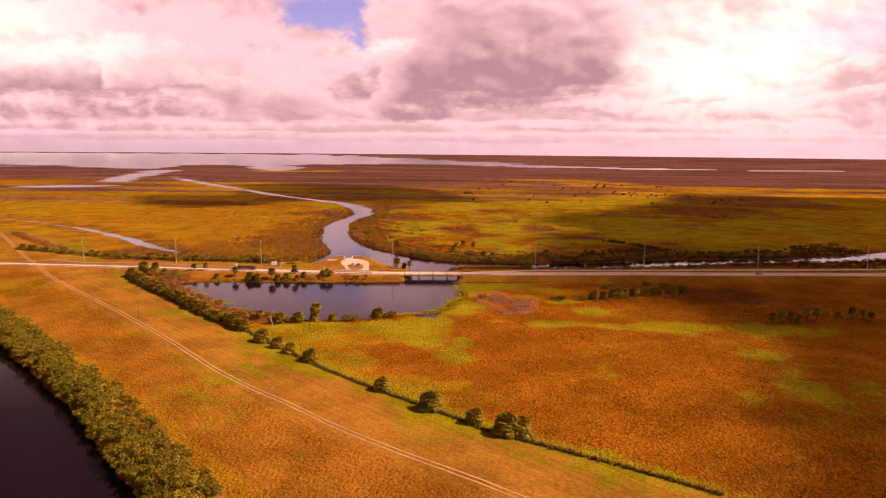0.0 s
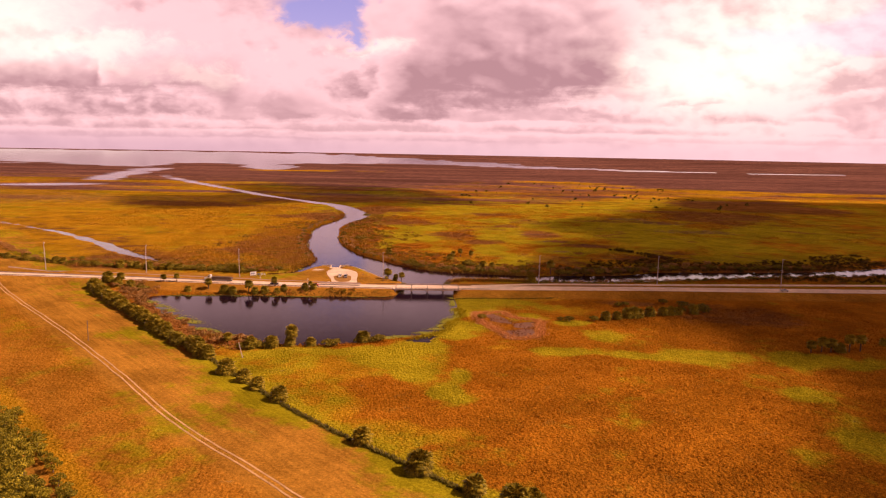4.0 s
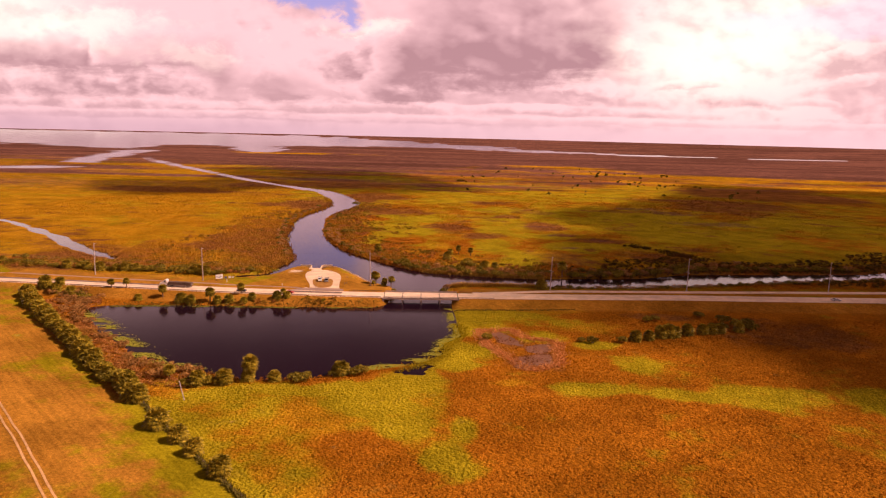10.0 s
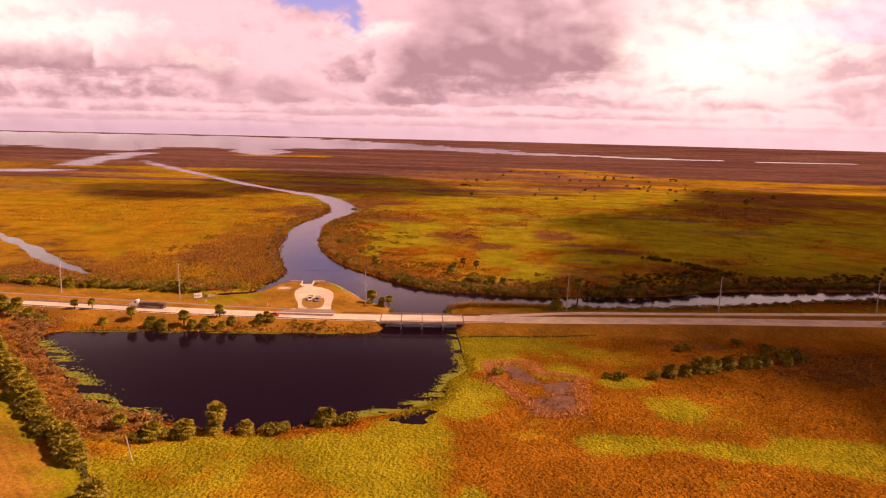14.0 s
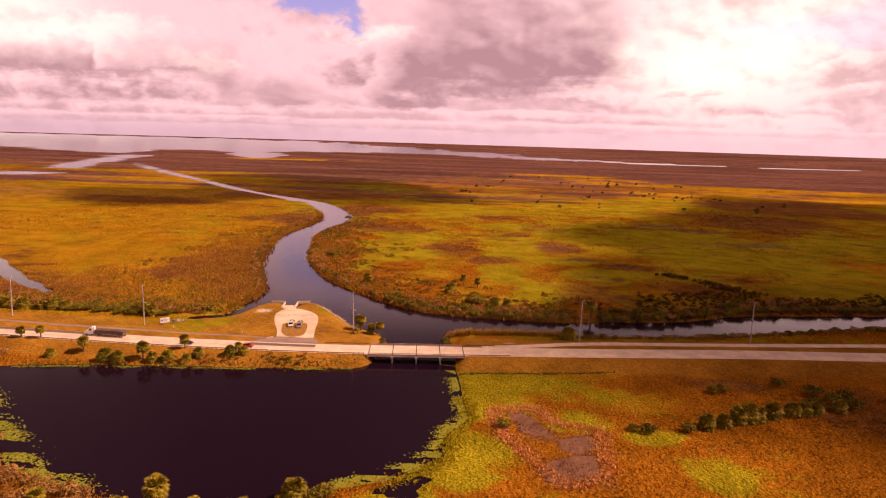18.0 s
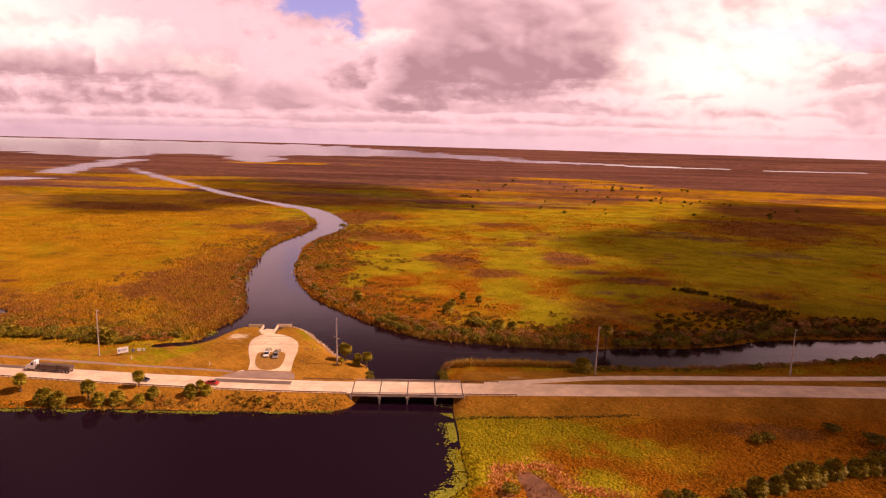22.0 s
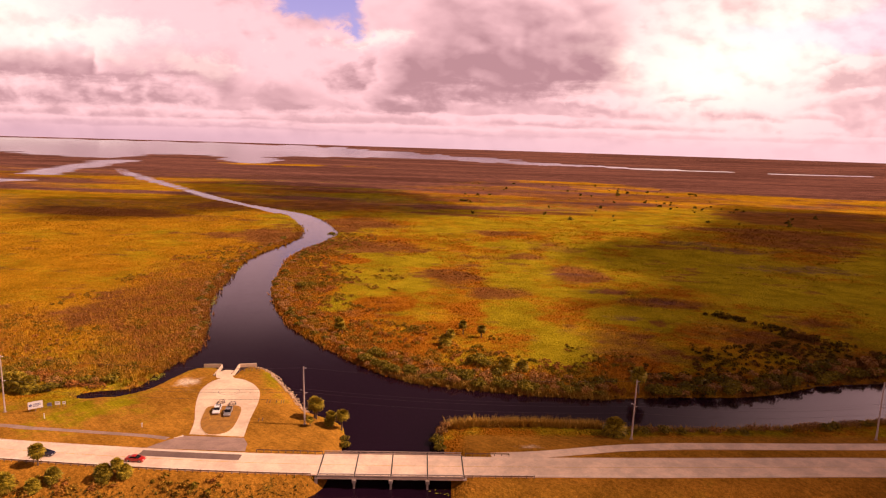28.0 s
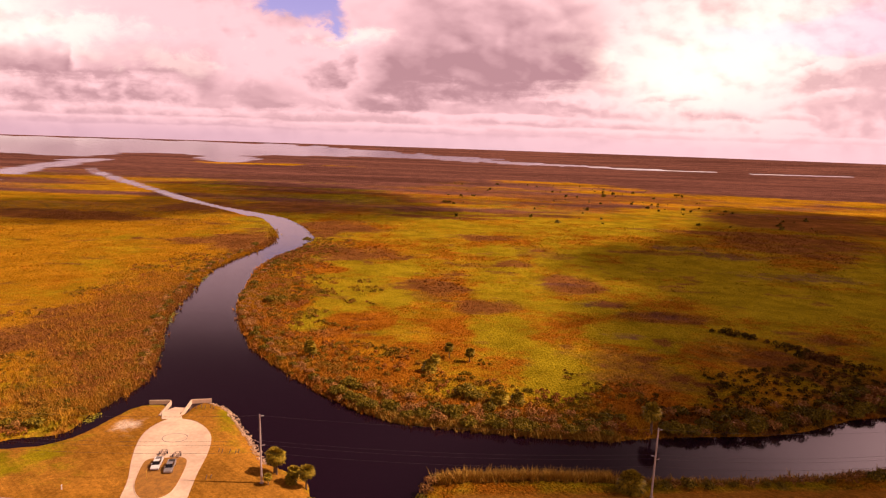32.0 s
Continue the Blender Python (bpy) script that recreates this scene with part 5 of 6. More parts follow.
# row on the south shore of the pond
for x, y, s, k in ((-57.5, -115.5, 1.35, "sabal_palm"), (-58.5, -116, 1.1, "young_palm"), (-65, -119, 1.35, "young_palm"), (-66.5, -120, 1.2, "shrub"), (-50, -115, 1.05, "young_palm"), (-43, -114, 1.5, "shrub"), (-41, -113, 1.4, "shrub"),
                   (-30, -107, 1.45, "young_palm"), (-31.5, -108, 1.2, "shrub"), (-23.5, -106, 1.5, "shrub"), (-26, -107, 1.2, "shrub"), (-73, -121, 1.35, "young_palm"), (-76, -122, 1.3, "shrub"), (-70, -120, 1.2, "shrub"), (-84, -117, 0.95, "sabal_palm")):
    plant(k, x, y, s, "palms on the pond shore")
# landing
for x, y, s, k in ((-38.5, 26, 1.15, "sabal_palm"), (-37.8, 25.2, 1.0, "sabal_palm"), (-29, 19.5, 0.95, "sabal_palm"), (-32.5, 21.5, 0.8, "sabal_palm"), (-33, 21, 0.7, "young_palm"), (-38.2, 19.3, 0.5, "sabal_palm")):
    plant(k, x, y, s, "palms on the landing")
# clump in the east marsh and the thicket near it
for x, y, s in ((80, -57, 1.2), (86, -55, 1.1), (92, -51, 1.4), (95, -50, 1.5), (98, -49, 1.3), (104, -46, 1.3), (111, -44, 1.2), (115, -43, 1.2), (119, -42, 1.1), (128, -39, 1.1)):
    plant("young_palm", x, y, s, "palms in the marsh")
for x, y, s in ((74, -60, 1.2), (62, -62, 1.2), (58, -61, 0.9), (122, -36, 1.5), (130, -32, 1.7), (126, -26, 1.6), (134, -36, 1.6), (136, -28, 1.5), (92, -28, 1.2), (96, -26, 1.1), (118, -18, 1.3), (20, -63, 1.2)):
    plant("shrub", x, y, s, "thicket in the marsh")
for x, y, s in ((156, -101, 1.1), (161, -99.5, 1.2), (165, -99, 1.25), (169, -98.5, 1.2), (173, -98, 1.25), (178, -97, 1.2), (194, -86, 1.0), (199, -88, 1.1), (202, -92, 1.0), (207, -90, 0.9)):
    plant(random.choice(["sabal_palm", "sabal_palm", "young_palm"]), x, y, s * 0.9, "palms in the marsh")
# row north of the road, west
plant_row(["young_palm", "shrub", "shrub"], [(-330, 60), (-260, 50), (-224, 42), (-180, 38), (-146, 37), (-126, 37)], 3.4, 2.2, 1.35, "thicket along the verge", 0.7, 1.2)
plant_row(["dry_shrub", "shrub"], [(-260, 62), (-210, 50), (-160, 45), (-122, 43), (-110, 47)], 4.5, 3.0, 1.3, "thicket along the verge", 0.7, 1.2, joined=True)
# river banks
plant_row(["shrub", "shrub", "dry_shrub"], [(-30, 75), (-14, 66), (10, 61), (30, 58), (54, 57)], 2.6, 1.6, 1.15, "shrubs on the river bank", 0.7, 1.35)
plant_row(["shrub", "dry_shrub", "shrub"], [(70, 60), (95, 64), (120, 72), (150, 88), (200, 96), (260, 106)], 3.0, 2.0, 1.4, "shrubs on the river bank", 0.8, 1.4)
plant_row(["shrub", "dry_shrub"], [(72, 68), (95, 74), (120, 82), (150, 98), (190, 108)], 4.5, 3.5, 1.4, "shrubs on the river bank", 0.8, 1.4, joined=True)
plant_row(["dry_shrub", "dry_shrub", "shrub"], [(-36, 84), (-60, 112), (-78, 138), (-95, 175), (-106, 215), (-114, 255), (-118, 320), (-110, 380)], 4.2, 2.2, 1.0, "shrubs on the river bank", 0.7, 1.3, joined=True)
plant_row(["dry_shrub", "shrub"], [(-106, 98), (-118, 128), (-130, 160), (-142, 205), (-152, 260), (-152, 320), (-150, 385)], 4.2, 2.4, 1.0, "shrubs on the river bank", 0.7, 1.3, joined=True)
for x, y, s, k in ((10, 83, 1.9, "shrub"), (13, 80, 1.5, "shrub"), (21, 77, 1.4, "young_palm"), (27, 78, 1.1, "young_palm"), (-3, 105, 1.3, "young_palm"), (-1, 106, 1.0, "sabal_palm"), (4, 122, 0.95, "sabal_palm"), (12, 118, 0.95, "sabal_palm"),
                   (-50, 117, 1.1, "sabal_palm"), (-48.5, 115, 0.8, "sabal_palm"), (-30, 87, 1.5, "shrub"), (-27, 85, 1.2, "shrub"), (-89, 199, 1.8, "shrub"), (-84, 203, 1.4, "shrub"), (-117, 405, 2.0, "shrub"), (65.5, 59.5, 1.45, "sabal_palm"),
                   (50, 23.5, 1.5, "young_palm"), (53, 24.5, 0.9, "shrub"), (-1, 15, 1.1, "shrub"), (0, 20, 1.2, "dry_shrub"), (1, 25, 1.1, "dry_shrub"), (0, 11, 0.9, "shrub"), (-26, 10, 0.8, "shrub"), (-27, 14, 0.7, "shrub")):
    plant(k, x, y, s, "palms and shrubs by the river")
plant_row(["shrub", "dry_shrub", "shrub"], [(-34, 80), (-18, 70), (8, 65), (30, 62), (56, 61)], 3.0, 2.2, 1.3, "shrubs on the river bank", 0.7, 1.4)
plant_row(["dry_shrub", "shrub"], [(-30, 88), (-10, 76), (10, 70), (30, 67), (60, 66)], 4.0, 3.0, 1.1, "shrubs on the river bank", 0.6, 1.3, joined=True)
plant_row(["dry_shrub"], [(-46, 96), (-62, 120), (-78, 148), (-92, 185), (-104, 225)], 4.0, 3.5, 0.9, "shrubs on the river bank", 0.6, 1.3, joined=True)
plant_row(["dry_shrub"], [(-400, 150), (-367, 121), (-311, 78), (-278, 52)], 4.0, 2.5, 1.6, "golden bushes below the levee", 0.7, 1.3, joined=True)
plant_row(["shrub", "dry_shrub"], [(56, 25.5), (80, 28), (105, 33), (130, 40), (160, 51), (200, 63), (260, 80)], 3.4, 1.0, 0.85, "shrubs along the canal edge", 0.6, 1.4, joined=True)
# dry scrub between hedge and pond
for k in range(190):
    s = random.random()
    x, y = -190 + 100 * s + random.uniform(0, 20), -22 - 98 * s + random.uniform(-1, 9)
    if wetness(x, y)[0] > 0.5:
        plant("dry_shrub", x, y, random.uniform(0.8, 1.5), "dry scrub beside the pond", joined=k > 40)
# trees on the levee canal
edge = resample([(-260, -92), (-205, -138), (-171, -168), (-136, -198), (-110, -221), (-91, -240), (-77, -256), (-59, -273), (-36, -300)], 3.0)
for x, y in edge:
    for off, s in ((1.0, 0.9), (4.5, 1.15), (9.0, 1.1), (13.0, 0.75)):
        if random.random() < (0.85 if off < 6 else 0.5):
            j = random.uniform(-1.2, 1.2)
            plant("broadleaf_tree", x + 0.66 * off + j, y + 0.75 * off + j * 0.5, s * random.uniform(0.75, 1.15), "trees along the levee canal", tall=random.uniform(0.9, 1.2))



def join_scrub():
    """Scrub too dense to count, one mesh for each stand."""
    for (kind, group), spots in JOINED.items():
        crown = next(c for c in PROTO[next(k for k in PROTO if k[0] == kind)].children if c.name.startswith("crown")).data
        base = np.empty(len(crown.vertices) * 3)
        crown.vertices.foreach_get("co", base)
        base = base.reshape(-1, 4, 3)
        rng = np.random.default_rng(len(spots))
        rows = []
        for x, y, z, size, turn in spots:
            q = base[rng.permutation(len(base))[: int(len(base) * 0.5)]] * size
            c, n = math.cos(turn), math.sin(turn)
            centre = q.mean(1, keepdims=True)
            q = centre + (q - centre) * 1.25
            q = np.stack([q[..., 0] * c - q[..., 1] * n + x, q[..., 0] * n + q[..., 1] * c + y, q[..., 2] + max(z, 0.0)], -1)
            rows.append(q.reshape(-1, 3))
        verts = np.concatenate(rows)
        m = len(verts) // 4
        me = bpy.data.meshes.new("scrub")
        me.vertices.add(4 * m)
        me.vertices.foreach_set("co", verts.ravel())
        me.loops.add(4 * m)
        me.loops.foreach_set("vertex_index", np.arange(4 * m))
        me.polygons.add(m)
        me.polygons.foreach_set("loop_start", np.arange(m) * 4)
        me.update()
        me.validate()
        me.materials.append(M_DRY if kind == "dry_shrub" else M_LEAF)
        tagged(new("scrub", me), ("dry reddish brown " if kind == "dry_shrub" else "dense olive green ") + "scrub, " + group, "shrub", kind="stuff")


join_scrub()

def scrub_material(a, b, c):
    """Leaves of a mixed stand: three tones that change from bush to bush and from leaf to leaf."""
    def build(t, p):
        pos = place_of(t)
        rnd = t.nodes.new("ShaderNodeNewGeometry").outputs["Random Per Island"]
        n, w = noise_node(t, pos, 0.22, 3.0, 0.6), noise_node(t, pos, 0.09, 3.0, 0.6)
        col = mix_node(t, range_node(t, n, 0.42, 0.58), a, b)
        col = mix_node(t, range_node(t, w, 0.50, 0.60), col, c)
        col = mix_node(t, 1.0, col, range_node(t, rnd, 0.0, 1.0, 0.5, 1.4, False), "MULTIPLY")
        link(t, col, p.inputs["Base Color"])
        p.inputs["Roughness"].default_value = 0.8
        p.inputs["Specular IOR Level"].default_value = 0.05
    return build


def scrub_stand(label, xs, ys, sizes, leaves, leaf, mat, seed, tall=0.75):
    """Many leafy domes in one mesh."""
    rng = np.random.default_rng(seed)
    n = len(xs)
    z = np.maximum(level(xs, ys), 0.0)
    d = rng.normal(size=(n, leaves, 3))
    d[..., 2] = np.abs(d[..., 2]) * 1.1 - 0.15
    d /= np.linalg.norm(d, axis=-1, keepdims=True)
    lump = 0.8 + 0.35 * np.sin(3 * np.arctan2(d[..., 1], d[..., 0]) + rng.random((n, 1)) * 6.28) * (1 - np.abs(d[..., 2]))
    r = sizes[:, None] * lump * (0.55 + 0.5 * rng.random((n, leaves)) ** 0.6)
    c = np.stack([xs[:, None] + d[..., 0] * r, ys[:, None] + d[..., 1] * r, z[:, None] + 0.1 + 0.25 * sizes[:, None] + d[..., 2] * r * tall * (0.8 + 0.5 * rng.random((n, 1)))], -1)
    nor = d + rng.normal(size=d.shape) * 0.6
    nor /= np.linalg.norm(nor, axis=-1, keepdims=True)
    u = np.cross(nor, rng.normal(size=d.shape))
    u /= np.linalg.norm(u, axis=-1, keepdims=True) + 1e-9
    w = np.cross(nor, u)
    s = (leaf * (0.6 + 0.8 * rng.random((n, leaves))))[..., None]
    quads = np.stack([c - u * s * 0.5, c + w * s * 0.34, c + u * s * 0.55 - nor * s * 0.18, c - w * s * 0.34], 2)
    m = n * leaves
    me = bpy.data.meshes.new("scrub")
    me.vertices.add(4 * m)
    me.vertices.foreach_set("co", quads.ravel())
    me.loops.add(4 * m)
    me.loops.foreach_set("vertex_index", np.arange(4 * m))
    me.polygons.add(m)
    me.polygons.foreach_set("loop_start", np.arange(m) * 4)
    me.update()
    me.validate()
    me.materials.append(mat)
    tagged(new("scrub", me), label, "shrub", kind="stuff")


def scrub_spots(x0, x1, y0, y1, count, seed, near, thin, size=16):
    """Places for bushes, dense within a distance of the water and thinning out in patches beyond."""
    rng = np.random.default_rng(seed)
    xs, ys = x0 + (x1 - x0) * rng.random(count), y0 + (y1 - y0) * rng.random(count)
    wet, b = on_sheet(xs, ys, "wet", "b")
    patch = fbm(xs, ys, size, seed + 3, 3)
    keep = (wet > 1.2) & (b[:, 1] < 0.3) & (patch > 0.30 + thin * np.maximum(wet - near, 0) / 10)
    xs, ys, wet = xs[keep], ys[keep], wet[keep]
    return xs, ys, wet, rng.random(len(xs))


OLIVE, TAWNY, RUSSET = (0.200, 0.140, 0.012), (0.39, 0.205, 0.024), (0.40, 0.155, 0.034)
M_SCRUB = material("mixed_scrub", scrub_material(OLIVE, TAWNY, RUSSET))
# Darker copy of the mixed scrub tones: cloud shade put into the leaf colours.
M_SCRUB_SHADED = material("shaded_scrub", scrub_material((0.075, 0.055, 0.006), (0.14, 0.085, 0.010), (0.17, 0.080, 0.018)))
M_SCRUB_RED = material("dry_scrub", scrub_material((0.40, 0.150, 0.034), (0.52, 0.235, 0.060), (0.36, 0.170, 0.026)))
x, y, w, r = scrub_spots(-112, 72, 56, 262, 5200, 41, 14, 0.075)
scrub_stand("dense olive and tawny scrub along the inner river bank", x, y, (0.8 + 1.3 * r ** 2) * (1.1 - 0.35 * smooth(w, 15, 60)), 64, 0.50, M_SCRUB, 42)
x, y, w, r = scrub_spots(-125, 40, 200, 420, 2600, 43, 10, 0.10)
scrub_stand("patchy tawny scrub along the river", x, y, 0.9 + 1.2 * r ** 2, 40, 0.62, M_SCRUB, 44)
x, y, w, r = scrub_spots(-200, -98, 50, 330, 3200, 45, 18, 0.075)
scrub_stand("tawny scrub behind the reeds of the outer river bank", x, y, 0.6 + 1.0 * r ** 2, 44, 0.50, M_SCRUB, 46)
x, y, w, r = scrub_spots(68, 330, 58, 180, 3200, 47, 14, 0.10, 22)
scrub_stand("green scrub on the shaded canal bank, with shade in its leaf colours", x, y, 0.9 + 1.3 * r ** 2, 52, 0.55, M_SCRUB_SHADED, 48)
line = resample([(131, 175), (143, 163), (152, 151), (157, 138), (164, 133)], 0.35)
rng = np.random.default_rng(49)
line = line[fbm(line[:, 0], line[:, 1], 9, 351, 2) > 0.40]
scrub_stand("thicket standing in the shaded marsh, with shade in its leaf colours", line[:, 0] + rng.normal(size=len(line)) * 3.2, line[:, 1] + rng.normal(size=len(line)) * 2.2, 0.8 + 1.7 * rng.random(len(line)) ** 2, 90, 0.6, M_SCRUB_SHADED, 50, 1.0)
x, y, w, r = scrub_spots(-205, -74, -124, -12, 6500, 51, 60, 0.0)
hedge_line = np.array([(-199, -20), (-162, -61), (-127, -95), (-100, -123), (-85, -136)])
away, side, _ = line_distance(x, y, hedge_line)
ok = (away * side > 3) & (away < 26) & (w < 26) & (y < road_y(x) - 15)
x, y, w, r = x[ok], y[ok], w[ok], r[ok]
scrub_stand("feathery reddish dry scrub between palm hedge and pond", x, y, 0.6 + 0.9 * r ** 2, 60, 0.32, M_SCRUB_RED, 52)

rng = np.random.default_rng(53)
line = resample([(-176, -28), (-150, -29), (-128, -25), (-96, -22), (-70, -20), (-40, -17)], 0.9)
line = line[fbm(line[:, 0], line[:, 1], 14, 57, 3) > 0.52]
scrub_stand("dark mixed scrub on the road bank above the pond", line[:, 0] + rng.normal(size=len(line)), line[:, 1] + rng.normal(size=len(line)) * 1.6, 0.6 + 1.2 * rng.random(len(line)) ** 2, 80, 0.42, M_SCRUB, 54, 0.9)
x, y, w, r = scrub_spots(-262, -112, 40, 64, 1500, 55, 60, 0.0)
scrub_stand("dense dark scrub behind the verge", x, y, 0.9 + 1.5 * r ** 2, 64, 0.5, M_SCRUB, 56, 0.9)

# ---- grasses ----


def grass_field(name, label, xs, ys, height, width, blades, mat, zs=None, slant=0.6):
    """Tufts of leaning blades in one mesh, carrying the kinds of cover of the ground under them."""
    rng = np.random.default_rng(len(xs))
    n = len(xs)
    z, a, b = on_sheet(xs, ys, "z", "a", "b")
    z = z if zs is None else zs
    az = rng.random((n, blades)) * 6.283
    lean = slant * (0.4 + rng.random((n, blades)))
    h = np.asarray(height)[:, None] * (0.6 + 0.7 * rng.random((n, blades)))
    w = np.asarray(width)[:, None] * (0.6 + 0.7 * rng.random((n, blades)))
    off = np.asarray(width)[:, None] * 0.9 * rng.random((n, blades))
    bx, by = xs[:, None] + off * np.cos(az), ys[:, None] + off * np.sin(az)
    cx, cy = -np.sin(az), np.cos(az)
    zb = z[:, None] - 0.1
    p0 = np.stack([bx - cx * w / 2, by - cy * w / 2, zb + 0 * bx], -1)
    p1 = np.stack([bx + cx * w / 2, by + cy * w / 2, zb + 0 * bx], -1)
    p2 = np.stack([bx + np.cos(az) * h * lean, by + np.sin(az) * h * lean, zb + h], -1)
    verts = np.stack([p0, p1, p2], 2).reshape(-1, 3)
    me = bpy.data.meshes.new(name)
    m = n * blades
    me.vertices.add(3 * m)
    me.vertices.foreach_set("co", verts.ravel())
    me.loops.add(3 * m)
    me.loops.foreach_set("vertex_index", np.arange(3 * m))
    me.polygons.add(m)
    me.polygons.foreach_set("loop_start", np.arange(m) * 3)
    for key, values in (("cover_a", a), ("cover_b", b)):
        at = me.color_attributes.new(key, "FLOAT_COLOR", "POINT")
        at.data.foreach_set("color", np.repeat(values, 3 * blades, axis=0).ravel().astype(np.float32))
    me.update()
    me.validate()
    me.materials.append(mat)
    return tagged(new(name, me), label, "grass", kind="stuff")


def scatter(x0, x1, y0, y1, count, seed):
    rng = np.random.default_rng(seed)
    return x0 + (x1 - x0) * rng.random(count), y0 + (y1 - y0) * rng.random(count)


def marsh_grass(x0, x1, y0, y1, count, seed, height, width):
    xs, ys = scatter(x0, x1, y0, y1, count, seed)
    wet, a, b = on_sheet(xs, ys, "wet", "a", "b")
    clear = (wet > 0.8) & (b[:, 1] < 0.3) & (np.abs(ys - road_y(xs)) > 14)
    xs, ys, a, b, wet = xs[clear], ys[clear], a[clear], b[clear], wet[clear]
    clump = fbm(xs, ys, 7, 71, 3)
    keep = clump + 0.6 * np.random.default_rng(seed + 1).random(len(xs)) > 0.55 + 0.35 * smooth(a[:, 0], 0.35, 0.7)
    xs, ys, clump, a, b, wet = xs[keep], ys[keep], clump[keep], a[keep], b[keep], wet[keep]
    h = height * (0.3 + 0.8 * clump) * (1 - 0.5 * a[:, 0]) * (1 - 0.35 * a[:, 2]) * (1 + 0.4 * b[:, 0]) * (1 + 0.5 * (1 - smooth(wet, 3, 9)))
    grass_field("marsh_grass", "tall rust, gold and green marsh grass in tufts", xs, ys, h, np.full(len(xs), width), 4, M_TUFT, slant=1.1)


marsh_grass(-95, 215, -300, -14, 90000, 5, 0.45, 0.5)
marsh_grass(-260, 220, 30, 250, 80000, 6, 0.7, 0.6)
marsh_grass(-420, 420, 250, 620, 60000, 7, 1.0, 1.1)


def bank_grass(x0, x1, y0, y1, count, seed, near, height, label):
    xs, ys = scatter(x0, x1, y0, y1, count, seed)
    wet, b = on_sheet(xs, ys, "wet", "b")
    pick = np.random.default_rng(seed + 2).random(count)
    keep = (wet > 0.3) & (wet < near * (0.4 + pick)) & (b[:, 1] < 0.3) & (np.abs(ys - road_y(xs)) > 16)
    xs, ys = xs[keep], ys[keep]
    h = height * (0.55 + 0.8 * fbm(xs, ys, 9, seed + 4, 3))
    grass_field("tall_grass", label, xs, ys, h, np.full(len(xs), 0.26), 4, M_STALK, slant=0.6)


def stalk_material(t, p):
    pos = place_of(t)
    rnd = t.nodes.new("ShaderNodeNewGeometry").outputs["Random Per Island"]
    c, _ = cover_colour(t, noise_node(t, pos, 0.16, 6.0, 0.65))
    tan = mix_node(t, range_node(t, noise_node(t, pos, 0.10, 4.0, 0.6), 0.4, 0.6), (0.50, 0.255, 0.024), (0.40, 0.170, 0.034))
    c = mix_node(t, 0.55, c, tan)
    c = mix_node(t, 1.0, c, range_node(t, rnd, 0.0, 1.0, 0.75, 1.5, False), "MULTIPLY")
    link(t, c, p.inputs["Base Color"])
    p.inputs["Roughness"].default_value = 0.9
    p.inputs["Specular IOR Level"].default_value = 0.0


M_STALK = material("grass_stalks", stalk_material)
bank_grass(-215, -98, 46, 260, 52000, 81, 40, 1.5, "tall tawny reeds and grass on the outer river bank")
bank_grass(-120, 76, 54, 260, 50000, 82, 22, 1.3, "tall tawny grass among the scrub of the inner river bank")


def strip_grass(name, label, line, count, spread, height, width, seed, mat, z=None):
    rng = np.random.default_rng(seed)
    line = resample(line, 0.5)
    pick = line[rng.integers(0, len(line), count)]
    xs, ys = pick[:, 0] + rng.normal(size=count) * spread, pick[:, 1] + rng.normal(size=count) * spread
    zs = np.maximum(level(xs, ys), 0.02) if z is None else np.full(count, z)
    return grass_field(name, label, xs, ys, height * (0.7 + 0.5 * rng.random(count)), np.full(count, width), 5, mat, zs)


M_REED = material("golden_reed", leaf_material((0.28, 0.15, 0.02), (0.52, 0.32, 0.05), 0.8))
M_BRUSH = material("dark_weeds", leaf_material((0.09, 0.08, 0.012), (0.22, 0.17, 0.025), 0.8))
strip_grass("reed_bed", "dense golden reeds along the canal edge", [(3, 26), (18, 28), (34, 29.5), (48, 29.8)], 1500, 0.9, 2.3, 0.30, 11, M_REED)
strip_grass("reed_bed", "dull golden reeds along the canal edge", [(50, 30), (80, 32), (105, 36), (130, 43), (180, 58), (260, 79)], 1700, 0.9, 1.4, 0.35, 12, M_REED)
strip_grass("fence_weeds", "dark rank weeds along the fence line", FENCE[:-8], 2400, 0.4, 0.8, 0.35, 13, M_BRUSH)
strip_grass("bank_weeds", "yellow green weeds at the river edge", np.array(EAST_BANK)[:13] + (2.5, 2.5), 2600, 1.6, 1.5, 0.4, 14, M_TUFT)
strip_grass("bank_weeds", "yellow green weeds at the river edge", np.array(WEST_BANK)[9:26] - (2.5, 0), 2600, 1.8, 1.5, 0.4, 15, M_TUFT)
strip_grass("bank_weeds", "rank weeds on the road bank above the pond", np.array(POND_NORTH)[:6] + (0, 1.5), 900, 1.6, 0.5, 0.3, 16, M_BRUSH)
M_DEAD = material("bleached_reed", leaf_material((0.56, 0.22, 0.055), (0.78, 0.40, 0.14), 0.9))
strip_grass("dead_reeds", "bleached pinkish dead reeds round the mud pools", [(17, -52), (30, -48), (36, -60), (48, -62), (47, -73), (46, -88), (34, -95), (28, -84), (20, -70), (17, -52)], 2600, 1.5, 0.55, 0.4, 18, M_DEAD)
strip_grass("bank_weeds", "tall golden weeds on the east river bank", [(-26, 72), (-10, 62), (12, 58.5), (30, 56.5), (54, 56)], 1800, 1.2, 1.6, 0.4, 19, M_REED)
strip_grass("pond_weeds", "fresh green weeds along the pond edge", np.array(POND_SOUTH)[4:18] - (-1.5, 2.0), 2600, 1.6, 0.5, 0.4, 17, M_TUFT)


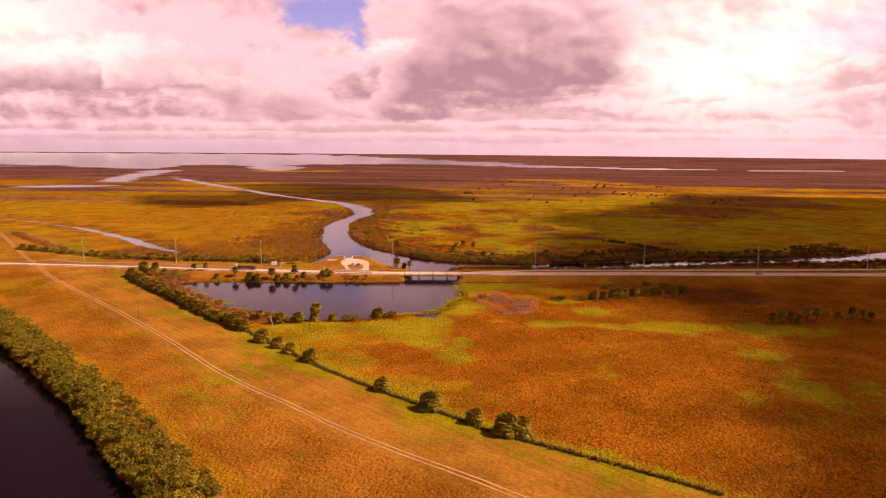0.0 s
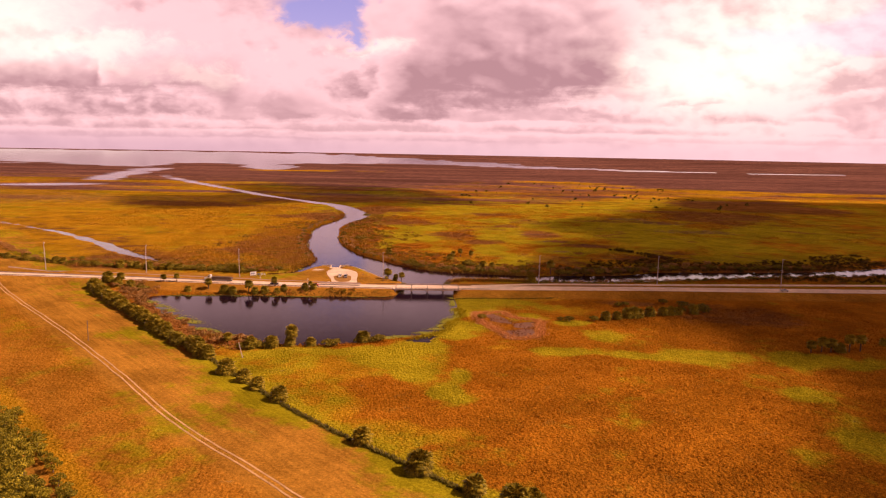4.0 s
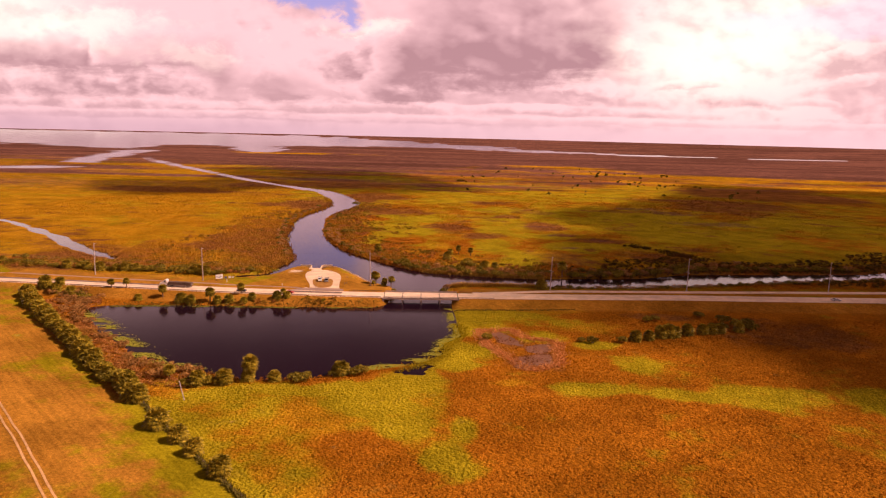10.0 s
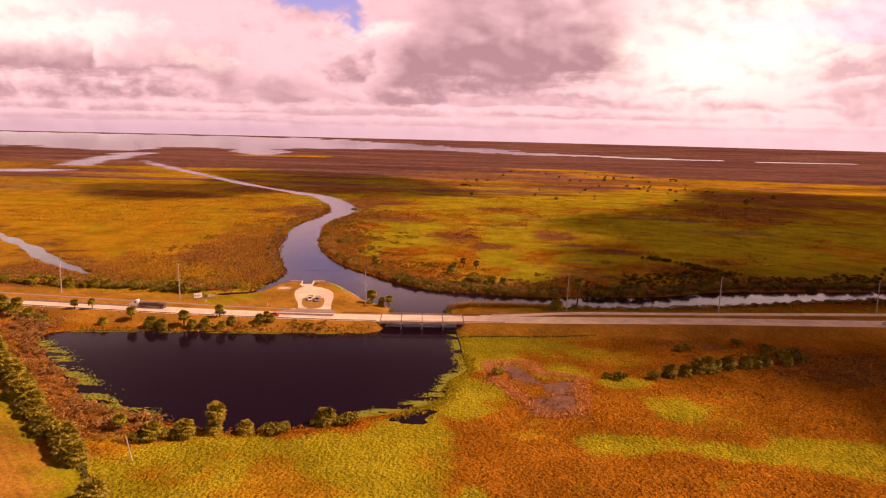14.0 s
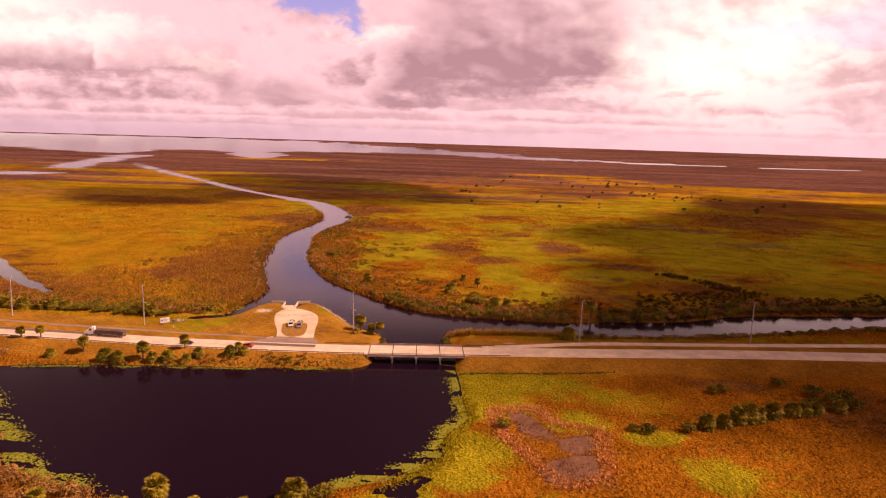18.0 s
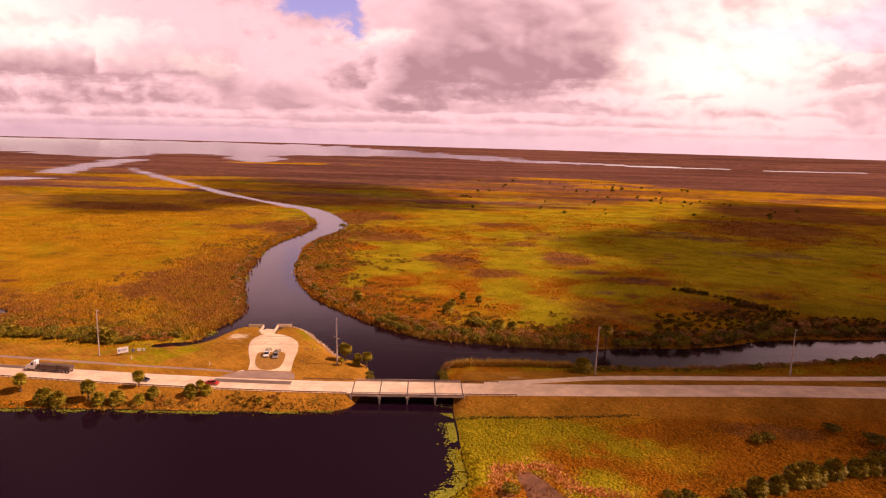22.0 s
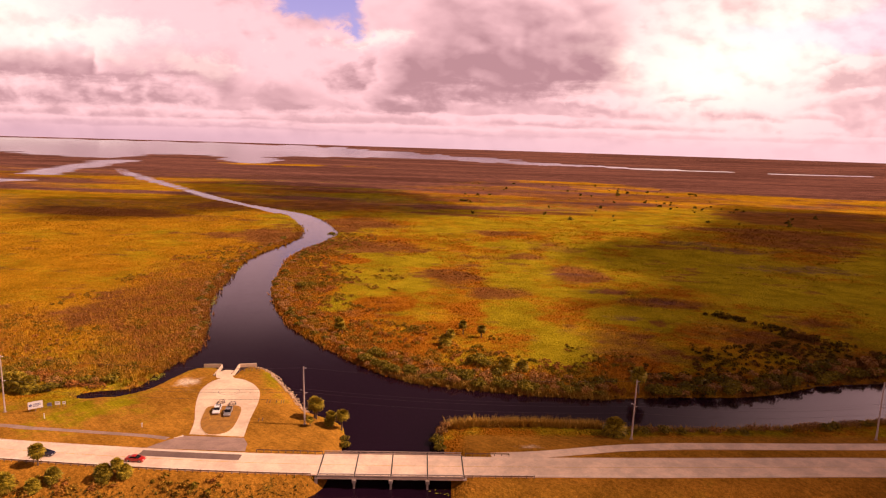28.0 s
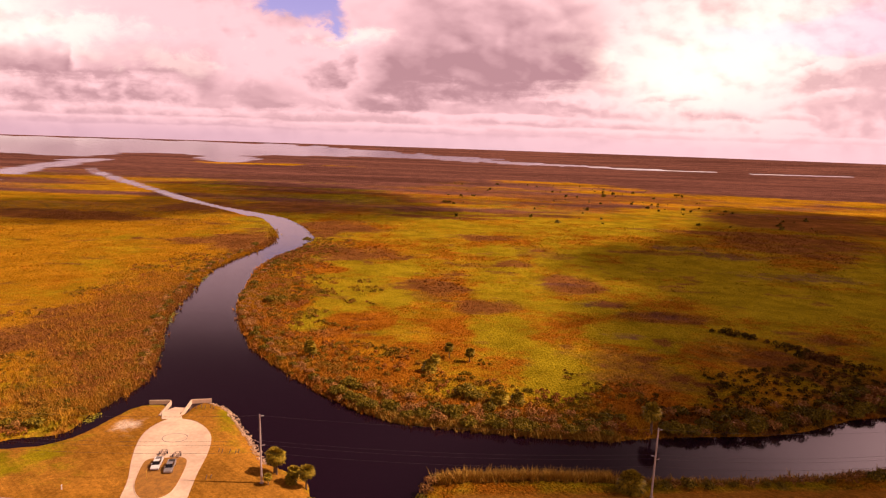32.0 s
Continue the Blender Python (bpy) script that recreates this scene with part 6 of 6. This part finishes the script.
strip_grass("ditch_weeds", "dark weeds along a shallow roadside ditch", [(6, -21), (34, -17.5), (62, -13)], 260, 0.4, 0.5, 0.35, 25, M_BRUSH)


def floating_leaves(name, line, count, spread, seed):
    """Flat leaves lying on the water."""
    rng = np.random.default_rng(seed)
    line = resample(line, 0.5)
    pick = line[rng.integers(0, len(line), count * 2)]
    xs, ys = pick[:, 0] + rng.normal(size=len(pick)) * spread, pick[:, 1] + rng.normal(size=len(pick)) * spread
    wet = wetness(xs, ys)
    keep = (wet < 0.6) & (fbm(xs * 0.6, ys * 1.7, 6, 81, 3) > 0.46)
    xs, ys = xs[keep][:count], ys[keep][:count]
    verts, faces = [], []
    for x, y in zip(xs, ys):
        r, a0 = 0.12 + 0.22 * rng.random(), rng.random() * 6.28
        b = len(verts)
        z = 0.03 + 0.05 * rng.random()
        verts += [(x + r * math.cos(a0 + a), y + r * math.sin(a0 + a), z + 0.06 * rng.random()) for a in (0, 1.26, 2.51, 3.77, 5.03)]
        faces.append((b, b + 1, b + 2, b + 3, b + 4))
    tagged(new(name, mesh_from(name, verts, faces, M_LILY)), "light green floating plants on the pond edge", "water plants", kind="stuff")


floating_leaves("floating_plants", [(3.5, -14), (7, -35), (9, -50), (10, -58), (4, -66), (3, -76), (0, -84), (-10, -94), (-22, -101)], 6500, 1.7, 21)
floating_leaves("floating_plants", [(-155, -47), (-140, -60), (-124, -76), (-110, -89), (-100, -99), (-92, -104), (-80, -108)], 4200, 2.2, 22)
floating_leaves("floating_plants", [(-150, -33), (-128, -29.5), (-93, -26.5), (-69, -24.5), (-45, -21.5), (-33, -19)], 1500, 0.5, 23)
floating_leaves("floating_plants", [(-101, 52), (-103, 66), (-101, 80), (-107, 108), (-120, 144), (-129, 176), (-137, 210), (-146, 262)], 1800, 0.9, 24)


def far_bushes(count, x0, x1, y0, y1, size, seed, label):
    """Dots of scrub far out in the marsh."""
    rng = np.random.default_rng(seed)
    xs, ys = scatter(x0, x1, y0, y1, count, seed)
    keep = (wetness(xs, ys) > 6) & (fbm(xs, ys, 120, 91, 3) > 0.5)
    xs, ys = xs[keep], ys[keep]
    zs = level(xs, ys)
    verts, faces = [], []
    for x, y, z in zip(xs, ys, zs):
        s = size * (0.4 + 1.0 * rng.random() ** 2)
        for k in range(16):
            d = rng.normal(size=3)
            d /= np.linalg.norm(d)
            p = np.array((x, y, z + 0.55 * s)) + d * (1.1 * s, 1.1 * s, 0.6 * s) * rng.random()
            u = rng.normal(size=3) * 0.5 * s
            v = np.cross(u, rng.normal(size=3))
            v = v / (np.linalg.norm(v) + 1e-9) * 0.45 * s
            b = len(verts)
            verts += [p - u, p + v, p + u, p - v]
            faces.append((b, b + 1, b + 2, b + 3))
    tagged(new("far_scrub", mesh_from("far_scrub", verts, faces, M_LEAF)), label, "shrub", kind="stuff")


far_bushes(190, -20, 460, 600, 1300, 2.2, 31, "scattered dark scrub far out in the marsh")


# ---- levee fence and posts ----


def make_fence():
    root = tagged(new("wire_fence"), "low wire fence on wooden posts beside the levee grass", "fence")
    line = resample(FENCE, 5.0)[:34]
    org = Vector((line[0][0], line[0][1], level_at(*line[0])))
    root.location = org
    post = bpy.data.meshes.new("post")
    bm = rod(bmesh.new(), (0, 0, -0.4), (0, 0, 1.25), 0.075, 0.065, 7)
    bm.to_mesh(post)
    bm.free()
    post.materials.append(M_WOOD)
    zs = level(line[:, 0], line[:, 1])
    for (x, y), z in zip(line, zs):
        p = part("post", post, None, root)
        p.location = Vector((x, y, z)) - org
    for h in (0.5, 0.8, 1.1):
        bm = bmesh.new()
        for k in range(len(line) - 1):
            rod(bm, Vector((*line[k], zs[k] + h)) - org, Vector((*line[k + 1], zs[k + 1] + h)) - org, 0.012, 0.012, 4)
        part("wire", bm, M_STEEL, root)


make_fence()


def lone_post(name, x, y, top, r, mat, label):
    z = level_at(x, y)
    root = tagged(new(name), label, "post")
    root.location = (x, y, z)
    part("shaft", rod(bmesh.new(), (0, 0, -0.4), top, r, r * 0.8, 8), mat, root)
    end = Vector(top)
    part("cap", rod(bmesh.new(), end - Vector((0, 0, 0.05)), end + Vector((0, 0, 0.12)), r * 1.1, r * 0.9, 8), mat, root)


lone_post("wooden_pole", -138, -125, (0, 0, 8.2), 0.14, M_WOOD, "slim dark wooden pole standing in the levee grass")
lone_post("leaning_pole", -72, -133, (-1.7, 0.8, 5.6), 0.14, M_POLE, "pale wooden pole leaning beside the pond")
lone_post("marker_post", -67.5, 18.5, (0, 0, 2.6), 0.07, M_YELLOW, "thin yellow marker post on the grass island")
lone_post("marker_post", -115, 15, (0, 0, 1.3), 0.16, M_WHITE, "short white marker post on the verge lawn")
lone_post("marker_post", -85, 13, (0, 0, 1.1), 0.16, M_WHITE, "short white marker post on the verge lawn")
lone_post("marker_post", 2, 26, (0, 0, 4.2), 0.07, M_WOOD, "thin dark post at the reed bed")
for x, y in ((-56, 34.5), (-55, 34.3), (-53, 34.4), (-51.4, 34.3), (-50.8, 34.8), (-54, 20.5), (-53, 20.8)):
    lone_post("bollard", x, y, (0.25, 0.3, 0.85), 0.12, M_WOOD, "short dark wooden post in the landing lawn")
for x, y in ((-73.0, 62.0), (-71.5, 62.6), (-70.2, 62.0), (-68.8, 62.8), (-67.6, 62.2)):
    lone_post("bollard", x, y, (0.2, 0.1, 0.9), 0.12, M_WOOD, "short dark wooden post beside the boat ramp")


def yellow_kerb():
    root = tagged(new("kerb_stop"), "pale yellow concrete kerb at the path end", "kerb")
    root.matrix_basis = pose(-71.4, 6.6, level_at(-71.4, 6.6), 0, 0, 48)
    part("block", box(bmesh.new(), -1.3, 1.3, -0.22, 0.22, -0.1, 0.25, 0.05), M_PAINT, root)
    part("paint_band", box(bmesh.new(), -1.0, 1.0, -0.16, 0.16, 0.251, 0.262), M_YELLOW, root)


yellow_kerb()


def billboard():
    root = tagged(new("billboard"), "white roadside board with dark printed bars on posts", "sign")
    root.matrix_basis = pose(-121, 20, level_at(-121, 20), 0, 0, 40)
    panel = part("panel", box(bmesh.new(), -1.9, 1.9, -0.06, 0.06, 0.9, 3.1, 0.02), M_WHITE, root)
    part("border", box(bmesh.new(), -2.0, 2.0, -0.03, 0.09, 0.82, 0.9, 0.01), M_STEEL, root)
    part("emblem", rod(bmesh.new(), (-1.25, -0.066, 2.0), (-1.25, -0.08, 2.0), 0.42, 0.42, 20), M_BLUE, panel, "dark blue round emblem")
    for z, w in ((2.35, 1.9), (2.0, 2.1), (1.62, 1.5)):
        part("bar", box(bmesh.new(), -0.65, -0.65 + w, -0.075, -0.062, z - 0.09, z + 0.09), M_BLUE, panel, "dark printed bar")
    for x in (-1.5, 0.0, 1.5):
        part("post", box(bmesh.new(), x - 0.07, x + 0.07, 0.07, 0.21, -0.4, 3.0, 0.01), M_WOOD, root)


def small_sign(x, y, w, h, turn, mat, label):
    root = tagged(new("notice_board"), label, "sign")
    root.matrix_basis = pose(x, y, level_at(x, y), 0, 0, turn)
    part("panel", box(bmesh.new(), -w / 2, w / 2, -0.04, 0.04, 0.8, 0.8 + h, 0.015), mat, root)
    part("bar", box(bmesh.new(), -w * 0.35, w * 0.35, -0.052, -0.042, 0.8 + h * 0.55, 0.8 + h * 0.7), M_BROWN_LOAD, root)
    for s in (-0.35, 0.35):
        part("post", box(bmesh.new(), s * w - 0.05, s * w + 0.05, 0.045, 0.14, -0.4, 0.8 + h, 0.01), M_WOOD, root)


billboard()
small_sign(-118.6, 22.8, 1.2, 1.0, 20, M_BLUE, "small blue grey notice board on posts")
small_sign(-117.0, 24.2, 1.4, 1.1, 22, M_WHITE, "small white notice board on posts")
small_sign(-115.6, 25.2, 0.9, 0.9, 18, M_WHITE, "small pale notice board on posts")


def stone_bank():
    """Loose pale stones along the landing's river edge."""
    root = tagged(new("stone_bank"), "loose pale stones along the river edge of the landing", "rocks")
    root.location = (-58, 56, 0.4)
    org = Vector(root.location)
    shapes = []
    for k in range(6):
        bm = bmesh.new()
        bmesh.ops.create_icosphere(bm, subdivisions=1, radius=0.5)
        for v in bm.verts:
            v.co *= 0.75 + 0.5 * noise.random()
            v.co.z *= 0.6
        me = bpy.data.meshes.new("stone")
        bm.to_mesh(me)
        bm.free()
        me.materials.append(M_STONE)
        shapes.append(me)
    line = resample([(-70, 68), (-66, 66.5), (-61, 61), (-55, 51.5), (-49.5, 43.5), (-44.5, 34.5), (-42, 31)], 0.34)
    for x, y in line:
        for _ in range(3):
            px, py = x + random.gauss(-0.2, 0.55), y + random.gauss(-0.2, 0.55)
            p = part("stone", random.choice(shapes), None, root)
            p.location = Vector((px, py, max(level_at(px, py), -0.1) + 0.08)) - org
            p.rotation_euler = (random.uniform(0, 3), random.uniform(0, 3), random.uniform(0, 6))
            s = random.uniform(0.35, 0.85)
            p.scale = (s, s, s)


stone_bank()

# ---- vehicles ----


def body_mesh(profile, half, bevel=0.06, tuck=0.0, shoulder=None):
    """A body from its side outline (x, z), drawn across the width; above the shoulder the sides lean in."""
    bm = bmesh.new()
    rows = []
    for y in (-half, half):
        row = []
        for x, z in profile:
            k = 0.0 if shoulder is None else tuck * max(0.0, z - shoulder)
            row.append(bm.verts.new((x, y - math.copysign(k, y), z)))
        rows.append(row)
    n = len(profile)
    for j in range(n):
        bm.faces.new((rows[0][j], rows[0][(j + 1) % n], rows[1][(j + 1) % n], rows[1][j]))
    bm.faces.new(rows[0][::-1])
    bm.faces.new(rows[1])
    bmesh.ops.recalc_face_normals(bm, faces=bm.faces)
    bmesh.ops.bevel(bm, geom=bm.edges[:], offset=bevel, segments=2, affect="EDGES", profile=0.6)
    return bm


def wheels(root, xs, half, r, width=0.24):
    for x in xs:
        for s in (-1, 1):
            tyre = part("tyre", rod(bmesh.new(), (x, s * (half - width), r), (x, s * half, r), r, r, 18), M_RUBBER, root)
            part("rim", rod(bmesh.new(), (x, s * (half - 0.02), r), (x, s * (half + 0.015), r), r * 0.6, r * 0.55, 14), M_SILVER, tyre)


def sedan(x, y, turn, mat, label):
    root = tagged(new("car"), label, "car")
    root.matrix_basis = pose(x, y, ROAD_LEVEL + 0.005, 0, 0, turn)
    part("body", body_mesh([(-2.3, 0.32), (-2.36, 0.75), (-2.2, 0.98), (-1.5, 1.02), (1.05, 0.98), (2.05, 0.82), (2.33, 0.62), (2.3, 0.3)], 0.9, 0.09), mat, root)
    part("cabin_glass", body_mesh([(-1.7, 0.98), (-0.95, 1.40), (0.25, 1.42), (1.15, 0.96)], 0.80, 0.04, 0.28, 1.0), M_GLASS, root)
    part("roof", body_mesh([(-0.98, 1.39), (-0.6, 1.455), (0.1, 1.46), (0.32, 1.40)], 0.66, 0.02), mat, root)
    for s in (-1, 1):
        part("headlight", box(bmesh.new(), 2.18, 2.32, s * 0.66 - 0.17, s * 0.66 + 0.17, 0.62, 0.76, 0.02), M_WHITE, root)
        part("tail_light", box(bmesh.new(), -2.36, -2.26, s * 0.68 - 0.16, s * 0.68 + 0.16, 0.74, 0.90, 0.02), M_LAMP, root)
        part("mirror", box(bmesh.new(), 0.75, 0.95, s * 0.97 - 0.09, s * 0.97 + 0.09, 0.95, 1.1, 0.03), mat, root)
    wheels(root, (-1.45, 1.42), 0.91, 0.32)


def pickup(x, y, turn, mat, label):
    root = tagged(new("pickup_truck"), label, "pickup truck", "vehicles in the car park")
    root.matrix_basis = pose(x, y, LOT_LEVEL + 0.01, 0, 0, turn)
    part("body", body_mesh([(-2.75, 0.5), (-2.8, 1.02), (-0.9, 1.06), (1.2, 1.1), (2.5, 1.02), (2.78, 0.85), (2.75, 0.45)], 0.98, 0.07), mat, root)
    part("cab_glass", body_mesh([(-0.95, 1.06), (-0.75, 1.72), (0.6, 1.74), (1.35, 1.1)], 0.86, 0.04, 0.22, 1.1), M_GLASS, root)
    part("roof", body_mesh([(-0.78, 1.70), (-0.6, 1.80), (0.45, 1.81), (0.66, 1.72)], 0.72, 0.02), mat, root)
    part("bed", box(bmesh.new(), -2.65, -1.05, -0.78, 0.78, 1.0, 1.068), M_RUBBER, root, "dark open load bed")
    for s in (-1, 1):
        part("bed_side", box(bmesh.new(), -2.72, -0.98, s * 0.88 - 0.07, s * 0.88 + 0.07, 1.02, 1.36, 0.03), mat, root)
        part("headlight", box(bmesh.new(), 2.62, 2.78, s * 0.72 - 0.18, s * 0.72 + 0.18, 0.76, 0.94, 0.02), M_WHITE, root)
        part("mirror", box(bmesh.new(), 0.85, 1.05, s * 1.08 - 0.11, s * 1.08 + 0.11, 1.12, 1.32, 0.03), mat, root)
    part("tailgate", box(bmesh.new(), -2.8, -2.72, -0.85, 0.85, 1.0, 1.36, 0.02), mat, root)
    part("bumper", box(bmesh.new(), 2.72, 2.86, -0.9, 0.9, 0.45, 0.66, 0.04), M_STEEL, root)
    wheels(root, (-1.75, 1.75), 0.99, 0.38, 0.27)


def boat_trailer(x, y, turn):
    root = tagged(new("boat_trailer"), "empty steel boat trailer behind a pickup truck", "trailer", "trailers in the car park")
    root.matrix_basis = pose(x, y, LOT_LEVEL + 0.01, 0, 0, turn)
    bm = bmesh.new()
    for s in (-1, 1):
        rod(bm, (-2.4, s * 0.75, 0.55), (0.9, s * 0.75, 0.55), 0.06, 0.06, 6)
        rod(bm, (0.9, s * 0.75, 0.55), (2.4, 0, 0.5), 0.06, 0.06, 6)
    for q in (-2.2, -1.0, 0.3):
        rod(bm, (q, -0.75, 0.55), (q, 0.75, 0.55), 0.05, 0.05, 6)
    part("chassis", bm, M_STEEL, root)
    for s in (-1, 1):
        part("bunk", box(bmesh.new(), -2.3, 0.6, s * 0.45 - 0.07, s * 0.45 + 0.07, 0.62, 0.72, 0.02), M_WOOD, root)
        part("mudguard", box(bmesh.new(), -1.35, -0.45, s * 0.95 - 0.13, s * 0.95 + 0.13, 0.66, 0.72, 0.02), M_STEEL, root)
    wheels(root, (-0.9,), 1.06, 0.31, 0.2)


def lorry(x, y, turn):
    root = tagged(new("lorry"), "white long-nosed lorry with a loaded brown flatbed trailer", "truck")
    root.matrix_basis = pose(x, y, ROAD_LEVEL + 0.005, 0, 0, turn)
    part("cab", body_mesh([(4.6, 0.8), (4.6, 3.1), (4.9, 3.65), (6.0, 3.4), (6.5, 2.2), (8.1, 1.9), (8.35, 1.5), (8.35, 0.7)], 1.15, 0.10), M_WHITE, root)
    part("windscreen", body_mesh([(6.08, 3.05), (6.38, 2.28), (6.52, 2.28), (6.22, 3.05)], 1.02, 0.02), M_GLASS, root)
    for s in (-1, 1):
        part("side_window", box(bmesh.new(), 5.2, 6.1, s * 1.16 - 0.01, s * 1.16 + 0.01, 2.2, 2.9), M_GLASS, root)
        part("fuel_tank", rod(bmesh.new(), (3.4, s * 0.95, 0.75), (4.8, s * 0.95, 0.75), 0.32, 0.32, 12), M_STEEL, root)
        part("exhaust_stack", rod(bmesh.new(), (4.45, s * 0.85, 1.0), (4.45, s * 0.85, 3.7), 0.08, 0.08, 8), M_STEEL, root)
    part("chassis", box(bmesh.new(), -7.6, 5.0, -0.5, 0.5, 0.75, 1.05, 0.03), M_STEEL, root)
    trailer = part("flatbed", box(bmesh.new(), -8.0, 4.2, -1.25, 1.25, 1.1, 1.35, 0.03), M_WOOD, root)
    for k in range(5):
        x0 = -7.8 + k * 2.38
        part("load", box(bmesh.new(), x0, x0 + 2.25, -1.15, 1.15, 1.36, 2.5 + 0.12 * (k % 2), 0.08), M_BROWN_LOAD, trailer, "brown stacked load")
    for k in range(6):
        x0 = -7.7 + k * 2.3
        part("stake", box(bmesh.new(), x0 - 0.05, x0 + 0.05, -1.32, -1.24, 1.1, 2.5), M_STEEL, trailer)
    wheels(root, (-7.0, -5.8, 3.0, 4.1, 7.3), 1.22, 0.5, 0.3)


sedan(-75, float(road_y(-75)) - 1.7, 0, M_RED, "glossy red saloon car on the road")
sedan(-98.5, float(road_y(-98)) - 1.6, -1, M_NAVY, "dark blue saloon car on the road")
lorry(-133, float(road_y(-133)) + 2.0, 177)
sedan(196, float(road_y(196)) - 1.7, 4, M_SILVER, "silver saloon car on the shaded road")
pickup(-68.2, 25.5, -78, M_WHITE, "white pickup truck parked on the grass island")
pickup(-64.4, 24.4, -78, M_SILVER, "silver pickup truck parked on the grass island")
boat_trailer(-69.3, 31.2, -78)
boat_trailer(-65.4, 30.4, -78)

# ---- clouds over the marsh ----


CLOUD_BASE = 900.0


def cloud_over(outline, step, seed, thickness):
    """A flat-based heaped cloud, thin towards its rim, whose shadow falls on that part of the land."""
    outline = spline(outline, 3, True)
    lo, hi = outline.min(0) - 60, outline.max(0) + 60
    gx, gy = np.meshgrid(np.arange(lo[0], hi[0], step), np.arange(lo[1], hi[1], step))
    inside = -region(gx, gy, outline) + (fbm(gx, gy, 70, seed, 4) - 0.5) * 60
    body = smooth(inside, -26, 20)
    ny, nx = gx.shape
    index = np.arange(nx * ny).reshape(ny, nx)
    quads = np.stack([index[:-1, :-1], index[:-1, 1:], index[1:, 1:], index[1:, :-1]], -1).reshape(-1, 4)
    quads = quads[body.reshape(-1)[quads].max(1) > 0]
    heap = CLOUD_BASE + body * (40 + 90 * fbm(gx, gy, 90, seed + 1, 4))
    base = CLOUD_BASE - 4 * body
    slope = (math.sin(SUN_AZIMUTH) / math.tan(SUN_ELEVATION), math.cos(SUN_AZIMUTH) / math.tan(SUN_ELEVATION))
    verts = np.concatenate([np.stack([gx + slope[0] * z, gy + slope[1] * z, z], -1).reshape(-1, 3) for z in (heap, base)])
    me = bpy.data.meshes.new("backdrop_cloud")
    me.from_pydata(verts.tolist(), [], np.concatenate([quads, quads[:, ::-1] + nx * ny]).tolist())
    at = me.attributes.new("thickness", "FLOAT", "POINT")
    at.data.foreach_set("value", np.tile(thickness * body.reshape(-1), 2).astype(np.float32))
    me.polygons.foreach_set("use_smooth", [True] * len(me.polygons))
    me.materials.append(M_CLOUD)
    tagged(new("backdrop_cloud", me), "broad grey cumulus cloud drifting over the marsh", kind="structure")


cloud_over([(60, 60), (34, 22), (38, 6), (70, -12), (96, -16), (120, -34), (124, -62), (134, -98), (134, -124), (128, -157), (114, -205), (98, -240), (90, -300), (330, -340), (900, -260), (1000, 500), (820, 800), (617, 830),
            (425, 900), (350, 800), (330, 725), (288, 612), (190, 480), (112, 395), (110, 322), (128, 268), (90, 214), (70, 172), (84, 141), (62, 100), (56, 80)], 12, 3, 0.57)
cloud_over([(-399, 440), (-308, 514), (-250, 588), (-176, 546), (-62, 583), (0, 662), (-52, 823), (-161, 1005), (-317, 1075), (-513, 1043), (-400, 703), (-541, 642)], 20, 5, 0.48)
cloud_over([(40, 78), (14, 30), (12, -6), (40, -26), (66, -48), (92, -66), (116, -90), (150, -116), (420, -130), (500, 60), (330, 150), (180, 150), (110, 130), (80, 112)], 12, 7, 0.42)
